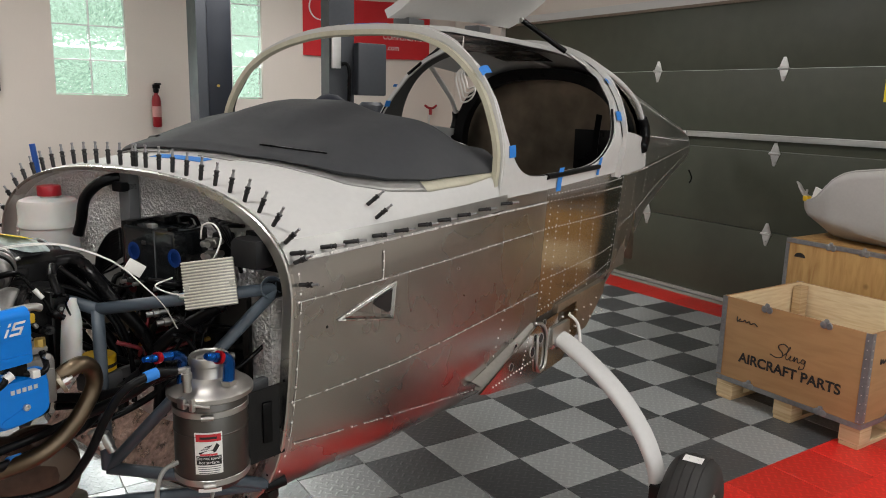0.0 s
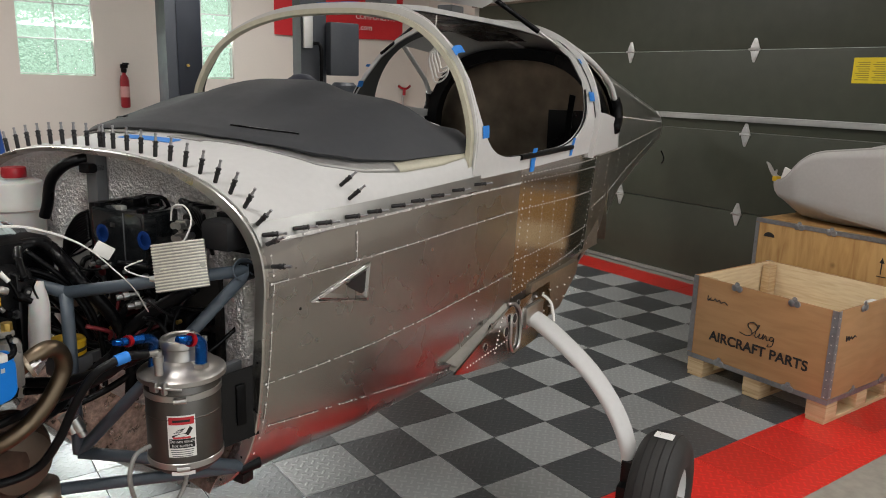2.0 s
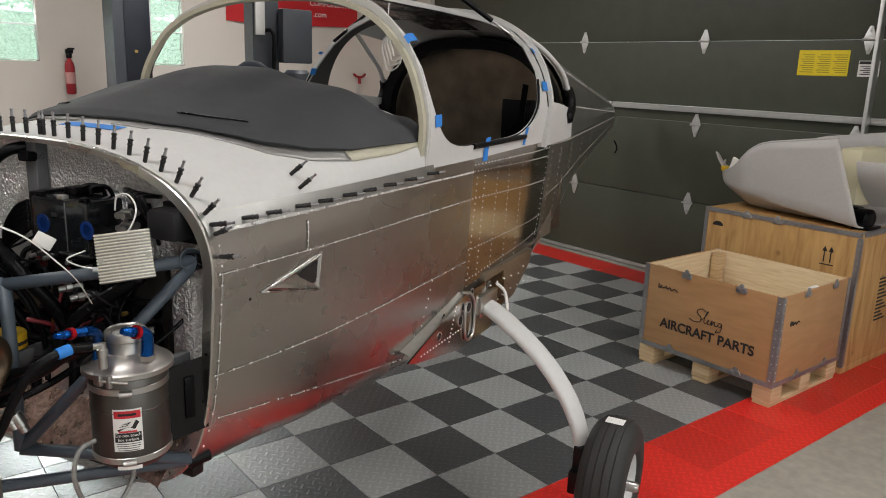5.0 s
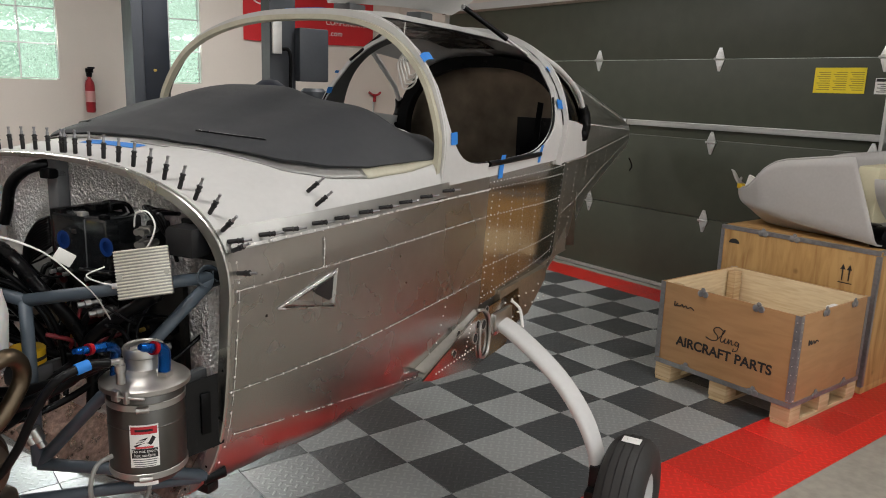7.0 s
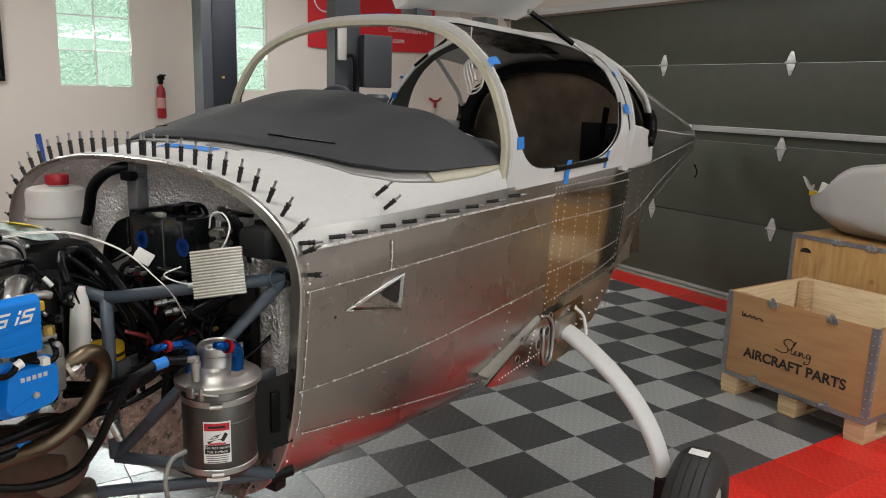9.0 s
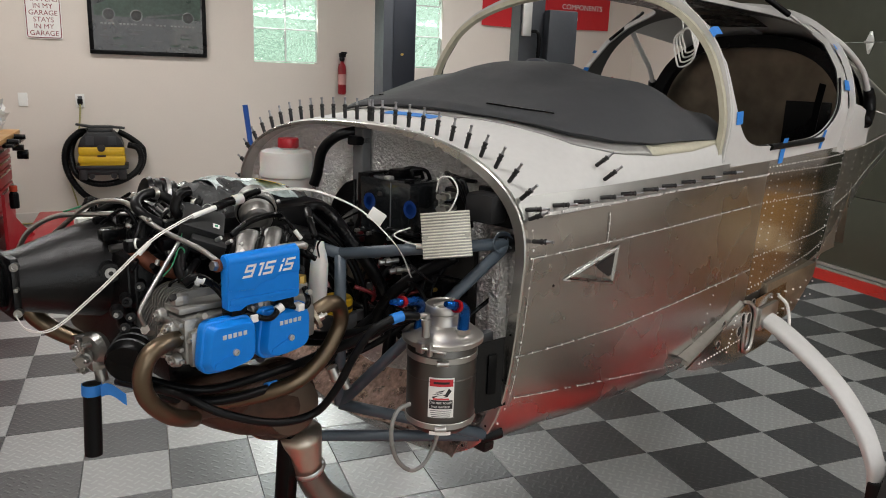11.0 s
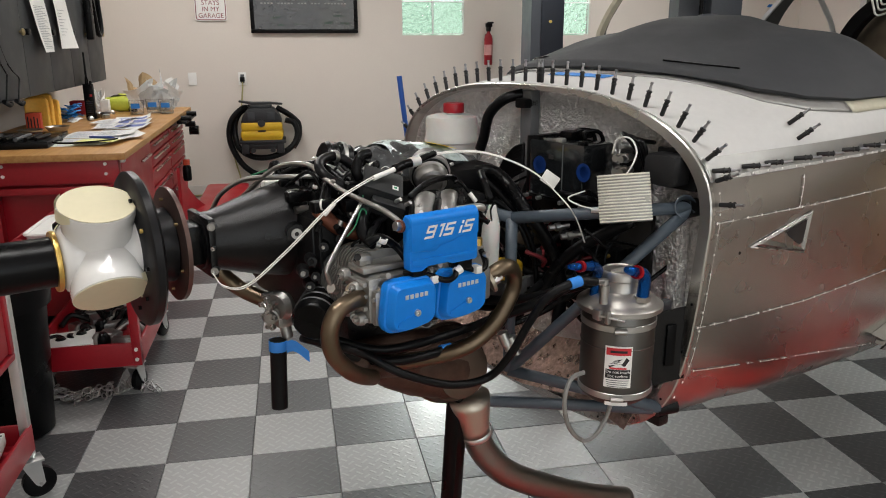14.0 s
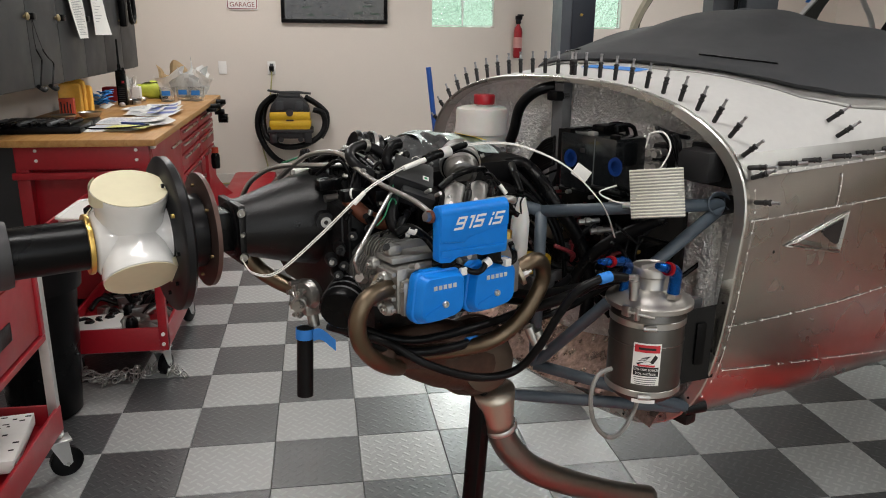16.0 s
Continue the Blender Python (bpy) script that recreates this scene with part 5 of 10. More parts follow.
def smear(u0, z0, u1, z1, w=0.0035, gap=0.1, grow=0.0042):
    """Sealant drawn along a seam: an uneven ribbon with a few breaks."""
    L = math.hypot(u1 - u0, z1 - z0)
    n = max(2, int(L / 0.012))
    dz, du = (z1 - z0) / L, (u1 - u0) / L
    prev = None
    for k in range(n + 1):
        t_ = k / n
        ww = w * random.uniform(0.30, 0.62)
        off = random.uniform(-0.0006, 0.0006)
        q = [bm.verts.new(side_at(u0 + (u1 - u0) * t_ - dz * (off + ww * sg_), z0 + (z1 - z0) * t_ + du * (off + ww * sg_), grow)) for sg_ in (-1, 1)]
        if prev and random.random() > gap:
            bm.faces.new((prev[0], q[0], q[1], prev[1]))
        prev = q


for key, w_, gap_ in (("top", 0.0065, 0.04), ("upper", 0.0028, 0.03), ("lower", 0.0025, 0.03), ("bilge", 0.0022, 0.15)):
    for (u0, z0), (u1, z1) in zip(SEAMS[key], SEAMS[key][1:]):
        smear(u0, z0, u1, z1, w_, gap_, 0.0086 if key == "top" else 0.0042)
smear(0.30, 1.195, 0.299, 1.11, 0.0035, 0.15)
smear(0.020, 1.17, 0.010, 0.75, 0.0022, 0.12)
part("seam_sealant", bm, M_CAULK, plane, "pale scuffed seam sealant", smooth=False)["kind"] = "stuff"

# sheet-holding clecos along the cowl edge
CL = None
M_CLECO = mat("black_oxide_steel", (0.016, 0.016, 0.017), 0.42, 0.3, var=0.25)


def cleco(p, axis):
    global CL
    m = PL @ axis_to(p, p + axis)
    if CL is None:
        CL = thing("cleco_fastener", m, "black spring cleco fastener clamped in the cowl edge", "cleco", "clecos along the cowl")
        part("body", lathe([(0.0042, 0), (0.0050, 0.002), (0.0050, 0.034), (0.0040, 0.037)], 12), M_CLECO, CL)
        for z in (0.0235, 0.0335):
            part("collar", lathe([(0.0048, z - 0.0015), (0.0066, z - 0.001), (0.0066, z + 0.0012), (0.0048, z + 0.002)], 12), M_CLECO, CL)
        part("plunger", lathe([(0.0034, 0.037), (0.0034, 0.044), (0.0027, 0.045), (0.0027, 0.050), (0.0034, 0.051), (0.0034, 0.055)], 10), M_STEELB, CL, "grey steel plunger")
        part("needle", rod((0, 0, -0.006), (0, 0, 0), 0.002, 6), M_CHROME, CL)
    else:
        copy_thing(CL, m)


def out_normal(u, s):
    a, b = upper(u, s - 0.01, z_cowl), upper(u, s + 0.01, z_cowl)
    d_ = (b - a)
    return Vector((0, -d_.z, d_.y)).normalized() * (1 if d_.y > 0 else -1)


arc, prev, L_ = [], None, 0.0
for s in frange(-0.93, 0.93, 200):
    p = upper(0.015, s, z_cowl, 0.004)
    L_ += (p - prev).length if prev else 0
    prev = p
    arc.append((L_, s))
SC = [(arc[-1][0]) * k / 27 for k in range(28)]
for Lk in SC:
    s = lerp(Lk, [a for a, _ in arc], [b for _, b in arc])
    cleco(upper(0.016, s, z_cowl, 0.004), out_normal(0.016, s))
s = 0.0
cleco(upper(0.016, -0.02, z_cowl, 0.004), out_normal(0.016, -0.02))
for u in (0.015, 0.10, 0.17, 0.265, 0.345, 0.44, 0.525, 0.62, 0.73, 0.86):
    p = side_at(u, SEAM(u) - 0.012, 0.005)
    cleco(p, Vector((0.55 if u > 0.02 else 0.35, -0.85, 0.12)))
for u, s in ((0.30, -0.69), (0.30, -0.78)):
    cleco(upper(u, s, z_cowl, 0.003), Vector((0.25, -0.7, 0.65)))

# strips of blue masking tape
TP = thing("masking_tape", PL, "strips of blue masking tape on the canopy frame", "tape")


def tape(us_, ss, grow=0.003, top=None):
    bm = sheet(lambda u, s: upper(u, s, top, grow), frange(*us_, 5), frange(*ss, 5))
    thick(part("tape_strip", bm, M_TAPE, TP, smooth=True), 0.0008)


tape((0.125, 0.165), (-0.10, 0.035), 0.005, z_cowl)
tape((0.925, 0.975), (-0.02, 0.05))
tape((0.885, 0.935), (-0.585, -0.548), 0.010)
tape((0.930, 0.968), (-0.905, -0.868), 0.003)
tape((1.278, 1.312), (-1.0, -0.958), 0.003)
tape((1.645, 1.672), (-0.992, -0.950), 0.003)
tape((1.815, 1.93), (-0.815, -0.770), 0.006)
tape((1.87, 1.93), (-0.60, -0.565), 0.006)
tape((1.795, 1.83), (0.725, 0.765), -0.022)
tape((1.80, 1.825), (0.60, 0.62), -0.022)
# coil of white wire hanging from the roof
wc = thing("wire_coil", PL, "coil of thin white wire hanging inside the cabin", "wire")
bm = bmesh.new()
for k in range(4):
    r0 = 0.062 - 0.006 * k
    sweep([Vector((1.16 + 0.012 * k + 0.3 * r0 * math.cos(a), -0.24 + 0.03 * math.sin(3 * a) * 0.2 + r0 * 0.75 * math.cos(a), 1.60 + 0.01 * k + r0 * math.sin(a))) for a in frange(0, 2 * math.pi * 31 / 32, 32)], circle(0.003, 6), bm, closed=True)
tube([(1.18, -0.22, 1.66), (1.185, -0.21, 1.71), (1.19, -0.21, 1.765)], 0.002, 6, 4, bm)
part("wire", bm, M_WIREW, wc)
# door sill latch tube
sl = thing("sill_tube", PL, "black padded tube lying on the door sill", "tube")
part("tube", tube([upper(u, -0.974, None, 0.0) for u in (1.20, 1.35, 1.5, 1.66)], 0.010, 12), M_RUBBER, sl)

# ---- engine and everything forward of the firewall ----
eng = thing("aircraft_engine", PL, "flat-four aircraft engine with blue rocker covers on its tube mount", "engine")


def blk(name, x0, x1, y0, y1, z0, z1, material, bevel=0.008, label="", m=None, parent=None):
    return part(name, box(x0, x1, y0, y1, z0, z1, bevel, m), material, parent or eng, label)


def hose(name, pts, r, material, parent=None, label="", seg=10, n=8):
    return part(name, tube(pts, r, seg, n), material, parent or eng, label, smooth=True)


# crankcase
blk("crankcase", -0.70, -0.26, -0.12, 0.20, 0.93, 1.15, M_BLKMET, 0.03, "black cast crankcase")
blk("crankcase_top", -0.66, -0.30, -0.06, 0.16, 1.13, 1.185, M_BLKMET, 0.02)
blk("sump", -0.62, -0.30, -0.10, 0.18, 0.86, 0.95, M_BLKMET, 0.03)
for k in range(6):
    blk("case_rib", -0.69 + 0.075 * k, -0.682 + 0.075 * k, -0.135, 0.21, 0.95, 1.14, M_BLKMET, 0.003)
for k in range(10):
    u = -0.68 + 0.042 * k
    z = 0.97 + 0.05 * (k % 3)
    part("case_bolt", rod((u, -0.118, z), (u, -0.150, z), 0.008, 8), M_BLACK if k % 3 else M_CHROME, eng)
# reduction gearbox: ribbed cone
gbz = 1.095
part("gearbox", lathe([(0.0, 0), (0.050, 0.0), (0.056, 0.006), (0.058, 0.03), (0.082, 0.11), (0.096, 0.17), (0.099, 0.185), (0.099, 0.20), (0.0, 0.20)], 40, axis_to((-0.865, 0.03, gbz), (-0.665, 0.03, gbz))), M_BLKMET, eng, "black cast gearbox cone")
for k in range(8):
    a = k * math.pi / 4 + 0.2
    p = Vector((-0.668, 0.03 + 0.10 * math.cos(a), gbz + 0.10 * math.sin(a)))
    part("gearbox_bolt", rod(p, p + Vector((-0.03, 0, 0)), 0.008, 8), M_CHROME if k % 2 else M_BLACK, eng)
blk("gearbox_nose", -0.895, -0.85, 0.0, 0.07, 1.055, 1.135, M_BLACK, 0.012)
for z, r_ in ((1.052, 0.0075), (1.095, 0.004), (1.137, 0.0075)):
    part("nose_bolt", lathe([(r_, 0), (r_, 0.012), (r_ * 0.5, 0.012), (r_ * 0.5, 0.007), (0, 0.007)], 14, axis_to((-0.854, -0.028, z), (-0.874, -0.06, z))), M_CHROME, eng)
blk("nose_plate", -0.862, -0.848, -0.028, 0.09, 1.035, 1.15, M_BLKMET, 0.004)
part("sensor_boss", rod((-0.70, -0.04, 1.112), (-0.712, -0.085, 1.112), 0.018, 20), M_BLKMET, eng)
_wm = axis_to((-0.712, -0.085, 1.112), (-0.73, -0.15, 1.112))
part("boss_washer", lathe([(0.0105, 0), (0.0105, 0.004), (0.0045, 0.004), (0.0045, 0.0)], 20, _wm, cap=False), M_CHROME, eng, "bright steel washer")
part("bolt_socket", lathe([(0.0045, 0.0015), (0, 0.0015)], 12, _wm, cap=False), M_INK, eng)
# propeller flange, governor discs
M_DISC = mat("satin_black_disc", (0.008, 0.008, 0.009), 0.28, var=0.12, Specular_IOR_Level=0.22)
prop = thing("propeller_hub", PL, "white propeller hub masked with cream tape, on its black flange", "propeller hub")
ax = lambda a, b: axis_to((a, 0.03, 1.10), (b, 0.03, 1.10))
part("front_disc", lathe([(0, 0), (0.138, 0), (0.143, 0.004), (0.143, 0.016), (0.135, 0.022), (0, 0.022)], 56, ax(-0.985, -0.9)), M_DISC, prop, "black spinner back plate")
part("flange_ring", lathe([(0, 0), (0.108, 0), (0.108, 0.008), (0, 0.008)], 48, ax(-0.918, -0.85)), mat("brown_edge_disc", (0.10, 0.06, 0.05), 0.4, 0.5), prop, "thin brown-edged disc")
part("flange_drum", lathe([(0.07, 0), (0.07, 0.045), (0.05, 0.06)], 32, ax(-0.966, -0.9)), M_DISC, prop)
part("flange_shaft", rod((-0.92, 0.03, 1.10), (-0.86, 0.03, 1.10), 0.022, 20), M_CHROME, prop)
for k in range(10):
    a = 2 * math.pi * k / 10 + 0.1
    p = Vector((-0.987, 0.03 + 0.108 * math.cos(a), 1.10 + 0.108 * math.sin(a)))
    part("plate_bolt", rod(p, p + Vector((-0.005, 0, 0)), 0.004, 10), M_BRASS if k % 4 == 0 else M_BLACK, prop)
for k in range(6):
    a = 2 * math.pi * k / 6 + 0.4
    p = Vector((-0.92, 0.03 + 0.085 * math.cos(a), 1.10 + 0.085 * math.sin(a)))
    part("lug_bolt", rod(p, p + Vector((-0.006, 0, 0)), 0.0030, 10), mat("dull_brass", (0.24, 0.17, 0.08), 0.4, 0.9), prop)
hb = bmesh.new()
lathe([(0.046, 0), (0.056, 0.006), (0.060, 0.030), (0.064, 0.06), (0.064, 0.085), (0.058, 0.112), (0.066, 0.120), (0.068, 0.126), (0.0, 0.127)], 40, ax(-1.108, -0.98), hb)
part("hub_body", hb, M_WHITEG, prop, "glossy white hub", smooth=True)
# three blade sockets, 120 degrees apart, each closed with a masking disc
c0 = Vector((-1.042, 0.03, 1.112))
for k, ang in enumerate((110, 230, 350)):
    d0 = Vector((0.0, math.cos(radians(ang)), math.sin(radians(ang))))
    m0 = axis_to(c0, c0 + d0)
    part("blade_socket", lathe([(0.060, 0.0), (0.0585, 0.03), (0.0585, 0.052), (0.062, 0.070), (0.0635, 0.078), (0.0635, 0.089), (0.061, 0.091)], 44, m0), M_WHITEG, prop, smooth=40)
    part("socket_mask", lathe([(0.0, 0.0915), (0.0628, 0.0915), (0.0628, 0.0925), (0, 0.093)], 44, m0), M_CREAM, prop, "cream masking disc over the blade socket")
    tb_ = sheet(lambda a, q: m0 @ Vector((0.066 * math.cos(a), 0.066 * math.sin(a), 0.094 - 0.026 * q * (0.4 + 0.6 * math.sin((a - (2.4 if k == 0 else -0.6)) * 2.2)))), frange(2.4 if k == 0 else -0.6, 3.8 if k == 0 else 0.8, 10), frange(0, 1, 4))
    part("mask_flap", tb_, M_CREAM, prop, smooth=True)
part("bright_plug", rod((-1.0, -0.030, 1.09), (-1.0, -0.036, 1.09), 0.005, 12), M_CREAM, prop)
part("extension_tube", lathe([(0.044, 0), (0.044, 0.25), (0.042, 0.255)], 36, axis_to((-1.108, 0.03, 1.10), (-1.4, 0.03, 1.10))), M_BLACK, prop, "glossy black extension tube")
part("gold_ring", lathe([(0.053, 0), (0.054, 0.003), (0.053, 0.008), (0.04, 0.008)], 36, ax(-1.118, -1.0)), M_BRASS, prop, "gold clamp ring")
part("tube_end_cap", lathe([(0, 0), (0.055, 0), (0.058, 0.01), (0.058, 0.18), (0, 0.18)], 32, axis_to((-1.235, 0.03, 1.10), (-1.6, 0.03, 1.10))), mat("charcoal_cap", (0.028, 0.029, 0.031), 0.5), prop)

# near bank: finned barrels, heads, blue covers
def finned(u, y0, y1, z, r):
    bm = bmesh.new()
    n = int((y1 - y0) / 0.009)
    prof = []
    for k in range(n):
        h = k * 0.009
        prof += [(r * 0.82, h), (r * 0.82, h + 0.004), (r, h + 0.005), (r, h + 0.0085)]
    prof += [(r * 0.82, n * 0.009)]
    return lathe(prof, 28, axis_to((u, y1, z), (u, y0, z)), bm)


for far in (0, 1):
    f_ = (lambda y: y) if not far else (lambda y: 0.08 - y)
    for u in (-0.63, -0.47):
        ys = sorted((f_(-0.12), f_(-0.22)))
        part("cylinder_barrel", finned(u, ys[0], ys[1], 1.02, 0.062), M_CAST, eng, "finned cast cylinder barrel", smooth=30)
        ys = sorted((f_(-0.215), f_(-0.305)))
        blk("cylinder_head", u - 0.056, u + 0.06, ys[0], ys[1], 0.984, 1.072, M_CAST, 0.014, "cast aluminium cylinder head")


def cover(u0, u1, z0, z1, y, tag):
    """A rocker cover: chamfered dish with a raised face."""
    w, h = u1 - u0, z1 - z0
    bm = bmesh.new()
    lay = [(0.0, 0.001), (0.002, 0.0), (0.016, 0.0), (0.0185, 0.0012), (0.0200, 0.0040), (0.0335, 0.0085), (0.0360, 0.0105), (0.0365, 0.0130)]
    knots = [(0.16, 1.0), (0.90, 0.985), (1.0, 0.86), (0.985, 0.20), (0.86, 0.07), (0.42, 0.0), (0.10, 0.04), (0.0, 0.20), (0.08, 0.90)]
    outline = []
    for k in range(len(knots)):
        p0, p1, p2 = (Vector((*knots[(k + j) % len(knots)], 0)) for j in (-1, 0, 1))
        a, b = p1 + (p0 - p1) * min(0.45, 0.10 / (p0 - p1).length), p1 + (p2 - p1) * min(0.45, 0.10 / (p2 - p1).length)
        for q in (0.0, 0.33, 0.67, 1.0):
            v = a * (1 - q) ** 2 + p1 * 2 * q * (1 - q) + b * q * q
            outline.append((v.x, v.y))
    cx, cz = u0 + w / 2, z0 + h / 2
    rings = []
    for d, ins in lay:
        ring = []
        for a, b in outline:
            q = Vector((u0 + a * w - cx, 0, z0 + b * h - cz))
            q *= 1 - ins / (0.5 * min(w, h))
            ring.append(bm.verts.new((cx + q.x, y - d, cz + q.z)))
        rings.append(ring)
    for a, b in zip(rings, rings[1:]):
        for k in range(len(outline)):
            bm.faces.new((a[k], a[(k + 1) % len(outline)], b[(k + 1) % len(outline)], b[k]))
    bm.faces.new(rings[-1])
    bmesh.ops.recalc_face_normals(bm, faces=bm.faces)
    c = part("rocker_cover", bm, M_BLUE, eng, "blue rocker cover", smooth=32)
    lm = mat("silver_lettering", (0.62, 0.64, 0.66), 0.35, 0.5)
    for q in range(5):
        x = cx - 0.020 + 0.0100 * q
        part("raised_letter_bar", box(x, x + 0.0072, y - 0.0374, y - 0.0362, z1 - 0.0315, z1 - 0.0235, 0.001), lm, c)
    bo = part("cover_bolt", lathe([(0.0062, 0), (0.0062, 0.0045), (0.0054, 0.0055), (0.0030, 0.0055), (0.0030, 0.002), (0, 0.002)], 16, axis_to((cx + 0.004, y - 0.0362, cz - 0.010), (cx + 0.004, y - 0.1, cz - 0.010))), M_GALV, c, "steel cover bolt")
    part("raised_rib", prism([(0.0, 0.0), (w * 0.42, 0.018), (w * 0.42, 0.024), (0.0, 0.006)], 0, 0.002, pose(u0 + w * 0.18, y - 0.0360, z0 + h * 0.2, 90, 0, 0)), M_BLUE, c)
    return c


cover(-0.678, -0.566, 0.972, 1.070, -0.318, 1)
cover(-0.552, -0.434, 0.962, 1.062, -0.298, 2)
# ignition cover above: rolled top edge, proud upper panel, notched lower edge
IGN = Matrix(((1, 0, 0, -0.622), (0, 0, -1, -0.318), (0, 1, 0, 1.078), (0, 0, 0, 1)))
IW, IH = 0.150, 0.100


def face(poly):
    return [(a * IW, b * IH) for a, b in poly]


cb = prism(face([(0.0, 0.06), (0.03, 0.02), (0.17, 0.0), (0.26, 0.07), (0.55, 0.07), (0.62, 0.03), (0.97, 0.03), (1.0, 0.07), (1.0, 0.84), (0.0, 0.84)]), 0, 0.022, IGN, None, 0.003)
prism(face([(0.01, 0.40), (0.35, 0.34), (0.42, 0.44), (0.62, 0.47), (0.68, 0.52), (0.99, 0.54), (0.99, 0.88), (0.01, 0.88)]), 0.016, 0.0262, IGN, cb, 0.0025)
prism(face([(0.03, 0.14), (0.18, 0.09), (0.27, 0.16), (0.56, 0.16), (0.63, 0.12), (0.97, 0.12), (0.97, 0.20), (0.03, 0.24)]), 0.016, 0.0240, IGN, cb, 0.0012)
cov = part("ignition_cover", cb, M_BLUE, eng, "blue ignition cover", smooth=40)
part("cover_top_roll", lathe([(0.0, 0), (0.0115, 0), (0.0145, 0.003), (0.0145, IW - 0.003), (0.0115, IW), (0, IW)], 28, axis_to((-0.622, -0.3295, 1.166), (-0.472, -0.3295, 1.166))), M_BLUE, cov, smooth=40)

# model number in slanted block strokes
GLYPH = {"9": ((0, 1, 1, 1), (0, 0.5, 0, 1), (1, 0, 1, 1), (0, 0.5, 1, 0.5), (0, 0, 1, 0)), "1": ((0.6, 0, 0.6, 1), (0.25, 1, 0.6, 1)),
         "5": ((0, 1, 1, 1), (0, 0.5, 0, 1), (0, 0.5, 1, 0.5), (1, 0, 1, 0.5), (0, 0, 1, 0)), "i": ((0.3, 0, 0.3, 0.50), (0.3, 0.92, 0.3, 1.0))}
GLYPH["S"] = GLYPH["5"]


def block_text(s_, x, z, w, h, pitch, t_, m, shear=0.45):
    """Strokes of width t_, lying in x and y of the pose m."""
    out = bmesh.new()
    for ch_ in s_:
        for x0, z0, x1, z1 in GLYPH.get(ch_, ()):
            ax0, ax1 = x + x0 * w - t_ / 2, x + x1 * w + t_ / 2
            az0, az1 = z + z0 * h - t_ / 2, z + z1 * h + t_ / 2
            prism([(ax0 + shear * (az0 - z), az0), (ax1 + shear * (az0 - z), az0), (ax1 + shear * (az1 - z), az1), (ax0 + shear * (az1 - z), az1)], 0.0262, 0.0266, m, out)
        x += pitch * (0.80 if ch_ == "1" else 0.58 if ch_ == "i" else 0.30 if ch_ == " " else 1.0)
    return out


part("lettering", block_text("915 iS", 0.030, 0.061, 0.0155, 0.0185, 0.0225, 0.0042, IGN), M_LET, cov, "white slanted lettering", smooth=False)
for u in (-0.60, -0.50):
    blk("plug_connector", u - 0.012, u + 0.02, -0.335, -0.30, 1.062, 1.084, M_BLACK, 0.004)
    blk("white_clip", u + 0.022, u + 0.036, -0.345, -0.325, 1.052, 1.066, M_WIREW, 0.002)
hose("plug_lead", [(-0.585, -0.33, 1.07), (-0.55, -0.345, 1.055), (-0.53, -0.345, 1.058), (-0.515, -0.335, 1.07)], 0.0055, M_BLACK)
hose("plug_lead", [(-0.505, -0.32, 1.068), (-0.465, -0.335, 1.056), (-0.445, -0.33, 1.062), (-0.44, -0.31, 1.085)], 0.0055, M_BLACK)
for k in range(3):
    u = -0.66 + 0.11 * k
    part("head_stud", rod((u, -0.31, 1.075), (u, -0.33, 1.08), 0.0055, 8), M_CHROME, eng)

# exhaust
hose("exhaust_pipe", [(-0.62, -0.24, 1.015), (-0.665, -0.268, 1.028), (-0.70, -0.288, 1.034), (-0.745, -0.302, 1.026), (-0.762, -0.302, 0.99), (-0.752, -0.295, 0.945), (-0.715, -0.28, 0.90), (-0.67, -0.25, 0.865), (-0.62, -0.2, 0.83)], 0.0158, M_EXH, label="heat-tinted exhaust pipe", seg=20)
hose("exhaust_pipe", [(-0.415, -0.27, 1.0), (-0.36, -0.285, 1.03), (-0.325, -0.275, 1.01), (-0.318, -0.265, 0.965), (-0.365, -0.265, 0.905), (-0.42, -0.255, 0.868), (-0.47, -0.22, 0.845), (-0.53, -0.16, 0.825), (-0.58, -0.10, 0.81)], 0.0165, M_EXH, label="heat-tinted exhaust pipe", seg=20)
hose("far_exhaust_pipe", [(-0.70, 0.27, 1.05), (-0.755, 0.26, 1.01), (-0.752, 0.25, 0.965), (-0.725, 0.24, 0.928), (-0.69, 0.21, 0.902), (-0.64, 0.15, 0.88)], 0.019, M_EXH, seg=18)
part("exhaust_flange", rod((-0.655, -0.268, 1.029), (-0.668, -0.275, 1.031), 0.030, 20), M_BRONZE, eng)
hose("rusty_collector", [(-0.655, -0.19, 0.86), (-0.60, -0.16, 0.835), (-0.53, -0.12, 0.805), (-0.44, -0.1, 0.775)], 0.028, M_RUST, seg=18)
part("turbo_housing", lathe([(0.0, -0.05), (0.055, -0.05), (0.082, -0.035), (0.092, -0.005), (0.092, 0.02), (0.080, 0.042), (0.05, 0.05), (0.045, 0.065), (0, 0.065)], 36, axis_to((-0.335, -0.06, 0.735), (-0.345, -0.3, 0.755))), M_RUST, eng, "rusty brown turbo housing", smooth=40)
part("turbo_cap_ring", lathe([(0.058, 0.058), (0.066, 0.064), (0.066, 0.07), (0.05, 0.074), (0, 0.074)], 36, axis_to((-0.335, -0.06, 0.735), (-0.345, -0.3, 0.755))), brushed("scuffed_turbo_steel", (0.16, 0.125, 0.10), 0.45), eng)
part("muffler", lathe([(0.0, -0.02), (0.03, -0.02), (0.036, 0.0), (0.066, 0.10), (0.078, 0.17), (0.080, 0.26), (0.07, 0.29), (0, 0.29)], 32, axis_to((-0.585, -0.06, 0.822), (-0.35, -0.06, 0.735))), M_RUST, eng, "rusty brown muffler can", smooth=40)
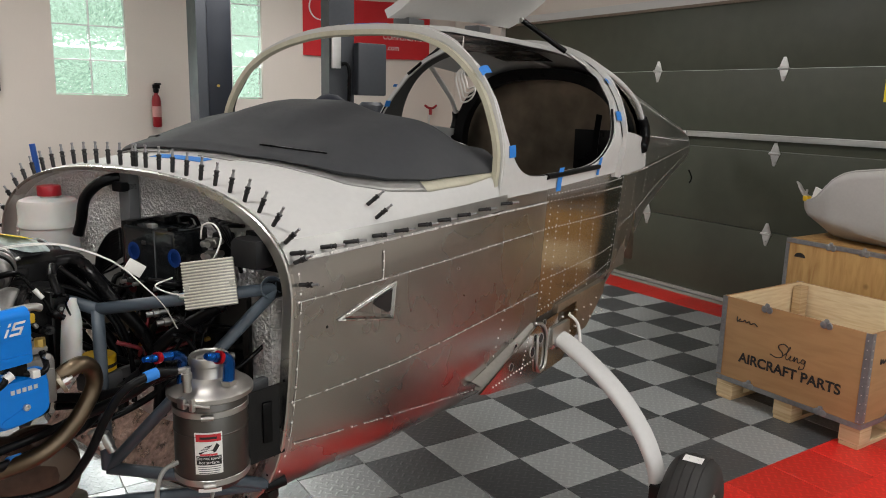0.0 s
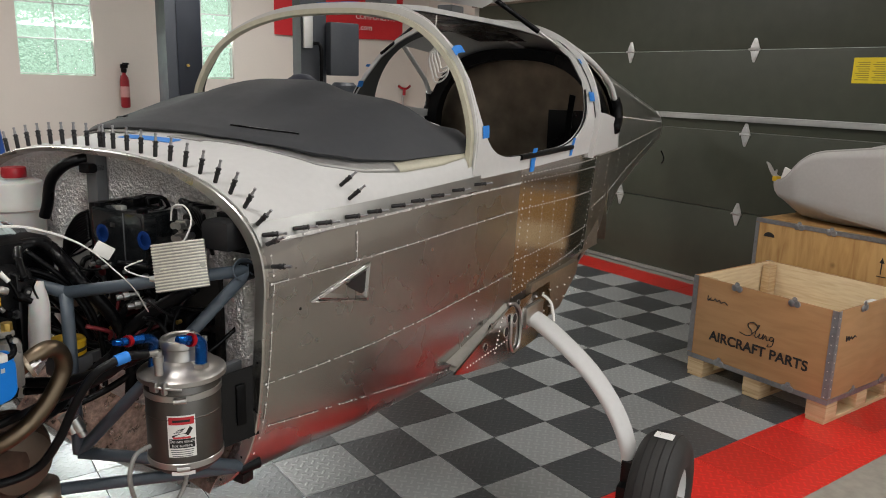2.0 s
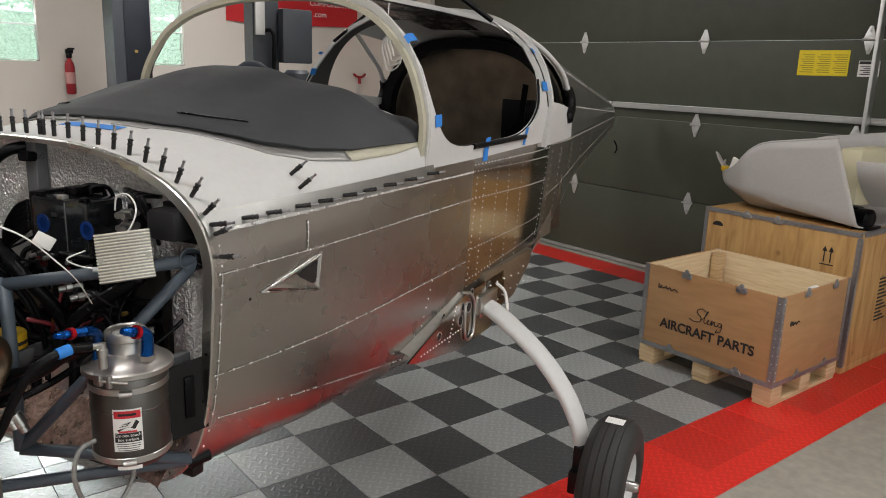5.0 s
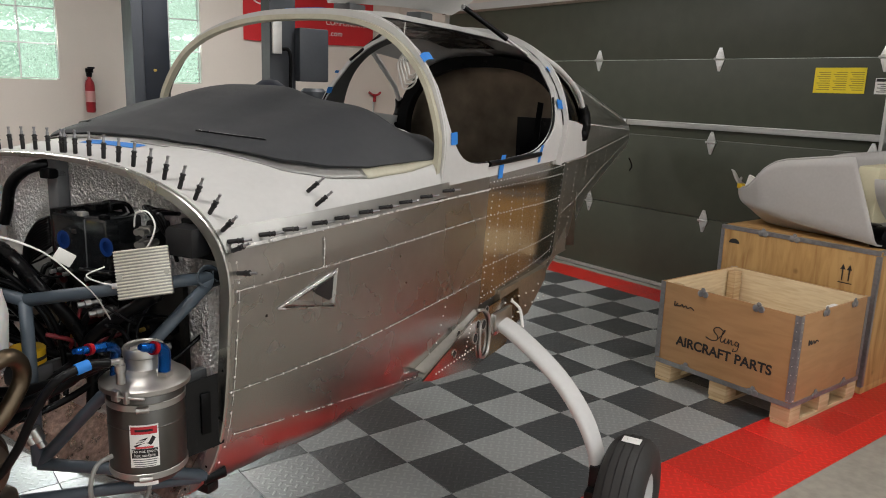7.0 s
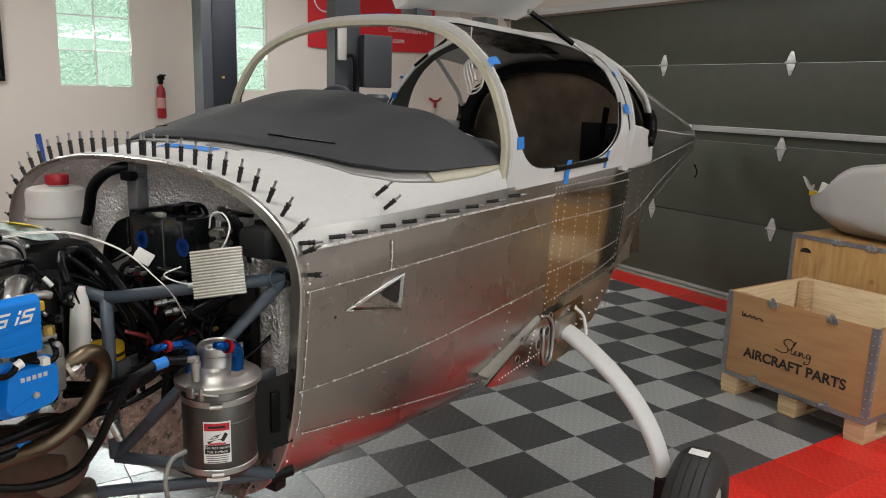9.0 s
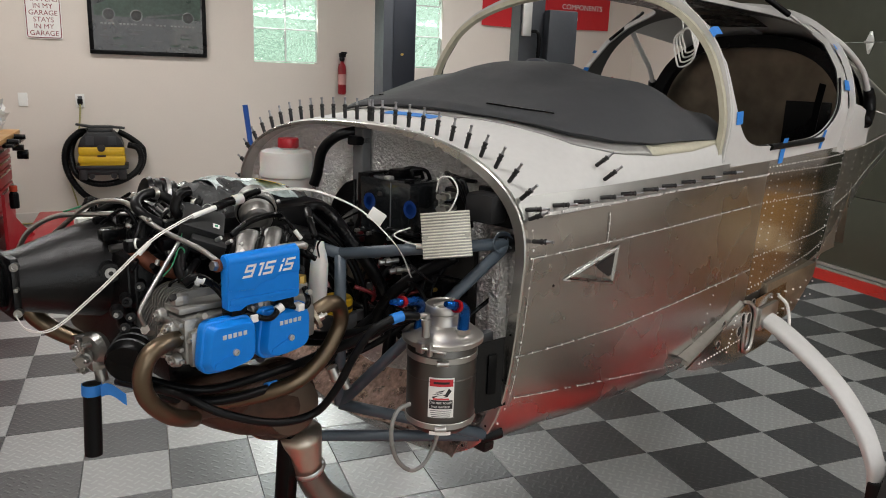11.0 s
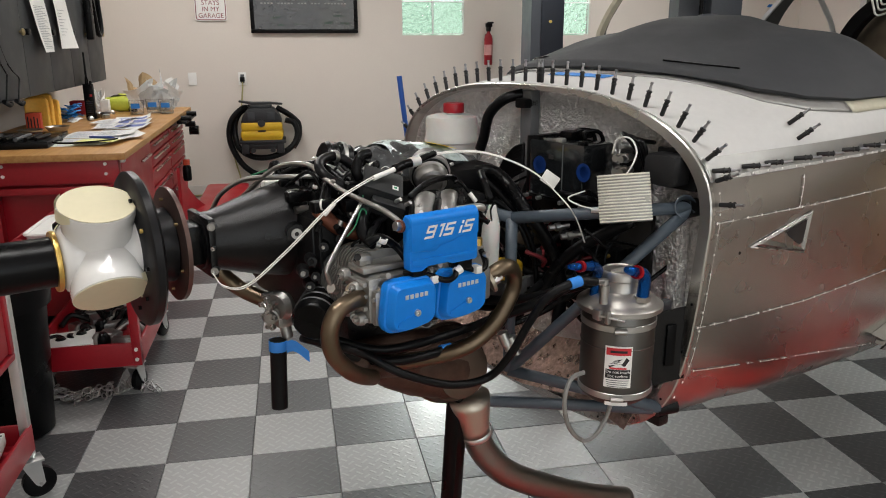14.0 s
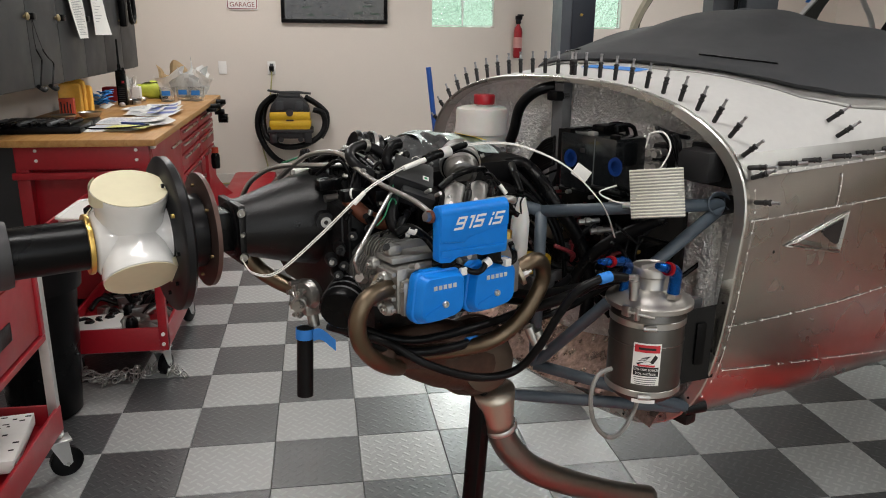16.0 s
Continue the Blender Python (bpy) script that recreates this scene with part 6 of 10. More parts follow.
part("down_cone", lathe([(0.050, 0), (0.048, 0.02), (0.037, 0.085), (0.036, 0.105)], 32, axis_to((-0.30, -0.10, 0.655), (-0.275, -0.10, 0.53))), brushed("cone_steel", (0.56, 0.51, 0.43), 0.40), eng, "bright steel exhaust cone", smooth=True)
part("clamp", lathe([(0.039, 0), (0.041, 0.003), (0.041, 0.012), (0.039, 0.015)], 32, axis_to((-0.279, -0.10, 0.56), (-0.268, -0.1, 0.53)), cap=False), M_GALV, eng)
hose("tail_pipe", [(-0.277, -0.10, 0.555), (-0.268, -0.10, 0.52), (-0.235, -0.105, 0.465), (-0.17, -0.11, 0.40), (-0.05, -0.12, 0.325), (0.10, -0.13, 0.245), (0.25, -0.14, 0.18)], 0.034, brushed("tail_pipe_steel", (0.27, 0.25, 0.225), 0.36), label="brushed steel tail pipe", seg=24)
# intake
M_MODULE = mat("moulded_black_module", (0.014, 0.0145, 0.015), 0.48, var=0.12, bump=0.05, bumpscale=300)
M_INTAKE = mat("cast_intake_metal", (0.33, 0.322, 0.31), 0.42, 1.0, var=0.14, bump=0.2, bumpscale=200)
for pts in ([(-0.430, -0.130, 1.120), (-0.460, -0.165, 1.152), (-0.494, -0.200, 1.160), (-0.522, -0.230, 1.146), (-0.540, -0.250, 1.118), (-0.548, -0.262, 1.08)],
            [(-0.380, -0.130, 1.120), (-0.405, -0.165, 1.150), (-0.436, -0.197, 1.158), (-0.462, -0.226, 1.145), (-0.480, -0.246, 1.118), (-0.488, -0.262, 1.08)]):
    hose("intake_runner", pts, 0.0235, M_INTAKE, label="cast aluminium intake elbow", seg=22)
    ctr = [Vector(p) for p in pts[1:5]]
    for dx in (-0.023, 0.021):
        hose("runner_strap", [p + Vector((dx, -0.004 if dx < 0 else -0.018, 0.006)) for p in ctr], 0.0078, M_BLACK, seg=10)
    hose("runner_strap", [ctr[1] + Vector((-0.023, -0.004, 0.008)), ctr[0] + Vector((-0.012, -0.010, 0.022)), ctr[0] + Vector((0.012, -0.016, 0.022)), ctr[1] + Vector((0.021, -0.018, 0.008))], 0.0070, M_BLACK, seg=10)
    part("runner_screw", rod(Vector(pts[3]) + Vector((0, 0, 0.0)), Vector(pts[3]) + Vector((-0.012, -0.018, 0.014)), 0.004, 10), M_GALV, eng)
blk("airbox", -0.36, -0.165, -0.06, 0.16, 1.10, 1.196, M_BLACK, 0.04, "black moulded airbox")
ab = sheet(lambda a, b: Vector((-0.495 + 0.30 * a, 0.065 + 0.105 * math.sin(b) * (0.80 + 0.55 * a * (1 - a)), 1.163 + (0.086 - 0.04 * a * a) * math.cos(b) * (0.86 + 0.55 * a * (1 - a)) + 0.004 * math.sin(23 * a + 5 * b) + 0.003 * math.sin(41 * a - 9 * b))), frange(0, 1, 30), frange(-math.pi, math.pi, 32))
part("plenum_wrap", ab, mat("shiny_plastic_wrap", (0.050, 0.052, 0.054), 0.22, var=0.6, scale=22, fine=70, bump=0.7, bumpscale=38, coat=0.5), eng, "intake plenum in wrinkled plastic wrap", smooth=True)
bm = sheet(lambda a, b: Vector((-0.435 + 0.235 * a, 0.0 + 0.14 * b + 0.02 * math.sin(7 * a), 1.249 - 0.041 * a * a - 0.12 * (b - 0.45) ** 2 + 0.003 * math.sin(17 * a + 9 * b))), frange(0, 1, 16), frange(0, 1, 10))
thick(part("foil_sticker", bm, mat("pale_packaging", (0.40, 0.47, 0.46), 0.25, var=0.5, scale=22, bump=0.5, bumpscale=40), eng, "pale packaging film", smooth=True), 0.001)
bm = sheet(lambda a, b: Vector((-0.315 + 0.055 * a, 0.005 + 0.05 * b, 1.243 - 0.015 * a)), frange(0, 1, 3), frange(0, 1, 3))
thick(part("yellow_label", bm, M_YSIGN, eng), 0.001)
part("ribbed_duct", lathe([(0.034 + (0.005 if k % 2 else 0), 0.0085 * k) for k in range(9)], 28, axis_to((-0.560, 0.095, 1.222), (-0.47, 0.085, 1.200))), M_RUBBER, eng, "ribbed rubber duct")
part("duct_band", lathe([(0.0415, 0), (0.043, 0.001), (0.043, 0.009), (0.0415, 0.010)], 28, axis_to((-0.525, 0.091, 1.2135), (-0.47, 0.085, 1.200)), cap=False), M_GALV, eng)
# black module and wiring
MM = pose(-0.560, -0.160, 1.192, 26, 20, -24)
part("fuse_module", box(-0.045, 0.030, -0.034, 0.034, -0.026, 0.014, 0.005, MM), M_MODULE, eng, "black electronic module with a small label")
part("module_lid", box(-0.047, 0.032, -0.036, 0.036, 0.0145, 0.020, 0.003, MM), M_MODULE, eng)
part("module_step", box(-0.024, 0.042, -0.056, -0.0365, -0.022, 0.008, 0.004, MM), M_MODULE, eng)
part("module_sticker", box(0.010, 0.022, -0.020, -0.008, 0.0202, 0.0208, 0, MM), M_PAPER, eng)
part("sticker_print", box(0.013, 0.019, -0.017, -0.011, 0.0209, 0.0212, 0, MM), mat("label_green", (0.02, 0.22, 0.10), 0.5), eng)
for x in (-0.02, 0.0, 0.02):
    part("module_pin", rod(MM @ Vector((x + 0.04, -0.045, 0.012)), MM @ Vector((x + 0.045, -0.05, 0.024)), 0.0038, 10), M_GALV, eng)
part("module_boot", tube([MM @ Vector((-0.050, 0.01, 0.0)), MM @ Vector((-0.062, 0.015, 0.014)), MM @ Vector((-0.060, 0.035, 0.032)), MM @ Vector((-0.045, 0.05, 0.035))], 0.010, 12), M_BLACK, eng)
hose("coolant_hose", [(-0.614, -0.18, 1.165), (-0.634, -0.198, 1.146), (-0.636, -0.21, 1.123), (-0.616, -0.222, 1.106), (-0.595, -0.225, 1.098)], 0.0115, M_RUBBER, seg=14)
hose("brown_pipe", [(-0.675, -0.105, 1.158), (-0.662, -0.125, 1.138), (-0.644, -0.132, 1.122), (-0.609, -0.14, 1.108), (-0.58, -0.14, 1.10)], 0.0145, M_BRONZE, label="copper-brown pipe", seg=14)
hose("fuel_line", [(-0.74, 0.10, 1.16), (-0.70, 0.02, 1.224), (-0.665, -0.05, 1.236), (-0.658, -0.10, 1.218), (-0.645, -0.15, 1.198), (-0.632, -0.22, 1.185), (-0.627, -0.27, 1.178), (-0.62, -0.315, 1.163)], 0.0050, M_CHROME, label="steel fuel line", seg=10)
part("line_union", rod((-0.637, -0.318, 1.161), (-0.619, -0.316, 1.159), 0.0088, 6), M_CHROME, eng)
part("union_collar", rod((-0.629, -0.318, 1.160), (-0.6225, -0.3165, 1.1595), 0.0112, 20), M_BRONZE, eng)
hose("steel_line", [(-0.70, -0.22, 1.036), (-0.716, -0.232, 1.044), (-0.730, -0.240, 1.070), (-0.728, -0.240, 1.088), (-0.676, -0.215, 1.138), (-0.628, -0.192, 1.183)], 0.0038, M_CHROME, seg=8)
part("line_union", rod((-0.708, -0.228, 1.036), (-0.724, -0.24, 1.046), 0.009, 6), M_CHROME, eng)
hose("green_wire", [(-0.60, -0.15, 1.19), (-0.626, -0.19, 1.184), (-0.640, -0.196, 1.165), (-0.634, -0.20, 1.155), (-0.624, -0.20, 1.162), (-0.634, -0.20, 1.170), (-0.655, -0.21, 1.142), (-0.675, -0.216, 1.128)], 0.0014, M_GREEN, seg=6)
hose("green_wire", [(-0.72, 0.10, 1.20), (-0.66, 0.06, 1.222), (-0.60, 0.05, 1.22)], 0.002, M_GREEN, seg=6)
wlead = thing("wiring_lead", PL, "long pale wiring lead looped over the engine", "wire")
hose("lead", [(-0.865, -0.04, 1.05), (-0.86, -0.08, 1.035), (-0.83, -0.12, 1.042), (-0.766, -0.16, 1.107), (-0.688, -0.19, 1.186), (-0.626, -0.18, 1.212), (-0.575, -0.17, 1.226), (-0.53, -0.165, 1.233), (-0.491, -0.16, 1.239), (-0.435, -0.14, 1.246), (-0.352, -0.12, 1.244), (-0.28, -0.14, 1.235), (-0.22, -0.21, 1.2), (-0.185, -0.27, 1.143), (-0.149, -0.275, 1.098), (-0.116, -0.27, 1.042)], 0.0013, M_WIREW, wlead, seg=8, n=10)
part("lead_tag", box(-0.02, 0.02, -0.002, 0.002, -0.014, 0.014, 0.002, pose(-0.172, -0.215, 1.178, 0, 35, -20)), M_WIREW, wlead, "white cable tag")
random.seed(21)
for k in range(46):
    u0, u1 = random.uniform(-0.70, -0.50), random.uniform(-0.70, -0.48)
    y0, y1 = random.uniform(-0.16, 0.14), random.uniform(-0.16, 0.14)
    z0, z1 = random.uniform(1.13, 1.215), random.uniform(1.13, 1.215)
    hose("harness_wire", [(u0, y0, z0 - 0.02), ((2 * u0 + u1) / 3, (2 * y0 + y1) / 3 - 0.02, min(1.225, z0 + 0.02)), ((u0 + 2 * u1) / 3, (y0 + 2 * y1) / 3, min(1.225, z1 + 0.02)), (u1, y1, z1 - 0.02)], random.choice((0.003, 0.004, 0.006, 0.0075)), M_BLACK if k % 9 else M_CHROME, seg=8, n=5)
for k in range(22):
    u, y, z = random.uniform(-0.70, -0.50), random.uniform(-0.17, 0.12), random.uniform(1.14, 1.205)
    w = random.uniform(0.012, 0.03)
    blk("connector", u - w, u + w, y - 0.012, y + 0.012, z - 0.01, z + 0.012, M_BLACK if k % 4 else M_WIREW if k % 8 == 0 else M_CHROME, 0.004)
# lower front: water pump, filter, drain hose
wp = bmesh.new()
WPM = Matrix.Translation((-0.755 + 0.04, -0.03, 0.955)) @ Matrix.Scale(0.66, 4) @ Matrix.Translation((0.755, 0.03, -0.965))
lathe([(0, 0), (0.03, 0), (0.045, 0.01), (0.05, 0.03), (0.04, 0.05), (0.02, 0.055), (0, 0.055)], 24, axis_to((-0.755, -0.02, 0.965), (-0.82, -0.05, 0.965)), wp)
bm_box(wp, -0.80, -0.75, -0.06, 0.02, 0.90, 0.94, 0.01)
for k in range(5):
    a = k * 1.25
    rod((-0.80, -0.03 + 0.04 * math.cos(a), 0.965 + 0.04 * math.sin(a)), (-0.83, -0.03 + 0.04 * math.cos(a), 0.965 + 0.04 * math.sin(a)), 0.008, 8, wp)
rod((-0.77, -0.03, 0.92), (-0.765, -0.04, 0.86), 0.018, 16, wp)
wp.transform(WPM)
part("water_pump", wp, M_CAST, eng, "cast aluminium water pump", smooth=40)
of = bmesh.new()
lathe([(0, 0), (0.036, 0.0), (0.041, 0.006), (0.041, 0.075), (0.038, 0.085), (0, 0.085)], 28, axis_to((-0.735, -0.18, 0.965), (-0.66, -0.10, 0.985)), of)
part("oil_filter", of, M_BLACK, eng, "black oil filter", smooth=40)
for k in range(3):
    part("filter_band", lathe([(0.0415, 0.02 + 0.02 * k), (0.0425, 0.022 + 0.02 * k), (0.0415, 0.026 + 0.02 * k)], 28, axis_to((-0.735, -0.18, 0.965), (-0.66, -0.10, 0.985)), cap=False), M_DKGREY, eng)
dh = thing("drain_hose", PL, "short black hose with blue tape hanging under the engine", "hose")
part("hose", rod((-0.752, -0.045, 0.742), (-0.745, -0.042, 0.888), 0.0168, 20), M_RUBBER, dh)
bm = lathe([(0.0180, 0.018), (0.0186, 0.02), (0.0186, 0.038), (0.0180, 0.040)], 20, axis_to((-0.7475, -0.043, 0.848), (-0.745, -0.042, 0.9)), cap=False)
part("tape_wrap", bm, M_TAPE, dh, "blue tape wrap")
bm = sheet(lambda a, b: Vector((-0.735 + 0.042 * a, -0.058 - 0.015 * a, 0.862 - 0.022 * a * a + 0.024 * b + 0.004 * math.sin(5 * a))), frange(0, 1, 8), frange(0, 1, 4))
thick(part("tape_tail", bm, M_TAPE, dh, smooth=True), 0.0015)
hose("bowden_cable", [(-0.72, -0.10, 0.905), (-0.66, -0.22, 0.90), (-0.60, -0.27, 0.86), (-0.50, -0.29, 0.815), (-0.42, -0.31, 0.815), (-0.39, -0.345, 0.87), (-0.368, -0.375, 0.945), (-0.345, -0.40, 0.998), (-0.310, -0.42, 1.0204), (-0.284, -0.425, 1.0235), (-0.249, -0.431, 1.016)], 0.0085, M_RUBBER, label="thick black hose", seg=12, n=10)
hose("hose_low", [(-0.30, -0.10, 0.90), (-0.26, -0.20, 0.915), (-0.22, -0.30, 0.955), (-0.2, -0.36, 0.985)], 0.011, M_RUBBER, seg=12)
hose("hose_low", [(-0.72, -0.10, 0.93), (-0.65, -0.16, 0.895), (-0.58, -0.19, 0.875), (-0.48, -0.2, 0.875), (-0.36, -0.2, 0.88), (-0.26, -0.2, 0.9), (-0.15, -0.18, 0.93)], 0.009, M_RUBBER, seg=12)
hose("hose_low", [(-0.70, -0.12, 0.90), (-0.64, -0.19, 0.872), (-0.56, -0.22, 0.858), (-0.44, -0.22, 0.855), (-0.30, -0.2, 0.862), (-0.2, -0.12, 0.87)], 0.0095, M_RUBBER, seg=12)
for p, q in (((-0.47, -0.2202, 0.8560), (-0.445, -0.2202, 0.8552)), ((-0.311, -0.4200, 1.0200), (-0.287, -0.4245, 1.0235))):
    part("blue_tape_band", rod(p, q, 0.0112 if p[0] < -0.4 else 0.0108, 16), M_TAPE, eng)
# white coolant tank, yellow items
part("coolant_pipe", lathe([(0.0, 0), (0.008, 0.0), (0.010, 0.012), (0.016, 0.030), (0.020, 0.05), (0.021, 0.11), (0.020, 0.145), (0.013, 0.165), (0.0, 0.167)], 24, axis_to((-0.272, -0.142, 1.122), (-0.302, -0.165, 0.955))), M_PLASTW, eng, "white plastic coolant bottle", smooth=True)
part("yellow_plug", box(-0.440, -0.428, -0.278, -0.266, 1.13, 1.148, 0.003), M_YEL, eng)
part("brass_fitting", rod((-0.425, -0.28, 1.075), (-0.425, -0.28, 1.10), 0.01, 8), M_BRASS, eng)
hose("steel_stub", [(-0.49, -0.30, 1.168), (-0.45, -0.31, 1.17), (-0.435, -0.31, 1.165)], 0.007, M_CHROME, seg=8)
hose("clear_hose", [(-0.36, -0.24, 1.16), (-0.345, -0.2, 1.19), (-0.32, -0.16, 1.2)], 0.008, M_BLACK, seg=8)

# big wiring looms towards the firewall
for pts, r in (([(-0.27, -0.03, 1.170), (-0.22, -0.05, 1.178), (-0.207, -0.08, 1.174), (-0.205, -0.12, 1.150), (-0.190, -0.155, 1.105), (-0.150, -0.18, 1.040), (-0.120, -0.195, 0.97), (-0.110, -0.2, 0.90), (-0.117, -0.2, 0.82)], 0.0155),
               ([(-0.337, -0.22, 0.897), (-0.293, -0.26, 0.918), (-0.25, -0.3, 0.946), (-0.225, -0.34, 0.98), (-0.199, -0.385, 0.994)], 0.0115),
               ([(-0.30, -0.03, 1.15), (-0.21, -0.09, 1.11), (-0.175, -0.13, 1.05), (-0.15, -0.15, 0.98), (-0.09, -0.18, 0.93), (0.0, -0.2, 0.92)], 0.0065),
               ([(-0.25, -0.02, 1.02), (-0.17, -0.06, 0.96), (-0.12, -0.12, 0.93), (-0.06, -0.2, 0.93), (0.0, -0.26, 0.95)], 0.009),
               ([(-0.33, -0.12, 0.84), (-0.24, -0.14, 0.83), (-0.16, -0.17, 0.85), (-0.10, -0.22, 0.90), (-0.05, -0.27, 0.97)], 0.008),
               ([(-0.20, 0.05, 1.10), (-0.14, 0.0, 1.02), (-0.11, -0.05, 0.93), (-0.12, -0.07, 0.80)], 0.013),
               ([(-0.17, 0.12, 1.06), (-0.12, 0.10, 0.98), (-0.10, 0.06, 0.90), (-0.12, 0.02, 0.78)], 0.011),
               ([(-0.27, -0.10, 1.18), (-0.2, -0.13, 1.10), (-0.16, -0.15, 1.02), (-0.15, -0.16, 0.92), (-0.16, -0.17, 0.86)], 0.006),
               ([(-0.3, 0.0, 1.16), (-0.2, -0.02, 1.10), (-0.1, -0.08, 1.06), (0.0, -0.1, 1.04)], 0.007),
               ([(-0.15, -0.17, 0.90), (-0.125, -0.215, 0.985), (-0.09, -0.27, 1.04), (-0.04, -0.34, 1.09)], 0.014),
               ([(-0.30, -0.1, 0.88), (-0.22, -0.1, 0.86), (-0.16, -0.1, 0.86), (-0.1, -0.08, 0.88)], 0.008)):
    hose("wiring_loom", pts, r, M_BLACK, label="black wrapped wiring loom", seg=14)
random.seed(5)
for k in range(26):
    y = random.uniform(-0.30, 0.16)
    z = random.uniform(0.93, 1.15)
    u = random.uniform(-0.22, 0.0)
    hose("small_cable", [(u, y, z), (u + 0.05, y + random.uniform(-0.06, 0.06), z - random.uniform(-0.02, 0.06)), (u + 0.08, y + random.uniform(-0.1, 0.1), z - random.uniform(0, 0.12)), (0.08, y + random.uniform(-0.12, 0.12), z - random.uniform(-0.08, 0.15))], random.choice((0.003, 0.005, 0.007)), mat("dark_red_wire", (0.16, 0.015, 0.02), 0.4) if k % 6 == 0 else M_BLACK, seg=7, n=5)

# tube engine mount
mnt = thing("engine_mount", PL, "slate-blue welded tube engine mount on the firewall", "engine mount")
J = {"ul": (-0.222, -0.15, 1.087), "ur": (0.02, -0.44, 1.13), "ll": (-0.222, -0.15, 0.72), "lr": (0.0, -0.42, 0.665), "fu": (-0.20, 0.24, 1.085), "fr": (0.02, 0.53, 1.13), "fl": (-0.2, 0.22, 0.72), "fb": (0.0, 0.50, 0.665)}
for a, b in (("ul", "ur"), ("ul", "ll"), ("ur", "ll"), ("ll", "lr"), ("ul", "fu"), ("fu", "fr"), ("fr", "fl"), ("fl", "fb"), ("fu", "fl")):
    part("mount_tube", rod(J[a], J[b], 0.0135, 18), M_TRUSS, mnt, smooth=True)
part("lower_cross_tube", rod((-0.27, -0.10, 0.635), (0.0, -0.40, 0.655), 0.0135, 18), M_TRUSS, mnt)
part("mount_bush", lathe([(0.0135, -0.035), (0.017, -0.015), (0.024, -0.002), (0.0255, 0.0), (0.0235, 0.001), (0.014, -0.014), (0.0, -0.016)], 24, axis_to((0.008, -0.435, 1.132), (-0.05, -0.56, 1.16))), M_TRUSS, mnt, "flared tube end")
part("mount_rubber", rod((0.01, -0.43, 1.125), (0.05, -0.43, 1.125), 0.020, 20), M_RUBBER, mnt)
part("mount_rubber", rod((-0.005, -0.41, 0.66), (0.04, -0.43, 0.665), 0.018, 20), M_RUBBER, mnt)
blk("lower_mount_bracket", 0.0, 0.035, -0.42, -0.38, 0.615, 0.64, M_BLKMET, 0.006, parent=mnt)

# engine support stand
st = thing("support_stand", PL @ pose(-0.36, -0.10, 0), "black steel stand propping the engine", "stand")
part("post", sweep([Vector((-0.02, 0.0, 0.02)), Vector((0.045, 0.02, 0.70))], rounded(0.04, 0.04, 0.006, 2)), M_BLACK, st)
part("foot", box(-0.25, 0.2, -0.03, 0.03, 0.0, 0.03, 0.006), M_BLACK, st)
part("foot", box(-0.05, -0.0, -0.22, 0.25, 0.0, 0.03, 0.006), M_BLACK, st)

# catch can
M_LID = brushed("satin_lid_steel", (0.42, 0.405, 0.38), 0.40)
cc = thing("oil_tank", PL @ pose(-0.146, -0.405, 0), "satin metal oil tank with clamped lid on the firewall", "oil tank")
part("body", lathe([(0, 0.738), (0.060, 0.740), (0.073, 0.752), (0.0755, 0.762), (0.0755, 0.933), (0.073, 0.938)], 48), M_CANBODY, cc, "dark satin can body", smooth=40)
part("lid", lathe([(0.0825, 0.9365), (0.088, 0.940), (0.088, 0.949), (0.084, 0.953), (0.076, 0.955), (0.070, 0.962), (0.06, 0.970), (0.04, 0.976), (0, 0.977)], 48), M_LID, cc, "bright domed lid", smooth=40)
for z in (0.905, 0.758):
    part("band_clamp", lathe([(0.0763, z), (0.0775, z + 0.001), (0.0775, z + 0.013), (0.0763, z + 0.014)], 48, cap=False), M_CHROME, cc)
    part("clamp_screw", rod((-0.050, -0.066, z + 0.006), (-0.068, -0.050, z + 0.006), 0.006, 10), M_CHROME, cc)
part("weld_seam", lathe([(0.0757, 0.865), (0.0767, 0.867), (0.0757, 0.869)], 48, cap=False), M_CANBODY, cc)
part("lid_clamp", box(-0.093, -0.083, -0.03, -0.010, 0.932, 0.955, 0.004), M_CHROME, cc)
part("lid_clamp", box(-0.086, -0.076, -0.046, -0.036, 0.928, 0.955, 0.003), M_CHROME, cc)
part("lid_lever", tube([(-0.091, -0.025, 0.944), (-0.078, -0.048, 0.941), (-0.060, -0.067, 0.937)], 0.003), M_CHROME, cc)
part("filler_neck", lathe([(0.044, 0.972), (0.0395, 0.978), (0.0390, 0.998), (0.0410, 1.000), (0.0410, 1.014), (0.038, 1.018), (0.035, 1.015), (0, 1.015)], 36), M_LID, cc, "capped filler neck", smooth=40)
part("cap_tab", box(-0.034, 0.034, -0.002, 0.002, 1.0145, 1.022, 0.001), M_CHROME, cc)
part("union", lathe([(0.0085, 0.966), (0.0085, 0.990), (0.0105, 0.991), (0.0105, 1.004), (0.0080, 1.006), (0.0080, 1.016), (0, 1.018)], 16, pose(-0.078, -0.025, 0)), M_CHROME, cc, "steel hose union", smooth=40)
part("union_stub", rod((-0.080, -0.025, 1.013), (-0.103, -0.026, 1.016), 0.0062, 12), M_CHROME, cc)
part("hex_base", rod((-0.0036, -0.060, 0.966), (-0.0036, -0.060, 0.976), 0.0165, 6), M_LID, cc)
part("elbow_fitting", tube([(-0.0036, -0.060, 0.974), (-0.0030, -0.062, 1.002), (-0.0060, -0.064, 1.017), (-0.0150, -0.064, 1.026), (-0.026, -0.064, 1.030)], 0.0122, 18), M_ANBLUE, cc, "blue anodised elbow")
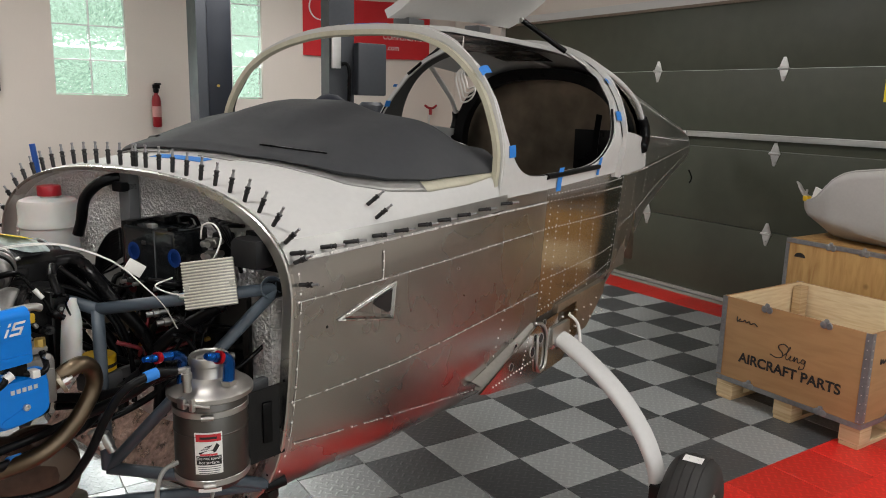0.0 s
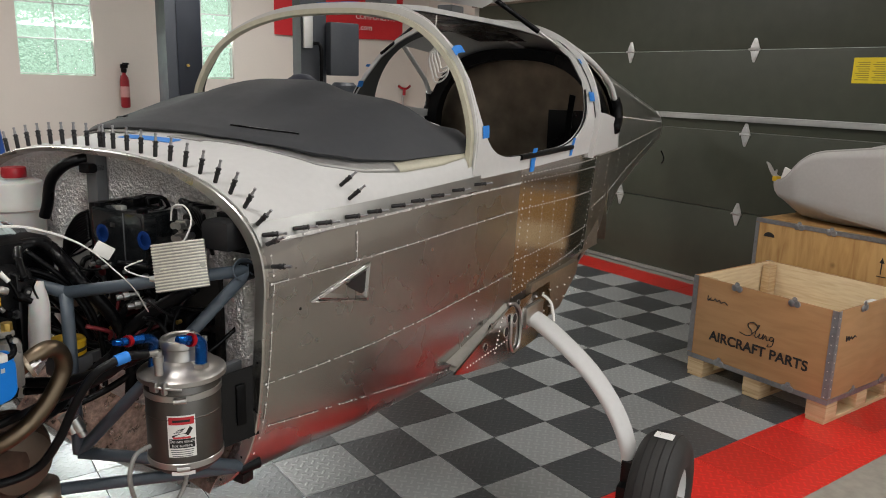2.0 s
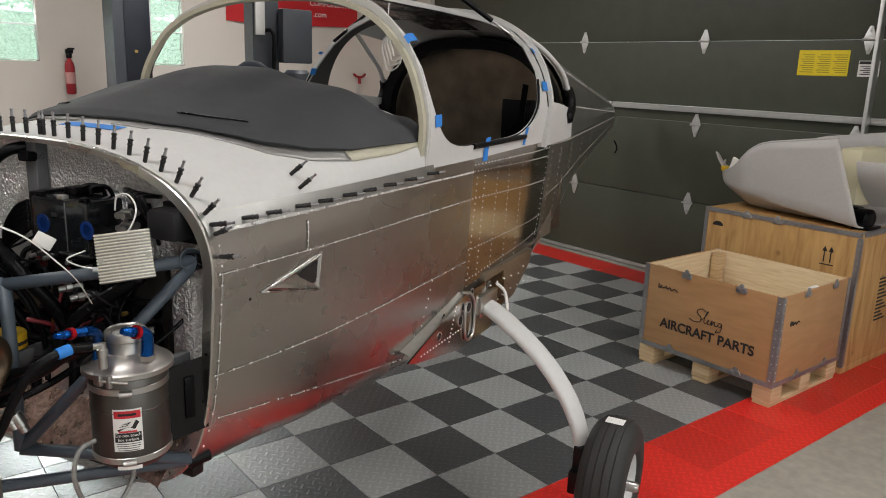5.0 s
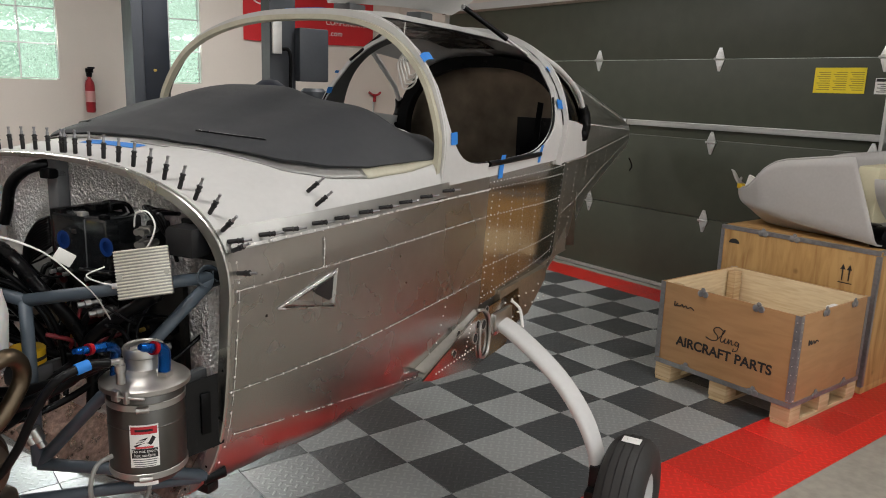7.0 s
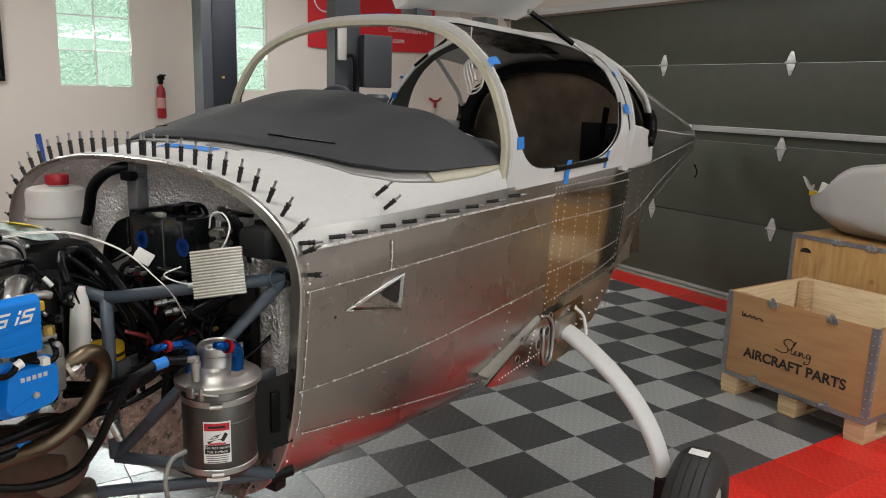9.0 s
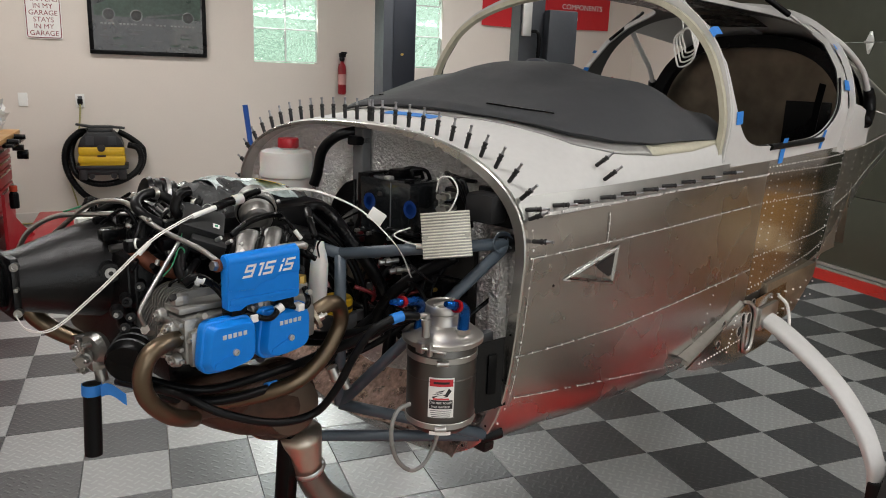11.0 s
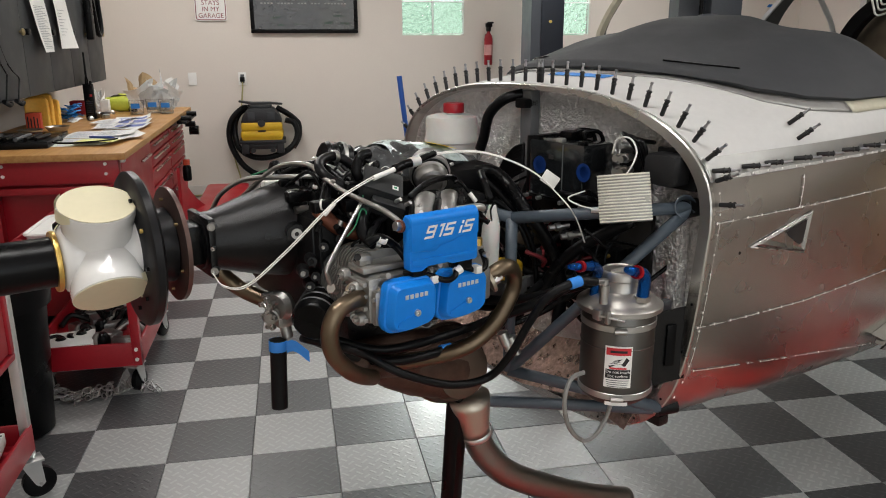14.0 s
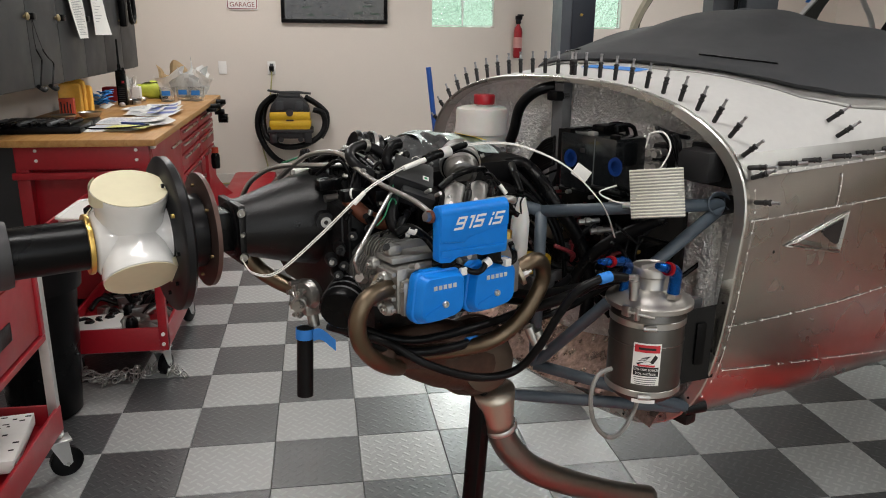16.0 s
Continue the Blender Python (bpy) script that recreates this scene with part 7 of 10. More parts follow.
part("fitting_collar", rod((-0.0255, -0.064, 1.0298), (-0.0335, -0.064, 1.0325), 0.0138, 16), M_ANRED, cc, "red anodised collar")
part("hex_nut", rod((-0.0340, -0.064, 1.0327), (-0.0440, -0.064, 1.0362), 0.0105, 6), M_ANBLUE, cc)
part("hose_barb", lathe([(0.0085, 0), (0.0085, 0.006), (0.0070, 0.008), (0.0090, 0.010), (0.0072, 0.016), (0.0062, 0.020), (0, 0.020)], 14, axis_to((-0.0440, -0.064, 1.0362), (-0.0630, -0.064, 1.0430))), M_ANBLUE, cc)
part("elbow_fitting", tube([(-0.052, 0.024, 0.965), (-0.054, 0.018, 1.000), (-0.0600, 0.008, 1.022), (-0.0780, -0.001, 1.036), (-0.0960, -0.005, 1.042)], 0.0094, 16), M_ANBLUE, cc, "blue anodised elbow")
part("hex_nut", rod((-0.0960, -0.005, 1.0420), (-0.1240, -0.006, 1.0462), 0.0088, 6), M_ANBLUE, cc)
part("fitting_collar", rod((-0.1240, -0.006, 1.0462), (-0.1330, -0.007, 1.0475), 0.0114, 16), M_ANRED, cc, "red anodised collar")
part("hose_barb", lathe([(0.0078, 0), (0.0078, 0.010), (0.0062, 0.012), (0.0078, 0.016), (0.0062, 0.022), (0.0052, 0.030), (0, 0.030)], 14, axis_to((-0.1330, -0.007, 1.0475), (-0.1640, -0.010, 1.0537))), M_ANBLUE, cc)
part("overflow_tube", tube([(0.02, 0.03, 0.97), (0.05, 0.03, 0.985), (0.085, 0.02, 0.985)], 0.008, 12), mat("smoky_plastic", (0.11, 0.11, 0.105), 0.2), cc)


def on_can(name, w, h, zc, ang, material, r=0.0763, bars=None, parent=cc):
    bm = sheet(lambda a, z: Vector((r * math.cos(ang + a / r), r * math.sin(ang + a / r), z + LZ)), frange(-w / 2, w / 2, 8), frange(zc - h / 2, zc + h / 2, 3))
    return part(name, bm, material, parent)


LA = radians(-136)
LZ = 0.032
on_can("warning_label", 0.055, 0.090, 0.80, LA, M_PAPER)
on_can("label_header", 0.050, 0.016, 0.8335, LA, mat("label_red", (0.5, 0.02, 0.03), 0.5), 0.0767)
on_can("label_footer", 0.050, 0.020, 0.785, LA, M_INK, 0.0767)
on_can("header_bar", 0.034, 0.005, 0.8335, LA, M_INK, 0.0770)


def curved(ob, r, ang, zc):
    """Wraps a flat text mesh round the can."""
    for v in ob.data.vertices:
        x, y, d = v.co
        v.co = (( r + d) * math.cos(ang + x / r), (r + d) * math.sin(ang + x / r), zc + y + LZ)
    return ob


for s_, zz in (("Do not touch", 0.7895), ("hot surface", 0.7805)):
    curved(text("lettering", s_, 0.0088, M_PAPER, Matrix(), cc, thickness=0.0001), 0.0770, LA, zz)
bm = bmesh.new()
for poly in ([(-0.020, 0.802), (-0.006, 0.806), (0.008, 0.808), (0.016, 0.822), (0.022, 0.816), (0.014, 0.803), (0.0, 0.799), (-0.018, 0.7985)],
             [(-0.018, 0.8065), (-0.004, 0.8085), (0.004, 0.8125), (-0.010, 0.8105)], [(-0.012, 0.812), (0.002, 0.8135), (0.008, 0.8185), (-0.004, 0.816)]):
    bm.faces.new([bm.verts.new((0.0768 * math.cos(LA + x / 0.0768), 0.0768 * math.sin(LA + x / 0.0768), z + LZ)) for x, z in poly])
part("label_symbol", bm, M_INK, cc, smooth=False)
on_can("label_flame", 0.034, 0.004, 0.7975, LA, mat("label_flame", (0.6, 0.05, 0.06), 0.5), 0.0767)
for zz, ww in ((0.771, 0.046), (0.7665, 0.044), (0.762, 0.042), (0.7575, 0.04)):
    on_can("label_print", ww, 0.0016, zz, LA, M_DKGREY, 0.0766)
on_can("lower_label", 0.046, 0.008, 0.720, LA, M_PAPER, 0.0785)
part("tank_bracket", box(0.06, 0.15, -0.02, 0.0, 0.745, 0.925, 0.004), M_DKGREY, cc, "dark mounting bracket")
bm = sheet(lambda a, z: Vector((0.065 + 0.085 * a, -0.030 - 0.035 * a, z + 0.012 * a)), [0, 1], [0.745, 0.912])
thick(part("bracket_plate", bm, M_BLKMET, cc), 0.003)
part("bracket_slot", box(-0.011, 0.011, -0.006, 0.003, 0.785, 0.880, 0.003, pose(0.112, -0.0494, 0.006, 0, 0, -22.4)), M_BLACK, cc)
part("drain_tube", tube([(-0.066, 0.02, 0.80), (-0.104, 0.025, 0.793), (-0.122, 0.025, 0.757), (-0.118, 0.025, 0.713), (-0.100, 0.025, 0.672), (-0.066, 0.025, 0.638), (-0.036, 0.025, 0.631), (-0.010, 0.025, 0.643), (0.010, 0.025, 0.668), (0.016, 0.02, 0.70), (0.016, 0.015, 0.742)], 0.0048, 12), mat("grey_vinyl_tube", (0.24, 0.235, 0.22), 0.25), cc, "grey vinyl drain tube")

# voltage regulator: finned heat sink hung in front of the firewall
hs = thing("voltage_regulator", Matrix.Translation((0, 0, 0)), "bare finned aluminium voltage regulator hanging by its leads", "regulator")
P0, P1, P2 = Vector((-1.005, -0.791, 1.197)), Vector((-0.906, -0.831, 1.209)), Vector((-0.908, -0.866, 1.114))
ex = (P1 - P0).normalized()
ey = (P2 - P1).normalized()
ey = (ey - ex * ey.dot(ex)).normalized()
ez = ex.cross(ey)
RM = Matrix(((ex.x, ey.x, ez.x, P0.x), (ex.y, ey.y, ez.y, P0.y), (ex.z, ey.z, ez.z, P0.z), (0, 0, 0, 1)))
hs.matrix_basis = RM
WX, WH = (P1 - P0).length, 0.102
sgz = 1 if ez.y > 0 else -1
part("base", box(0, WX, 0, WH, 0.012 * sgz if sgz < 0 else 0.006, 0.022 if sgz > 0 else -0.006, 0.003), M_CAST, hs)
for k in range(16):
    y = 0.002 + k * (WH - 0.006) / 15
    part("fin", box(0, WX, y, y + 0.0026, min(0, 0.012 * sgz), max(0, 0.012 * sgz), 0.0006), mat("heat_sink_metal", (0.66, 0.64, 0.55), 0.4, 0.55), hs)
M_DULLBOSS = mat("dull_boss_metal", (0.36, 0.35, 0.31), 0.5, 0.5)
for x in (0.008, WX - 0.008):
    part("fixing_boss", rod((x, WH * 0.55, -0.0005 * sgz), (x, WH * 0.55, 0.012 * sgz), 0.0058, 12), M_DULLBOSS, hs)
hose("regulator_lead", [(-0.12, -0.30, 1.12), (-0.135, -0.27, 1.125), (-0.15, -0.25, 1.14), (-0.12, -0.27, 1.155)], 0.0018, M_WIREW, wlead, seg=6)
part("lead_connector", rod((-0.125, -0.295, 1.118), (-0.11, -0.31, 1.118), 0.006, 10), M_PLASTW, wlead)

# boxes on the firewall
ec = thing("engine_computer", PL, "dark ribbed engine control unit under clear film", "engine computer")
blk("housing", -0.070, 0.03, -0.214, -0.036, 1.108, 1.242, mat("ecu_metal", (0.009, 0.010, 0.011), 0.14, var=0.25, coat=0.4), 0.008, parent=ec)
blk("housing_flange", -0.066, 0.034, -0.240, -0.026, 1.099, 1.108, M_BLACK, 0.003, parent=ec)
blk("housing_flange", -0.058, 0.034, -0.036, -0.014, 1.108, 1.246, M_BLACK, 0.003, parent=ec)
for y in (-0.055, -0.13, -0.20):
    blk("latch", -0.067, -0.050, y - 0.010, y + 0.010, 1.240, 1.250, M_GALV if y == -0.13 else M_BLACK, 0.003, parent=ec)
for y in (-0.03, -0.075, -0.15, -0.215):
    part("mount_bolt", rod((-0.064, y, 1.102), (-0.078, y, 1.102), 0.005, 10), M_GALV, ec)
for y in (-0.150,):
    blk("rib", -0.0722, -0.069, y - 0.0012, y + 0.0012, 1.114, 1.236, M_DKGREY, 0.002, parent=ec)
# flat blue rings painted in for soft blue reflections on the film
for y, c in ((-0.074, 1), (-0.216, 1)):
    bm = lathe([(0.021, 0), (0.021, 0.0012), (0.013, 0.0012), (0.013, 0)], 24, pose(-0.0702, y, 1.182, 0, -90, 0))
    part("blue_ring_sticker", bm, mat("deep_blue_glint", (0.004, 0.028, 0.15), 0.35), ec)
blk("connector_block", -0.03, 0.045, -0.135, -0.095, 1.242, 1.262, M_BLACK, 0.006, parent=ec)
for k in range(2):
    hose("harness", [(0.0, -0.15 + 0.025 * k, 1.245), (0.0, -0.15 + 0.025 * k, 1.262), (0.03, -0.17 + 0.025 * k, 1.258), (0.052, -0.17 + 0.025 * k, 1.20)], 0.005, M_BLACK, ec, seg=7, n=4)
blk("black_tab", -0.073, -0.066, -0.12, -0.105, 1.20, 1.21, M_INK, 0.002, parent=ec)
for k in range(12):
    hose("side_harness", [(-0.04, 0.015, 1.22 - 0.006 * k), (-0.05, 0.05 + 0.003 * k, 1.20 - 0.008 * k), (-0.06, 0.085, 1.14 - 0.006 * k), (-0.05, 0.10 + 0.004 * k, 1.05)], 0.0045, M_BLACK, ec, seg=6, n=5)
bx = thing("fuse_box", PL, "black plastic fuse box on the firewall", "fuse box")
blk("box", -0.03, 0.03, -0.428, -0.345, 1.172, 1.240, mat("satin_black_box", (0.010, 0.010, 0.011), 0.5, var=0.1, Specular_IOR_Level=0.35), 0.016, parent=bx)
blk("plate", 0.03, 0.046, -0.440, -0.335, 1.16, 1.246, M_BLKMET, 0.004, parent=bx)
vl = thing("fuel_fittings", PL, "cluster of fuel fittings with a looped white line", "fittings")
for k in range(6):
    y, z = -0.275 - 0.016 * (k % 2), 1.22 - 0.028 * (k // 2)
    part("fitting", rod((0.0, y, z), (-0.05, y - 0.012, z), 0.0075, 10), M_CHROME, vl)
    part("hex_nut", rod((-0.02, y - 0.004, z), (-0.032, y - 0.007, z), 0.0105, 6), M_CHROME, vl)
hose("white_line", [(-0.045, -0.275, 1.23), (-0.05, -0.29, 1.262), (-0.05, -0.325, 1.268), (-0.05, -0.345, 1.24), (-0.06, -0.335, 1.2), (-0.07, -0.32, 1.185)], 0.0020, M_WIREW, vl, seg=8)
for k in range(4):
    hose("black_line", [(0.05, -0.25 - 0.02 * k, 1.25), (-0.02, -0.28 - 0.015 * k, 1.272 - 0.004 * k), (-0.03, -0.32 - 0.01 * k, 1.25), (0.02, -0.33, 1.18 - 0.01 * k)], 0.0048, M_BLACK, vl, seg=9, n=5)
blk("valve_block", 0.01, 0.05, -0.285, -0.245, 1.17, 1.235, M_BLKMET, 0.01, parent=vl)
sw = thing("strap_hose", PL, "black duct hose hanging from the top of the firewall", "hose")
hose("hose", [(0.03, 0.10, 1.335), (-0.01, 0.13, 1.32), (-0.03, 0.165, 1.28), (-0.035, 0.18, 1.22), (-0.04, 0.19, 1.185)], 0.014, M_BLACK, sw, seg=12)
blk("clamp", 0.0, 0.05, 0.06, 0.10, 1.30, 1.325, M_BLACK, 0.006, parent=sw)
bt = thing("plastic_bottle", PL @ pose(-0.03, 0.33, 0), "milky plastic bottle with a red screw cap", "bottle")
part("bottle", lathe([(0, 1.0), (0.066, 1.0), (0.071, 1.006), (0.071, 1.19), (0.075, 1.194), (0.075, 1.206), (0.072, 1.21), (0.073, 1.252), (0.069, 1.262), (0.058, 1.267), (0.024, 1.269)], 36), M_PLASTW, bt, smooth=40)
part("neck", lathe([(0.023, 1.262), (0.023, 1.280)], 24, pose(0, -0.01, 0)), M_PLASTW, bt)
part("cap", lathe([(0.028, 1.274), (0.029, 1.276), (0.029, 1.297), (0.0275, 1.300), (0, 1.300)], 30, pose(0, -0.01, 0)), M_RED, bt, "red screw cap")
part("bottle_strap", lathe([(0.072, 1.10), (0.0728, 1.102), (0.0728, 1.118), (0.072, 1.12)], 36, cap=False), M_DKGREY, bt)
# relays and plumbing on the lower firewall; the plate is added to darken the foil
rp = thing("relay_panel", PL, "relays, connectors and cables on a plate that darkens the lower firewall", "relay panel")
blk("plate", 0.028, 0.045, -0.335, 0.20, 0.83, 1.095, mat("foil_darkening_plate", (0.012, 0.011, 0.010), 0.45, var=0.3, Specular_IOR_Level=0.2), 0.004, parent=rp)
random.seed(52)
for k in range(22):
    y0, z0 = -0.32 + 0.046 * (k % 11), 0.84 + 0.11 * (k // 11) + random.uniform(0, 0.06)
    w_, h_, d_ = random.uniform(0.022, 0.042), random.uniform(0.03, 0.075), random.uniform(0.02, 0.06)
    blk("relay", 0.03 - d_, 0.03, y0, y0 + w_, z0, z0 + h_, (M_BLACK, M_BLKMET, M_DKGREY, M_BLACK)[k % 4], 0.004, parent=rp)
    if k % 3 == 0:
        part("terminal", rod((0.026 - d_, y0 + w_ / 2, z0 + h_ * 0.7), (0.014 - d_, y0 + w_ / 2, z0 + h_ * 0.7), 0.005, 10), M_CHROME if k % 2 else M_BRASS, rp)
blk("pump_box", -0.07, 0.02, 0.00, 0.075, 0.955, 1.0, mat("beige_card", (0.13, 0.10, 0.07), 0.6, var=0.2), 0.005, parent=rp)
for k, (u, y, z) in enumerate(((-0.045, -0.155, 1.045), (-0.055, -0.205, 1.035), (-0.03, -0.10, 1.05))):
    part("banjo_fitting", lathe([(0.006, 0), (0.006, 0.02), (0.010, 0.022), (0.010, 0.034), (0.007, 0.036), (0.007, 0.05), (0.0, 0.05)], 14, axis_to((u, y, z), (u - 0.04, y + 0.02, z - 0.004))), M_CHROME, rp, "steel banjo fitting")
for k in range(9):
    y0 = -0.30 + 0.055 * k
    hose("panel_cable", [(-0.02, y0, 1.07 - 0.01 * (k % 4)), (-0.06, y0 + random.uniform(-0.03, 0.03), 0.99), (-0.05 - 0.01 * (k % 3), y0 + random.uniform(-0.05, 0.05), 0.90), (0.0, y0 + random.uniform(-0.06, 0.06), 0.80)], random.choice((0.004, 0.006, 0.008)), mat("dark_red_wire", (0.16, 0.015, 0.02), 0.4) if k == 4 else M_BLACK, rp, seg=8, n=6)
# clutter low behind the mount
yt = thing("yellow_filter", PL, "yellow and grey filter canister behind the mount", "filter")
part("canister", lathe([(0.030, 0), (0.038, 0.004), (0.038, 0.034), (0.034, 0.038), (0, 0.038)], 28, pose(-0.208, -0.118, 0.938)), M_YEL, yt)
part("band", lathe([(0.0382, 0.012), (0.0390, 0.014), (0.0382, 0.020)], 28, pose(-0.208, -0.118, 0.938), cap=False), M_INK, yt)
part("base", box(-0.243, -0.173, -0.155, -0.085, 0.895, 0.938, 0.006), M_DKGREY, yt)
part("bracket", box(-0.19, 0.03, -0.13, -0.115, 0.905, 0.93, 0.003), M_DKGREY, yt)
# foil tray; its brown base colour carries the reflection of the floor
lb = thing("lower_cowl_tray", PL, "lower firewall foil tray with the floor's brown reflection in its colour", "tray")
bm = sheet(lambda a, b: Vector((-0.05 + 0.15 * a, -0.36 + 0.76 * b, 0.60 + 0.16 * a + 0.02 * math.sin(9 * b))), frange(0, 1, 6), frange(0, 1, 12))
thick(part("tray", bm, mat("floor_tinted_foil", (0.46, 0.33, 0.28), 0.26, 0.85, var=0.6, scale=30, fine=90, bump=0.7, bumpscale=70), lb, smooth=True), 0.003)

# ---- engine details: fins, flanges, clamps, cap bolts, connectors ----
def cap_bolt(p, d, r=0.005, h=0.012, material=None, parent=None):
    d = Vector(d).normalized()
    return part("cap_bolt", lathe([(r, 0), (r, h * 0.9), (r * 0.85, h), (r * 0.45, h), (r * 0.45, h * 0.5), (0, h * 0.5)], 12, axis_to(p, Vector(p) + d)), material or M_CAST, parent or eng)


def clamp_ring(p, d, r, parent=None):
    d = Vector(d).normalized()
    part("hose_clamp", lathe([(r, -0.005), (r + 0.0016, -0.004), (r + 0.0016, 0.004), (r, 0.005)], 24, axis_to(p, Vector(p) + d), cap=False), M_CHROME, parent or eng)
    s_ = d.orthogonal().normalized()
    part("clamp_screw", rod(Vector(p) + s_ * (r + 0.003) - d * 0.006, Vector(p) + s_ * (r + 0.003) + d * 0.006, 0.0032, 8), M_CHROME, parent or eng)


# cast bosses on the crankcase side, each with a socket bolt
random.seed(31)
for k, (u, z) in enumerate(((-0.715, 1.065), (-0.71, 1.035), (-0.725, 1.02), (-0.67, 1.055), (-0.655, 1.10), (-0.69, 1.09), (-0.60, 1.12), (-0.635, 1.15), (-0.56, 1.13), (-0.74, 1.05), (-0.665, 1.01), (-0.70, 0.955), (-0.52, 0.93), (-0.43, 0.945), (-0.62, 0.925), (-0.36, 0.93), (-0.33, 1.06), (-0.30, 1.10), (-0.345, 1.00))):
    y = -0.125 - random.uniform(0, 0.02)
    part("cast_boss", lathe([(0.013, 0), (0.010, 0.03), (0.009, 0.034), (0, 0.034)], 14, axis_to((u + 0.02, y + 0.02, z), (u, y - 0.03, z + 0.004))), M_BLKMET, eng, smooth=40)
    cap_bolt((u + 0.006, y - 0.012, z + 0.003), (-0.5, -0.85, 0.1), 0.0036 if k % 3 else 0.0048, 0.008, M_CAST if k % 4 else M_BLACK)
# fins between the near heads and barrels
M_FIN = mat("cast_fin_metal", (0.36, 0.355, 0.335), 0.4, 0.85, var=0.12, bump=0.2, bumpscale=240)
for u0 in (-0.695, -0.535):
    for k in range(9):
        y = -0.168 - 0.0095 * k
        g = bmesh.new()
        pl = rounded(0.098, 0.112, 0.032, 5)
        prism(pl, 0, 0.0042, Matrix(((1, 0, 0, u0 + 0.070), (0, 0, 1, y), (0, 1, 0, 1.045), (0, 0, 0, 1))), g)
        part("cooling_fin", g, M_FIN, eng)
    blk("head_boss", u0 + 0.01, u0 + 0.04, -0.275, -0.25, 1.085, 1.105, M_CAST, 0.008)
    part("plug_boss", lathe([(0.008, 0), (0.008, 0.010), (0.006, 0.012), (0.006, 0.022), (0, 0.022)], 18, axis_to((u0 + 0.02, -0.255, 1.095), (u0 - 0.01, -0.30, 1.12))), M_BLKMET, eng)
    cap_bolt((u0 + 0.03, -0.29, 1.06), (-0.2, -1, 0.1), 0.007, 0.014)
    cap_bolt((u0 - 0.002, -0.27, 1.0), (-0.5, -0.9, 0), 0.007, 0.014)
# exhaust flanges with nuts
for p, d in (((-0.680, -0.280, 1.033), (-0.85, -0.5, 0.15)), ((-0.395, -0.278, 1.012), (0.8, -0.3, 0.4))):
    m_ = axis_to(p, Vector(p) + Vector(d))
    part("exhaust_flange_plate", prism(rounded(0.078, 0.048, 0.022, 5), -0.004, 0.004, m_, None, 0.0015), mat("heat_tinted_steel", (0.40, 0.35, 0.27), 0.4, 0.9, var=0.15), eng, "heat-tinted flange plate")
    for sg_ in (-1, 1):
        q = m_ @ Vector((0.029 * sg_, 0, 0.004))
        part("flange_nut", rod(q, q + Vector(d).normalized() * 0.010, 0.0075, 6), M_CHROME, eng)
        part("flange_stud", rod(q, q + Vector(d).normalized() * 0.018, 0.0038, 8), M_CHROME, eng)
# throttle clamp: broad stepped ring on the intake
m_ = axis_to((-0.392, -0.072, 1.202), (-0.428, -0.140, 1.174))
for h0, r_ in ((-0.006, 0.0430), (0.003, 0.0405), (0.012, 0.0440), (0.022, 0.0400)):
    part("throttle_ring", lathe([(r_ - 0.004, h0), (r_, h0 + 0.0015), (r_, h0 + 0.0065), (r_ - 0.004, h0 + 0.008)], 40, m_), M_CHROME if r_ > 0.042 else M_BLACK, eng, "stepped throttle clamp")
part("throttle_body", lathe([(0.037, -0.03), (0.037, 0.030), (0.033, 0.034), (0.032, 0.052), (0.029, 0.058), (0.022, 0.061), (0.020, 0.055), (0, 0.055)], 36, m_), M_INTAKE, eng, "cast aluminium throttle body", smooth=40)
for a in (0.4, 2.2, 4.0):
    q = m_ @ Vector((0.0465 * math.cos(a), 0.0465 * math.sin(a), 0.014))
    cap_bolt(q, m_.to_3x3() @ Vector((math.cos(a), math.sin(a), 0)), 0.004, 0.008)
# injector rail hoses draped over the runners
hose("injector_hose", [(-0.37, -0.14, 1.185), (-0.40, -0.165, 1.200), (-0.44, -0.18, 1.203), (-0.48, -0.185, 1.197), (-0.52, -0.185, 1.175)], 0.0060, M_BLACK, seg=10)
# open coil of rubber hose behind the module
hose("looped_hose", [(-0.56, -0.125, 1.170), (-0.600, -0.122, 1.189), (-0.640, -0.112, 1.208), (-0.657, -0.092, 1.227), (-0.643, -0.060, 1.240), (-0.600, -0.033, 1.245), (-0.574, -0.046, 1.233), (-0.55, -0.06, 1.205)], 0.0098, M_RUBBER, seg=12)
clamp_ring((-0.616, -0.222, 1.106), (0.8, -0.3, -0.4), 0.0118)
clamp_ring((-0.595, -0.035, 1.244), (1, 0.1, -0.1), 0.0102)
# white cable stubs and connectors round the module
for p, q, r_ in (((-0.592, -0.1735, 1.219), (-0.535, -0.166, 1.231), 0.0050), ((-0.704, -0.187, 1.166), (-0.684, -0.190, 1.186), 0.0042)):
    part("white_sleeve", rod(p, q, r_, 12), M_WIREW, eng, "white heat-shrink sleeve")
part("lead_splice", tube([(-0.54, -0.167, 1.230), (-0.515, -0.163, 1.236), (-0.497, -0.161, 1.238)], 0.0088, 12), M_BLACK, eng)
part("lead_plug", rod((-0.499, -0.161, 1.2375), (-0.478, -0.158, 1.2405), 0.0105, 14), M_PLASTW, eng, "milky plastic plug")
hose("lead_cover", [(-0.478, -0.158, 1.240), (-0.455, -0.15, 1.244), (-0.425, -0.137, 1.247)], 0.0070, M_BLACK, seg=10)
hose("sensor_lead", [(-0.40, -0.17, 1.19), (-0.391, -0.18, 1.191), (-0.383, -0.2, 1.171), (-0.369, -0.21, 1.148), (-0.36, -0.215, 1.12)], 0.0035, M_BLACK, seg=8)
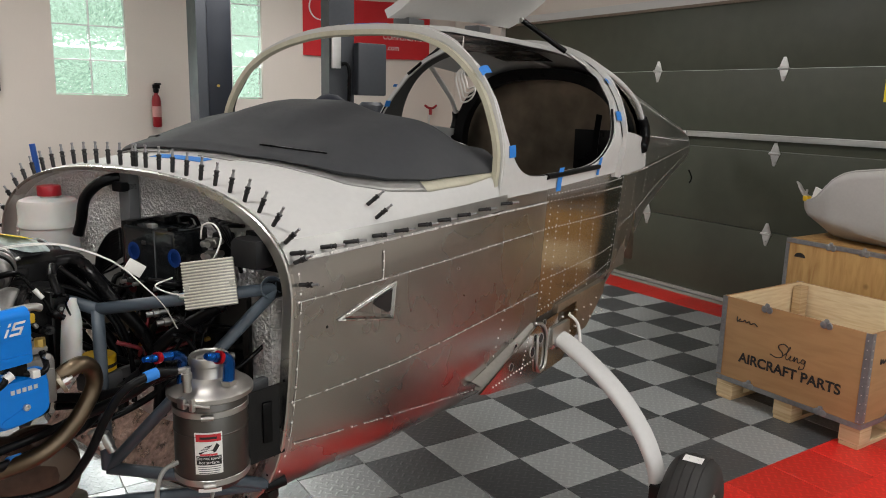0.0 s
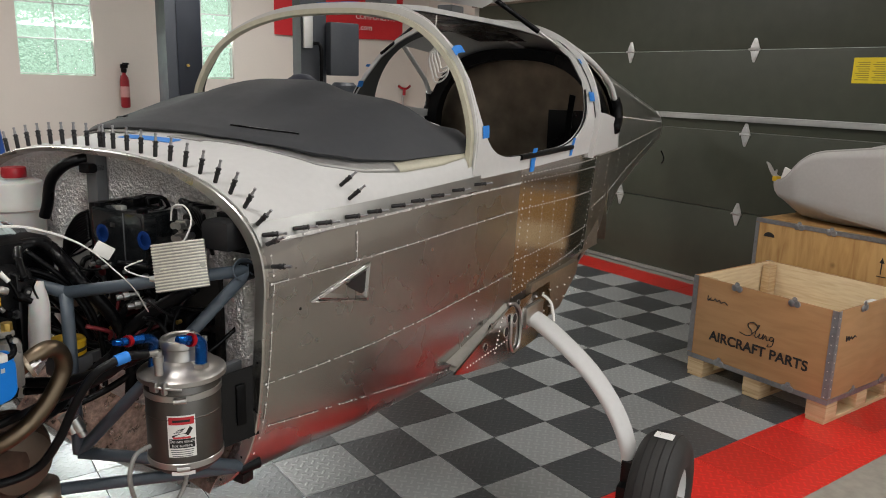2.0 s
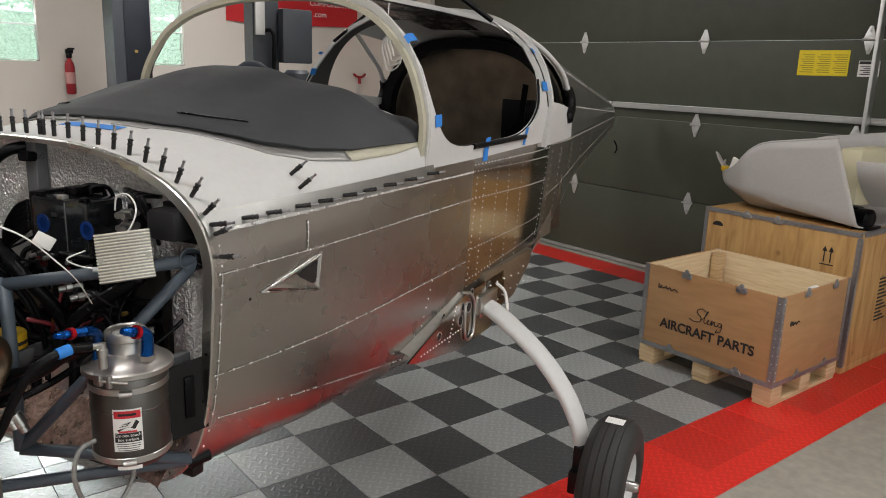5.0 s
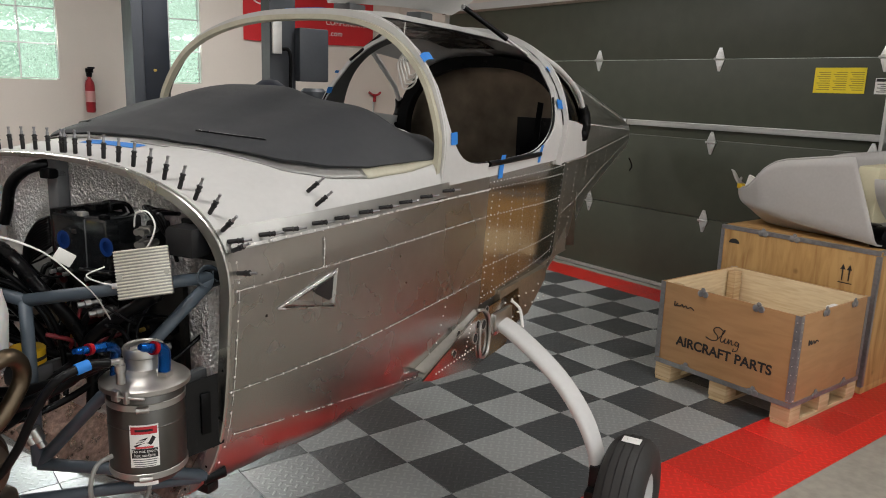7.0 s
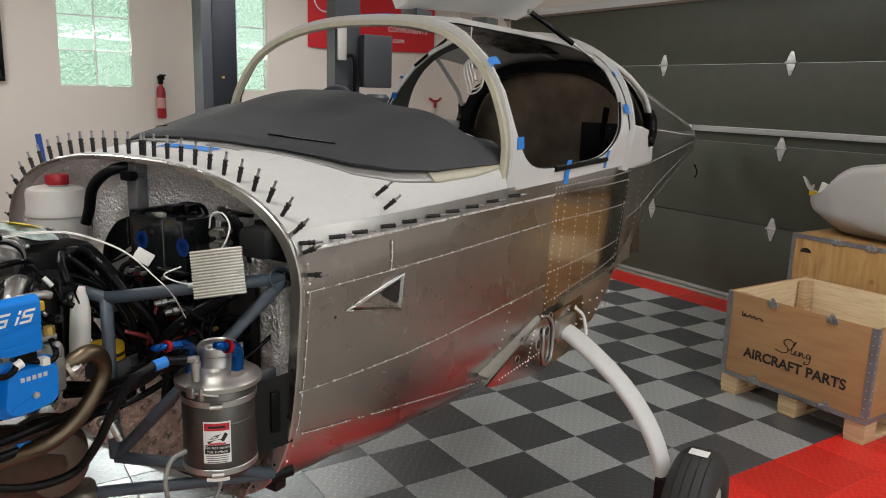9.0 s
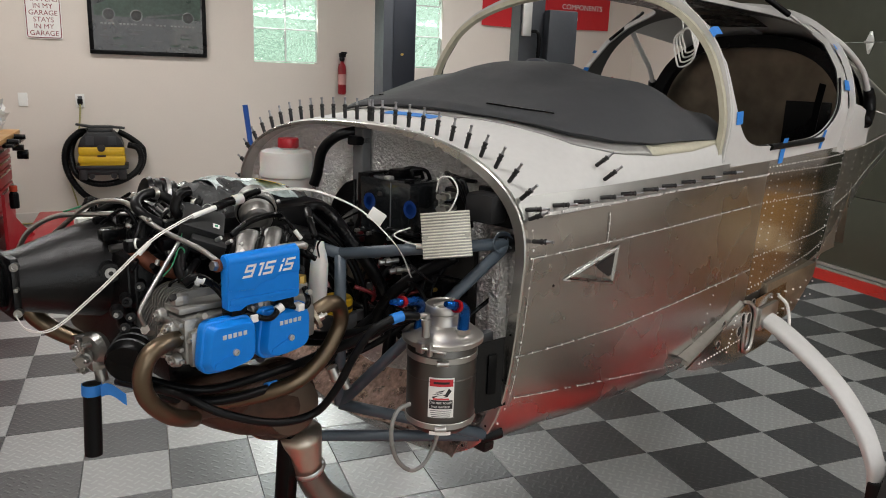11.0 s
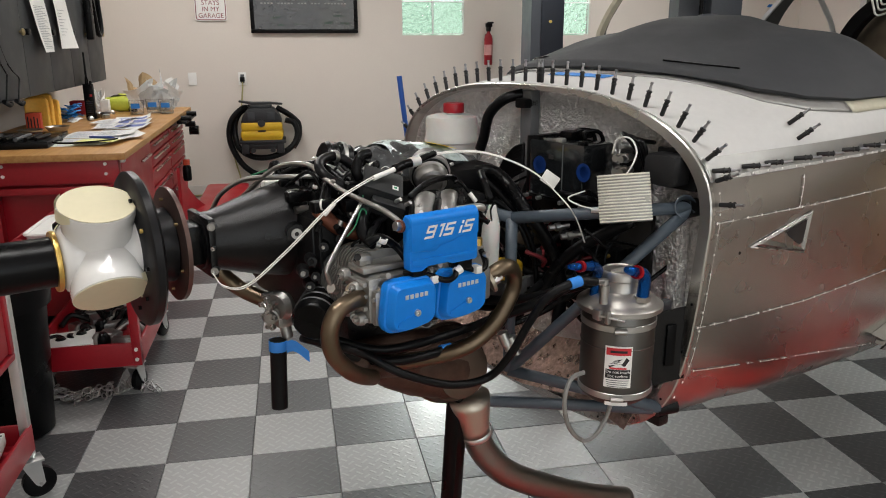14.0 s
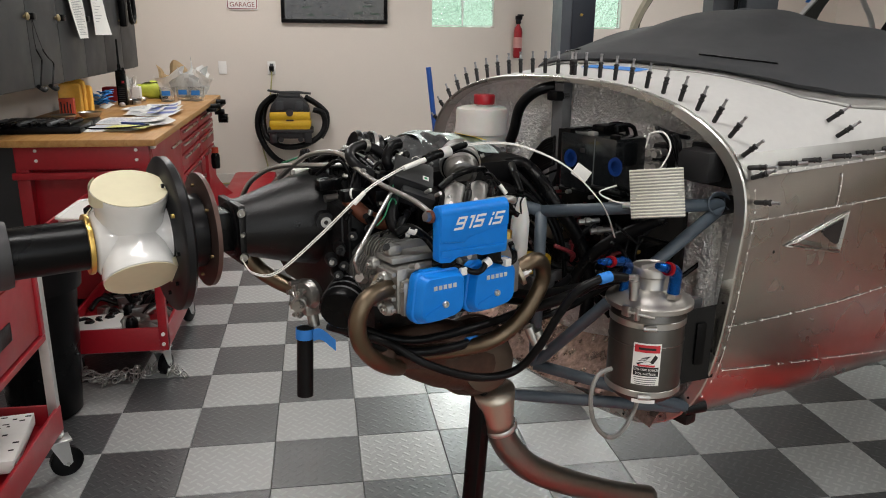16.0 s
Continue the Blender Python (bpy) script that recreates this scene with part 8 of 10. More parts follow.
part("lead_sleeve", rod((-0.383, -0.2005, 1.171), (-0.372, -0.2085, 1.153), 0.0048, 10), M_WIREW, eng)
# oil filter print, hex end
for k in range(14):
    a = -2.6 + 0.085 * k
    m_ = axis_to((-0.735, -0.18, 0.965), (-0.66, -0.10, 0.985))
    for zz in (0.028, 0.036, 0.044):
        if (k * 7 + int(zz * 1000)) % 3:
            q = m_ @ Vector((0.0413 * math.cos(a), 0.0413 * math.sin(a), zz))
            part("filter_print", box(-0.0012, 0.0012, -0.0006, 0.0006, -0.0022, 0.0022, 0, Matrix.Translation(q) @ m_.to_3x3().to_4x4() @ Matrix.Rotation(a, 4, "Z")), M_PAPER, eng)
# water pump scroll: ribs and bolts
for k in range(7):
    a = 0.5 + k * 0.9
    q = Vector((-0.762, -0.052 + 0.026 * math.cos(a), 0.952 + 0.030 * math.sin(a)))
    cap_bolt(q, (-0.85, -0.5, 0), 0.005, 0.010)
    part("pump_rib", rod(Vector((-0.764, -0.056, 0.952)), q + Vector((-0.004, -0.004, 0)), 0.0035, 8), M_CAST, eng)
part("pump_inlet", lathe([(0.020, 0), (0.020, 0.02), (0.024, 0.022), (0.024, 0.03), (0.018, 0.032), (0.018, 0.05)], 22, axis_to((-0.752, -0.045, 0.948), (-0.775, -0.075, 0.945)) @ Matrix.Scale(0.62, 4)), M_CAST, eng, smooth=40)
# ties and steel lines over the top
hose("return_line", [(-0.80, 0.14, 1.12), (-0.78, 0.12, 1.165), (-0.74, 0.08, 1.197), (-0.68, 0.01, 1.205), (-0.63, -0.03, 1.208)], 0.0052, M_CHROME, seg=10)
random.seed(77)
for k in range(34):
    u, y = random.uniform(-0.70, -0.48), random.uniform(-0.16, 0.10)
    z = 1.175 + random.uniform(0, 0.045)
    d = Vector((random.uniform(-1, 1), random.uniform(-1, 0.3), random.uniform(-0.2, 0.6)))
    if k % 3 == 0:
        cap_bolt((u, y, z), d, random.uniform(0.0025, 0.004), 0.008)
    elif k % 3 == 1:
        part("cable_tie", lathe([(0.0095, 0), (0.0102, 0.001), (0.0102, 0.003), (0.0095, 0.004)], 14, axis_to((u, y, z), Vector((u, y, z)) + d), cap=False), M_WIREW if k % 2 else M_BLACK, eng)
    else:
        q = Vector((u, y, z))
        part("crimp_sleeve", rod(q, q + d.normalized() * 0.018, 0.003, 10), M_WIREW if k % 4 == 0 else M_CHROME, eng)
random.seed(91)
for k in range(26):
    a_ = random.uniform(0, 1)
    p = Vector((-0.68 + 0.36 * a_, -0.155 - 0.03 * random.random(), 1.05 + 0.10 * random.random()))
    q = p + Vector((random.uniform(-0.03, 0.03), -0.012, random.uniform(-0.05, 0.02)))
    if k % 4 == 0:
        part("sensor_plug", lathe([(0.007, 0), (0.009, 0.006), (0.009, 0.020), (0.006, 0.024), (0.006, 0.034), (0, 0.034)], 10, axis_to(p, q)), M_BLACK, eng)
    elif k % 4 == 1:
        cap_bolt(p, q - p, 0.0045, 0.010, M_CHROME)
    else:
        hose("sensor_wire", [p, (p + q) / 2 + Vector((0.01, -0.015, 0.01)), q, q + Vector((0.02, 0.02, -0.03))], random.choice((0.0022, 0.0032, 0.0045)), M_BLACK if k % 5 else M_WIREW, seg=7, n=5)
part("v_band", lathe([(0.0935, -0.016), (0.0985, -0.013), (0.0985, -0.004), (0.0935, -0.001)], 44, axis_to((-0.335, -0.06, 0.735), (-0.345, -0.3, 0.755)), cap=False), brushed("scuffed_band_steel", (0.15, 0.11, 0.085), 0.4), eng, "scuffed steel band clamp", smooth=40)
# weld beads and seam on the muffler
part("muffler_seam", lathe([(0.0925, 0.004), (0.0955, 0.007), (0.0925, 0.010)], 40, axis_to((-0.335, -0.06, 0.735), (-0.345, -0.3, 0.755)), cap=False), M_RUST, eng, smooth=True)
for p in ((-0.27, -0.18, 0.835), (-0.255, -0.19, 0.825)):
    part("sensor_plug", lathe([(0.013, 0), (0.013, 0.03), (0.010, 0.032), (0.010, 0.045)], 16, axis_to(p, Vector(p) + Vector((0.03, -0.03, -0.1)))), M_CHROME, eng)
# second strand of the pale lead
hose("lead", [(-0.864, -0.0416, 1.0474), (-0.859, -0.0816, 1.0324), (-0.829, -0.1216, 1.0394), (-0.765, -0.1616, 1.1044), (-0.687, -0.1916, 1.1834), (-0.625, -0.1816, 1.2094), (-0.574, -0.1716, 1.2234), (-0.529, -0.1666, 1.2304), (-0.49, -0.1616, 1.2364), (-0.434, -0.1416, 1.2434), (-0.351, -0.1216, 1.2414), (-0.279, -0.1416, 1.2324), (-0.219, -0.2116, 1.1974), (-0.184, -0.2716, 1.1404), (-0.148, -0.2766, 1.0954), (-0.115, -0.2716, 1.0394)], 0.0013, M_WIREW, wlead, seg=7, n=10)

# ribs, bosses and bolts on the near heads
for u0 in (-0.63, -0.47):
    for k in range(4):
        z = 0.990 + 0.022 * k
        blk("head_rib", u0 - 0.063, u0 - 0.054, -0.30, -0.22, z, z + 0.008, M_FIN, 0.002)
    for dz, dy in ((0.035, -0.245), (0.085, -0.275), (0.10, -0.235), (0.03, -0.285)):
        q = Vector((u0 - 0.060, dy, 0.965 + dz))
        part("head_lug", lathe([(0.013, 0), (0.011, 0.010), (0.009, 0.013), (0, 0.013)], 14, axis_to(q, q + Vector((-1, -0.3, 0.1)))), M_CAST, eng, smooth=40)
        cap_bolt(q + Vector((-0.012, -0.003, 0.001)), (-1, -0.3, 0.1), 0.0045, 0.007, M_CHROME)
    blk("head_step", u0 - 0.05, u0 + 0.05, -0.318, -0.300, 0.985, 1.05, M_CAST, 0.008)
    blk("head_shelf", u0 - 0.056, u0 + 0.054, -0.29, -0.235, 1.075, 1.086, M_FIN, 0.003)
# small steel fittings and a spark lead above the first head
hose("spark_lead", [(-0.665, -0.27, 1.125), (-0.645, -0.28, 1.135), (-0.615, -0.285, 1.115), (-0.60, -0.30, 1.09)], 0.0075, M_BLACK, seg=10)
hose("spark_lead", [(-0.60, -0.20, 1.14), (-0.64, -0.24, 1.13), (-0.655, -0.27, 1.12)], 0.0075, M_BLACK, seg=10)
part("lead_sleeve", rod((-0.648, -0.279, 1.134), (-0.634, -0.282, 1.128), 0.0082, 12), M_PAPER, eng)
part("lead_sleeve", rod((-0.522, -0.338, 1.063), (-0.510, -0.338, 1.068), 0.0082, 12), M_PAPER, eng)

# ---- crates by the garage door ----
def butterfly(parent, m):
    """A sprung crate latch."""
    b = link("latch", lathe([(0.016, 0), (0.018, 0.003), (0.014, 0.006), (0, 0.006)], 14, pose(-0.014, 0, 0)), M_STEELB, parent, 40)
    bm = lathe([(0.016, 0), (0.018, 0.003), (0.014, 0.006), (0, 0.006)], 14, pose(0.014, 0, 0))
    lathe([(0.012, 0), (0.013, 0.004), (0, 0.008)], 14, pose(0, 0.020, 0), bm)
    me = b.data
    t = bmesh.new(); t.from_mesh(me); merge(t, bm); t.to_mesh(me); t.free()
    b.matrix_basis = m
    return b


def edge_angle(bm, p, q, w, s1, s2):
    """A folded steel edge from p to q with two leaves."""
    p, q = Vector(p), Vector(q)
    for s in (s1, s2):
        s = Vector(s)
        n = (q - p).cross(s).normalized() * 0.0018
        vs = [p - n, q - n, q - n + s * w, p - n + s * w]
        a = [bm.verts.new(v) for v in vs]
        b = [bm.verts.new(v + 2 * n) for v in vs]
        bm.faces.new(a); bm.faces.new(b[::-1])
        for k in range(4):
            bm.faces.new((a[k], a[(k + 1) % 4], b[(k + 1) % 4], b[k]))
    return bm


CX0, CX1, CY0, CY1, CZ0, CZ1 = 2.0, 2.69, -0.742, 0.04, 0.112, 0.562
cr = thing("plywood_crate", pose(0, 0, 0), "open plywood shipping crate with steel edges on a pallet base", "crate")
pn = 0.010
for nm, b in (("front_panel", (CX0, CX0 + pn, CY0, CY1)), ("back_panel", (CX1 - pn, CX1, CY0, CY1)), ("side_panel", (CX0 + pn, CX1 - pn, CY0, CY0 + pn)), ("side_panel", (CX0 + pn, CX1 - pn, CY1 - pn, CY1))):
    part(nm, box(*b, CZ0, CZ1, 0.001), M_PLY, cr)
inn = bmesh.new()
e = 0.001
bm_box(inn, CX0 + pn, CX0 + pn + e, CY0 + pn, CY1 - pn, CZ0 + 0.01, CZ1 - 0.002)
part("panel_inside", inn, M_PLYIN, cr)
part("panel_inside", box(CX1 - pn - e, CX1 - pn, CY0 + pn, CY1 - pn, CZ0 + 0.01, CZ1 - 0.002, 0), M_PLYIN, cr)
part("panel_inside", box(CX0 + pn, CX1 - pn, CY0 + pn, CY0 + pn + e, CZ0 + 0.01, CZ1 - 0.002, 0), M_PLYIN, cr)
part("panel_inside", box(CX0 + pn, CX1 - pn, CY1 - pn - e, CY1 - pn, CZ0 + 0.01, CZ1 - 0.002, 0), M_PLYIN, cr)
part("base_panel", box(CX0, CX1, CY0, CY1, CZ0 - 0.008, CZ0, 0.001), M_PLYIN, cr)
bm = bmesh.new()
for x, y, sx, sy in ((CX0, CY0, 1, 1), (CX0, CY1, 1, -1), (CX1, CY0, -1, 1), (CX1, CY1, -1, -1)):
    edge_angle(bm, (x - 0.001 * sx, y - 0.001 * sy, CZ0 + 0.022), (x - 0.001 * sx, y - 0.001 * sy, CZ1 + 0.001), 0.028, (sx, 0, 0), (0, sy, 0))
    part("corner_steel", bm, M_STEELB, cr, "grey folded steel corner", smooth=False)
    bm = bmesh.new()
edge_angle(bm, (CX0 - 0.001, CY0, CZ0 - 0.006), (CX0 - 0.001, CY1, CZ0 - 0.006), 0.024, (0, 0, 1), (1, 0, 0))
part("bottom_steel", bm, M_STEELB, cr, smooth=False)
bm = bmesh.new()
edge_angle(bm, (CX0, CY0 - 0.001, CZ0 - 0.006), (CX1, CY0 - 0.001, CZ0 - 0.006), 0.024, (0, 0, 1), (0, 1, 0))
part("bottom_steel", bm, M_STEELB, cr, smooth=False)
bm = bmesh.new()
for k in range(10):
    z = CZ0 + 0.03 + k * 0.043
    rod((CX0 - 0.002, CY0 + 0.014, z), (CX0 - 0.004, CY0 + 0.014, z), 0.003, 6, bm)
    rod((CX0 + 0.014, CY0 - 0.002, z), (CX0 + 0.014, CY0 - 0.004, z), 0.003, 6, bm)
part("corner_rivets", bm, M_RIVET, cr, smooth=False)["kind"] = "stuff"
FACE = Matrix(((0, 0, -1, CX0 - 0.002), (-1, 0, 0, 0), (0, 1, 0, 0), (0, 0, 0, 1)))
SIDE = Matrix(((1, 0, 0, 0), (0, 0, -1, CY0 - 0.002), (0, 1, 0, 0), (0, 0, 0, 1)))
for y in (-0.22, -0.60 + 0.07):
    butterfly(cr, FACE @ pose(-y, CZ1 - 0.014, 0))
for y in (-0.16, -0.55):
    butterfly(cr, FACE @ pose(-y, CZ0 + 0.01, 0))
for x in (2.23, 2.52):
    butterfly(cr, SIDE @ pose(x, CZ1 - 0.014, 0))
    butterfly(cr, SIDE @ pose(x, CZ0 + 0.012, 0))
text("lettering", "AIRCRAFT PARTS", 0.071, M_INK, FACE @ pose(0.36, 0.258, 0), cr, bold=0.0018)
# script word above it, as brush strokes
def stroke(pts, r=0.0035):
    bm = sweep([FACE @ Vector((x, z, 0)) for x, z in [(p.x, p.y) for p in smooth_path([(a, b, 0) for a, b in pts], 6)]], circle(r, 5))
    return part("script_stroke", bm, M_INK, cr, smooth=True)


sx, sz = 0.300, 0.325
stroke([(sx + 0.052, sz + 0.062), (sx + 0.030, sz + 0.072), (sx + 0.004, sz + 0.060), (sx + 0.006, sz + 0.042), (sx + 0.026, sz + 0.026), (sx + 0.024, sz + 0.004), (sx - 0.006, sz - 0.006), (sx - 0.040, sz + 0.002)], 0.0026)
stroke([(sx + 0.030, sz + 0.012), (sx + 0.054, sz + 0.040), (sx + 0.066, sz + 0.066), (sx + 0.056, sz + 0.056), (sx + 0.046, sz + 0.010), (sx + 0.056, sz + 0.0), (sx + 0.072, sz + 0.024), (sx + 0.068, sz + 0.002), (sx + 0.082, sz + 0.004),
        (sx + 0.092, sz + 0.026), (sx + 0.090, sz + 0.0), (sx + 0.104, sz + 0.024), (sx + 0.110, sz + 0.002), (sx + 0.122, sz + 0.006)], 0.0022)
stroke([(sx + 0.146, sz + 0.022), (sx + 0.132, sz + 0.024), (sx + 0.126, sz + 0.008), (sx + 0.140, sz + 0.004), (sx + 0.148, sz + 0.022), (sx + 0.142, sz - 0.018), (sx + 0.118, sz - 0.030), (sx + 0.122, sz - 0.014)], 0.0022)
# handwritten marks
for base, M_ in (((0.055, 0.45), FACE), ):
    x, z = base
    stroke([(x, z + 0.02), (x + 0.002, z - 0.005), (x + 0.02, z + 0.012), (x + 0.01, z + 0.0), (x + 0.035, z + 0.002), (x + 0.045, z + 0.012), (x + 0.055, z), (x + 0.07, z + 0.01), (x + 0.08, z - 0.002), (x + 0.10, z + 0.008), (x + 0.12, z - 0.004)], 0.003)
pts = [(2.10, 0.43), (2.102, 0.405), (2.12, 0.425), (2.125, 0.405), (2.145, 0.42), (2.155, 0.405), (2.175, 0.418), (2.19, 0.41)]
part("script_stroke", sweep([SIDE @ Vector((p.x, p.y, 0)) for p in smooth_path([(a, b, 0) for a, b in pts], 6)], circle(0.003, 5)), M_INK, cr)
# pallet base
for y in (CY0 + 0.05, (CY0 + CY1) / 2, CY1 - 0.05):
    part("pallet_runner", box(CX0 + 0.01, CX1 - 0.01, y - 0.045, y + 0.045, 0.001, 0.022, 0.003), M_PINE, cr)
    for x in (CX0 + 0.06, (CX0 + CX1) / 2, CX1 - 0.06):
        part("pallet_block", box(x - 0.05, x + 0.05, y - 0.05, y + 0.05, 0.022, CZ0 - 0.008, 0.004), M_PINE, cr)
# things inside the crate
pk = thing("packing_film", pose(2.40, -0.45, 0.13), "crumpled clear packing film and paper in the crate", "packing")
random.seed(8)
bm = sheet(lambda a, b: Vector((0.5 * a - 0.25, 0.5 * b - 0.25, 0.225 + 0.022 * math.sin(9 * a + 3 * b) + 0.012 * math.sin(19 * b - 7 * a))), frange(0, 1, 18), frange(0, 1, 18))
part("film", bm, mat("clear_film", (0.62, 0.54, 0.40), 0.2, var=0.2, fine=90, bump=0.5, bumpscale=70, coat=0.4), pk, smooth=True)
part("filling", box(-0.25, 0.25, -0.25, 0.25, 0.0, 0.2, 0.02), M_PLYIN, pk)
part("paper_sheet", box(0.02, 0.10, -0.25, -0.20, 0.30, 0.40, 0.002), M_PAPER, pk)
part("corner_batten", box(-0.36, -0.32, 0.40, 0.46, 0.0, 0.42, 0.003), M_PINE, pk)
part("corner_batten", box(0.20, 0.27, 0.42, 0.47, 0.0, 0.42, 0.003), M_PINE, pk)

bc = thing("large_plywood_crate", pose(0, 0, 0), "large knotty plywood crate with steel edges and handling marks", "crate")
X0, X1, Y0, Y1, Z1 = 2.765, 3.55, -0.735, 0.195, 0.785
part("front_panel", box(X0, X0 + 0.012, Y0, Y1, 0.04, Z1 - 0.012, 0.001), M_PLYB, bc)
part("side_panel", box(X0 + 0.012, X1, Y0, Y0 + 0.012, 0.04, Z1 - 0.012, 0.001), M_PLYB, bc)
part("side_panel", box(X0 + 0.012, X1, Y1 - 0.012, Y1, 0.04, Z1 - 0.012, 0.001), M_PLYB, bc)
part("back_panel", box(X1 - 0.012, X1, Y0 + 0.012, Y1 - 0.012, 0.04, Z1 - 0.012, 0.001), M_PLYB, bc)
part("lid", box(X0, X1, Y0, Y1, Z1 - 0.012, Z1, 0.001), M_PLYB, bc)
part("base_board", box(X0, X1, Y0, Y1, 0.0, 0.04, 0.003), M_PLYB, bc)
for p, q, a, b in (((X0, Y0, 0.04), (X0, Y0, Z1 - 0.024), (1, 0, 0), (0, 1, 0)), ((X0, Y1, 0.04), (X0, Y1, Z1 - 0.024), (1, 0, 0), (0, -1, 0)), ((X0, Y0, Z1), (X0, Y1, Z1), (1, 0, 0), (0, 0, -1)), ((X0 + 0.026, Y0, Z1), (X1, Y0, Z1), (0, 1, 0), (0, 0, -1))):
    off = Vector((-0.0015 * (1 if abs(a[0]) else 0), -0.0015, 0.0015 if p[2] > 0.5 else 0))
    part("edge_steel", edge_angle(bmesh.new(), Vector(p) + off, Vector(q) + off, 0.022, a, b), M_STEELB, bc, "grey folded steel edge", smooth=False)
FB = Matrix(((0, 0, -1, X0 - 0.002), (-1, 0, 0, 0), (0, 1, 0, 0), (0, 0, 0, 1)))
bm = bmesh.new()
for y in (0.555, 0.59):
    bm_box(bm, y - 0.003, y + 0.003, 0.60, 0.66, 0, 0.001)
    prism([(y - 0.014, 0.66), (y + 0.014, 0.66), (y, 0.69)], 0, 0.001, bm=bm)
bm_box(bm, 0.535, 0.61, 0.585, 0.590, 0, 0.001)
bm.transform(FB)
part("up_arrows_mark", bm, M_INK, bc, "stencilled up arrows", smooth=False)
bm = prism([(0.035 * math.cos(a), 0.035 * math.sin(a) * 0.8) for a in frange(0, math.pi, 10)], 0, 0.001, FB @ pose(-0.10, 0.685, 0))
part("umbrella_mark", bm, M_INK, bc, "stencilled umbrella", smooth=False)
bm = bmesh.new()
for k in range(12):
    bm_box(bm, 3.08, 3.22 - 0.03 * (k % 3), Y0 - 0.0022, Y0 - 0.0012, 0.25 + k * 0.022, 0.26 + k * 0.022)
part("stencil_bars", bm, M_INK, bc, smooth=False)["kind"] = "stuff"
for y in (-0.17, 0.02):
    butterfly(bc, FB @ pose(-y + 0.1, Z1 - 0.012, 0))

# grey composite cowling on the large crate
cw = thing("engine_cowling", pose(2.86, -0.02, Z1), "grey primered engine cowling resting on the large crate", "cowling")


def cowl_fn(a, b):
    """a along the length 0..1, b round the section -1..1 (opening up)."""
    y = 0.30 - 0.80 * a
    w = lerp(a, [0, 0.04, 0.12, 0.3, 1.0], [0.10, 0.17, 0.25, 0.32, 0.36])
    rise = lerp(a, [0, 0.03, 0.08, 0.2, 0.28, 0.36, 0.44, 0.52, 1.0], [0.262, 0.222, 0.205, 0.235, 0.292, 0.366, 0.404, 0.422, 0.478]) + (0.022 if b > 0 else 0)
    keel = lerp(a, [0, 0.08, 0.16, 0.24, 0.4, 1.0], [0.150, 0.105, 0.055, 0.020, 0.010, 0.006])
    q = abs(b)
    crease_h = max(keel + 0.015, lerp(a, [0, 0.12, 0.5, 0.85, 1.0], [0.175, 0.140, 0.085, 0.045, 0.030]))
    x = 0.30 + math.copysign(w * lerp(q, [0, 0.2, 0.46, 0.5, 1.0], [0, 0.50, 0.94, 0.97, 1.0]), b)
    z = lerp(q, [0, 0.2, 0.46, 0.5, 1.0], [keel, keel, crease_h - 0.006, crease_h + 0.008, rise])
    y -= 0.17 * a * (1 - (z - keel) / (rise - keel + 1e-6))
    return Vector((x, y, z))


bm = sheet(cowl_fn, frange(0, 1, 34), frange(-1, 1, 34))
thick(part("shell", bm, M_GREYC, cw, smooth=34), 0.006, split=False)
rim = [cowl_fn(a, -1) + Vector((0, 0, 0.004)) for a in frange(0.0, 1, 24)]
part("rolled_rim", sweep(rim, circle(0.007, 8)), M_GREYC, cw, smooth=True)
horn = smooth_path([(0.215, 0.262, 0.208), (0.20, 0.300, 0.228), (0.195, 0.330, 0.262), (0.20, 0.355, 0.296), (0.205, 0.370, 0.306)], 5)
part("horn", sweep(horn, lambda k: [((0.060 - 0.045 * k) * math.cos(q), (0.013 - 0.007 * k) * math.sin(q)) for q in frange(0, 2 * math.pi * 11 / 12, 12)]), M_GREYC, cw, "upturned grey horn at the cowling's front", smooth=True)
crease = [cowl_fn(a, -0.5) + Vector((0.002, 0, 0.0)) for a in frange(0.02, 0.85, 20)]
part("crease_line", sweep(crease, circle(0.004, 6)), M_GREYC, cw, smooth=True)
part("inner_duct", box(0.12, 0.50, -0.56, -0.44, 0.10, 0.42, 0.02), M_CREAM, cw, "pale fibreglass inner duct")
part("yellow_clip", box(0.05, 0.09, 0.20, 0.235, 0.215, 0.245, 0.006), M_YEL, cw)
part("white_wrap", prism([(0, 0), (0.10, 0), (0.08, 0.05), (0.02, 0.075)], 0, 0.02, pose(0.12, 0.21, 0.225, 90, 0, -90)), M_PAPER, cw)
wc2 = thing("cowling_half", pose(3.06, -0.62, Z1), "pale cowling half with dark fittings on the crate", "cowling")
bm = sheet(lambda a, b: Vector((0.1 + 0.28 * math.sin(b), 0.02 - 0.62 * a, 0.10 + 0.42 * abs(math.sin(b * 0.5)) ** 1.2 + 0.02 * a)), frange(0, 1, 10), frange(-1.5, 1.5, 24))
thick(part("shell", bm, M_WHITE, wc2, smooth=True), 0.006)
tb = thing("dark_pump", pose(2.90, -0.66, Z1), "small black pump assembly on the crate lid", "pump")
part("body", lathe([(0.05, 0), (0.055, 0.01), (0.055, 0.10), (0.04, 0.11)], 24, axis_to((0.03, 0.06, 0.06), (0.0, -0.1, 0.06))), M_BLACK, tb)
part("bracket", box(-0.02, 0.12, -0.06, 0.04, 0.0, 0.02, 0.004), M_BLACK, tb)
part("cover", box(-0.01, 0.08, 0.02, 0.10, 0.02, 0.12, 0.02), M_BLACK, tb)

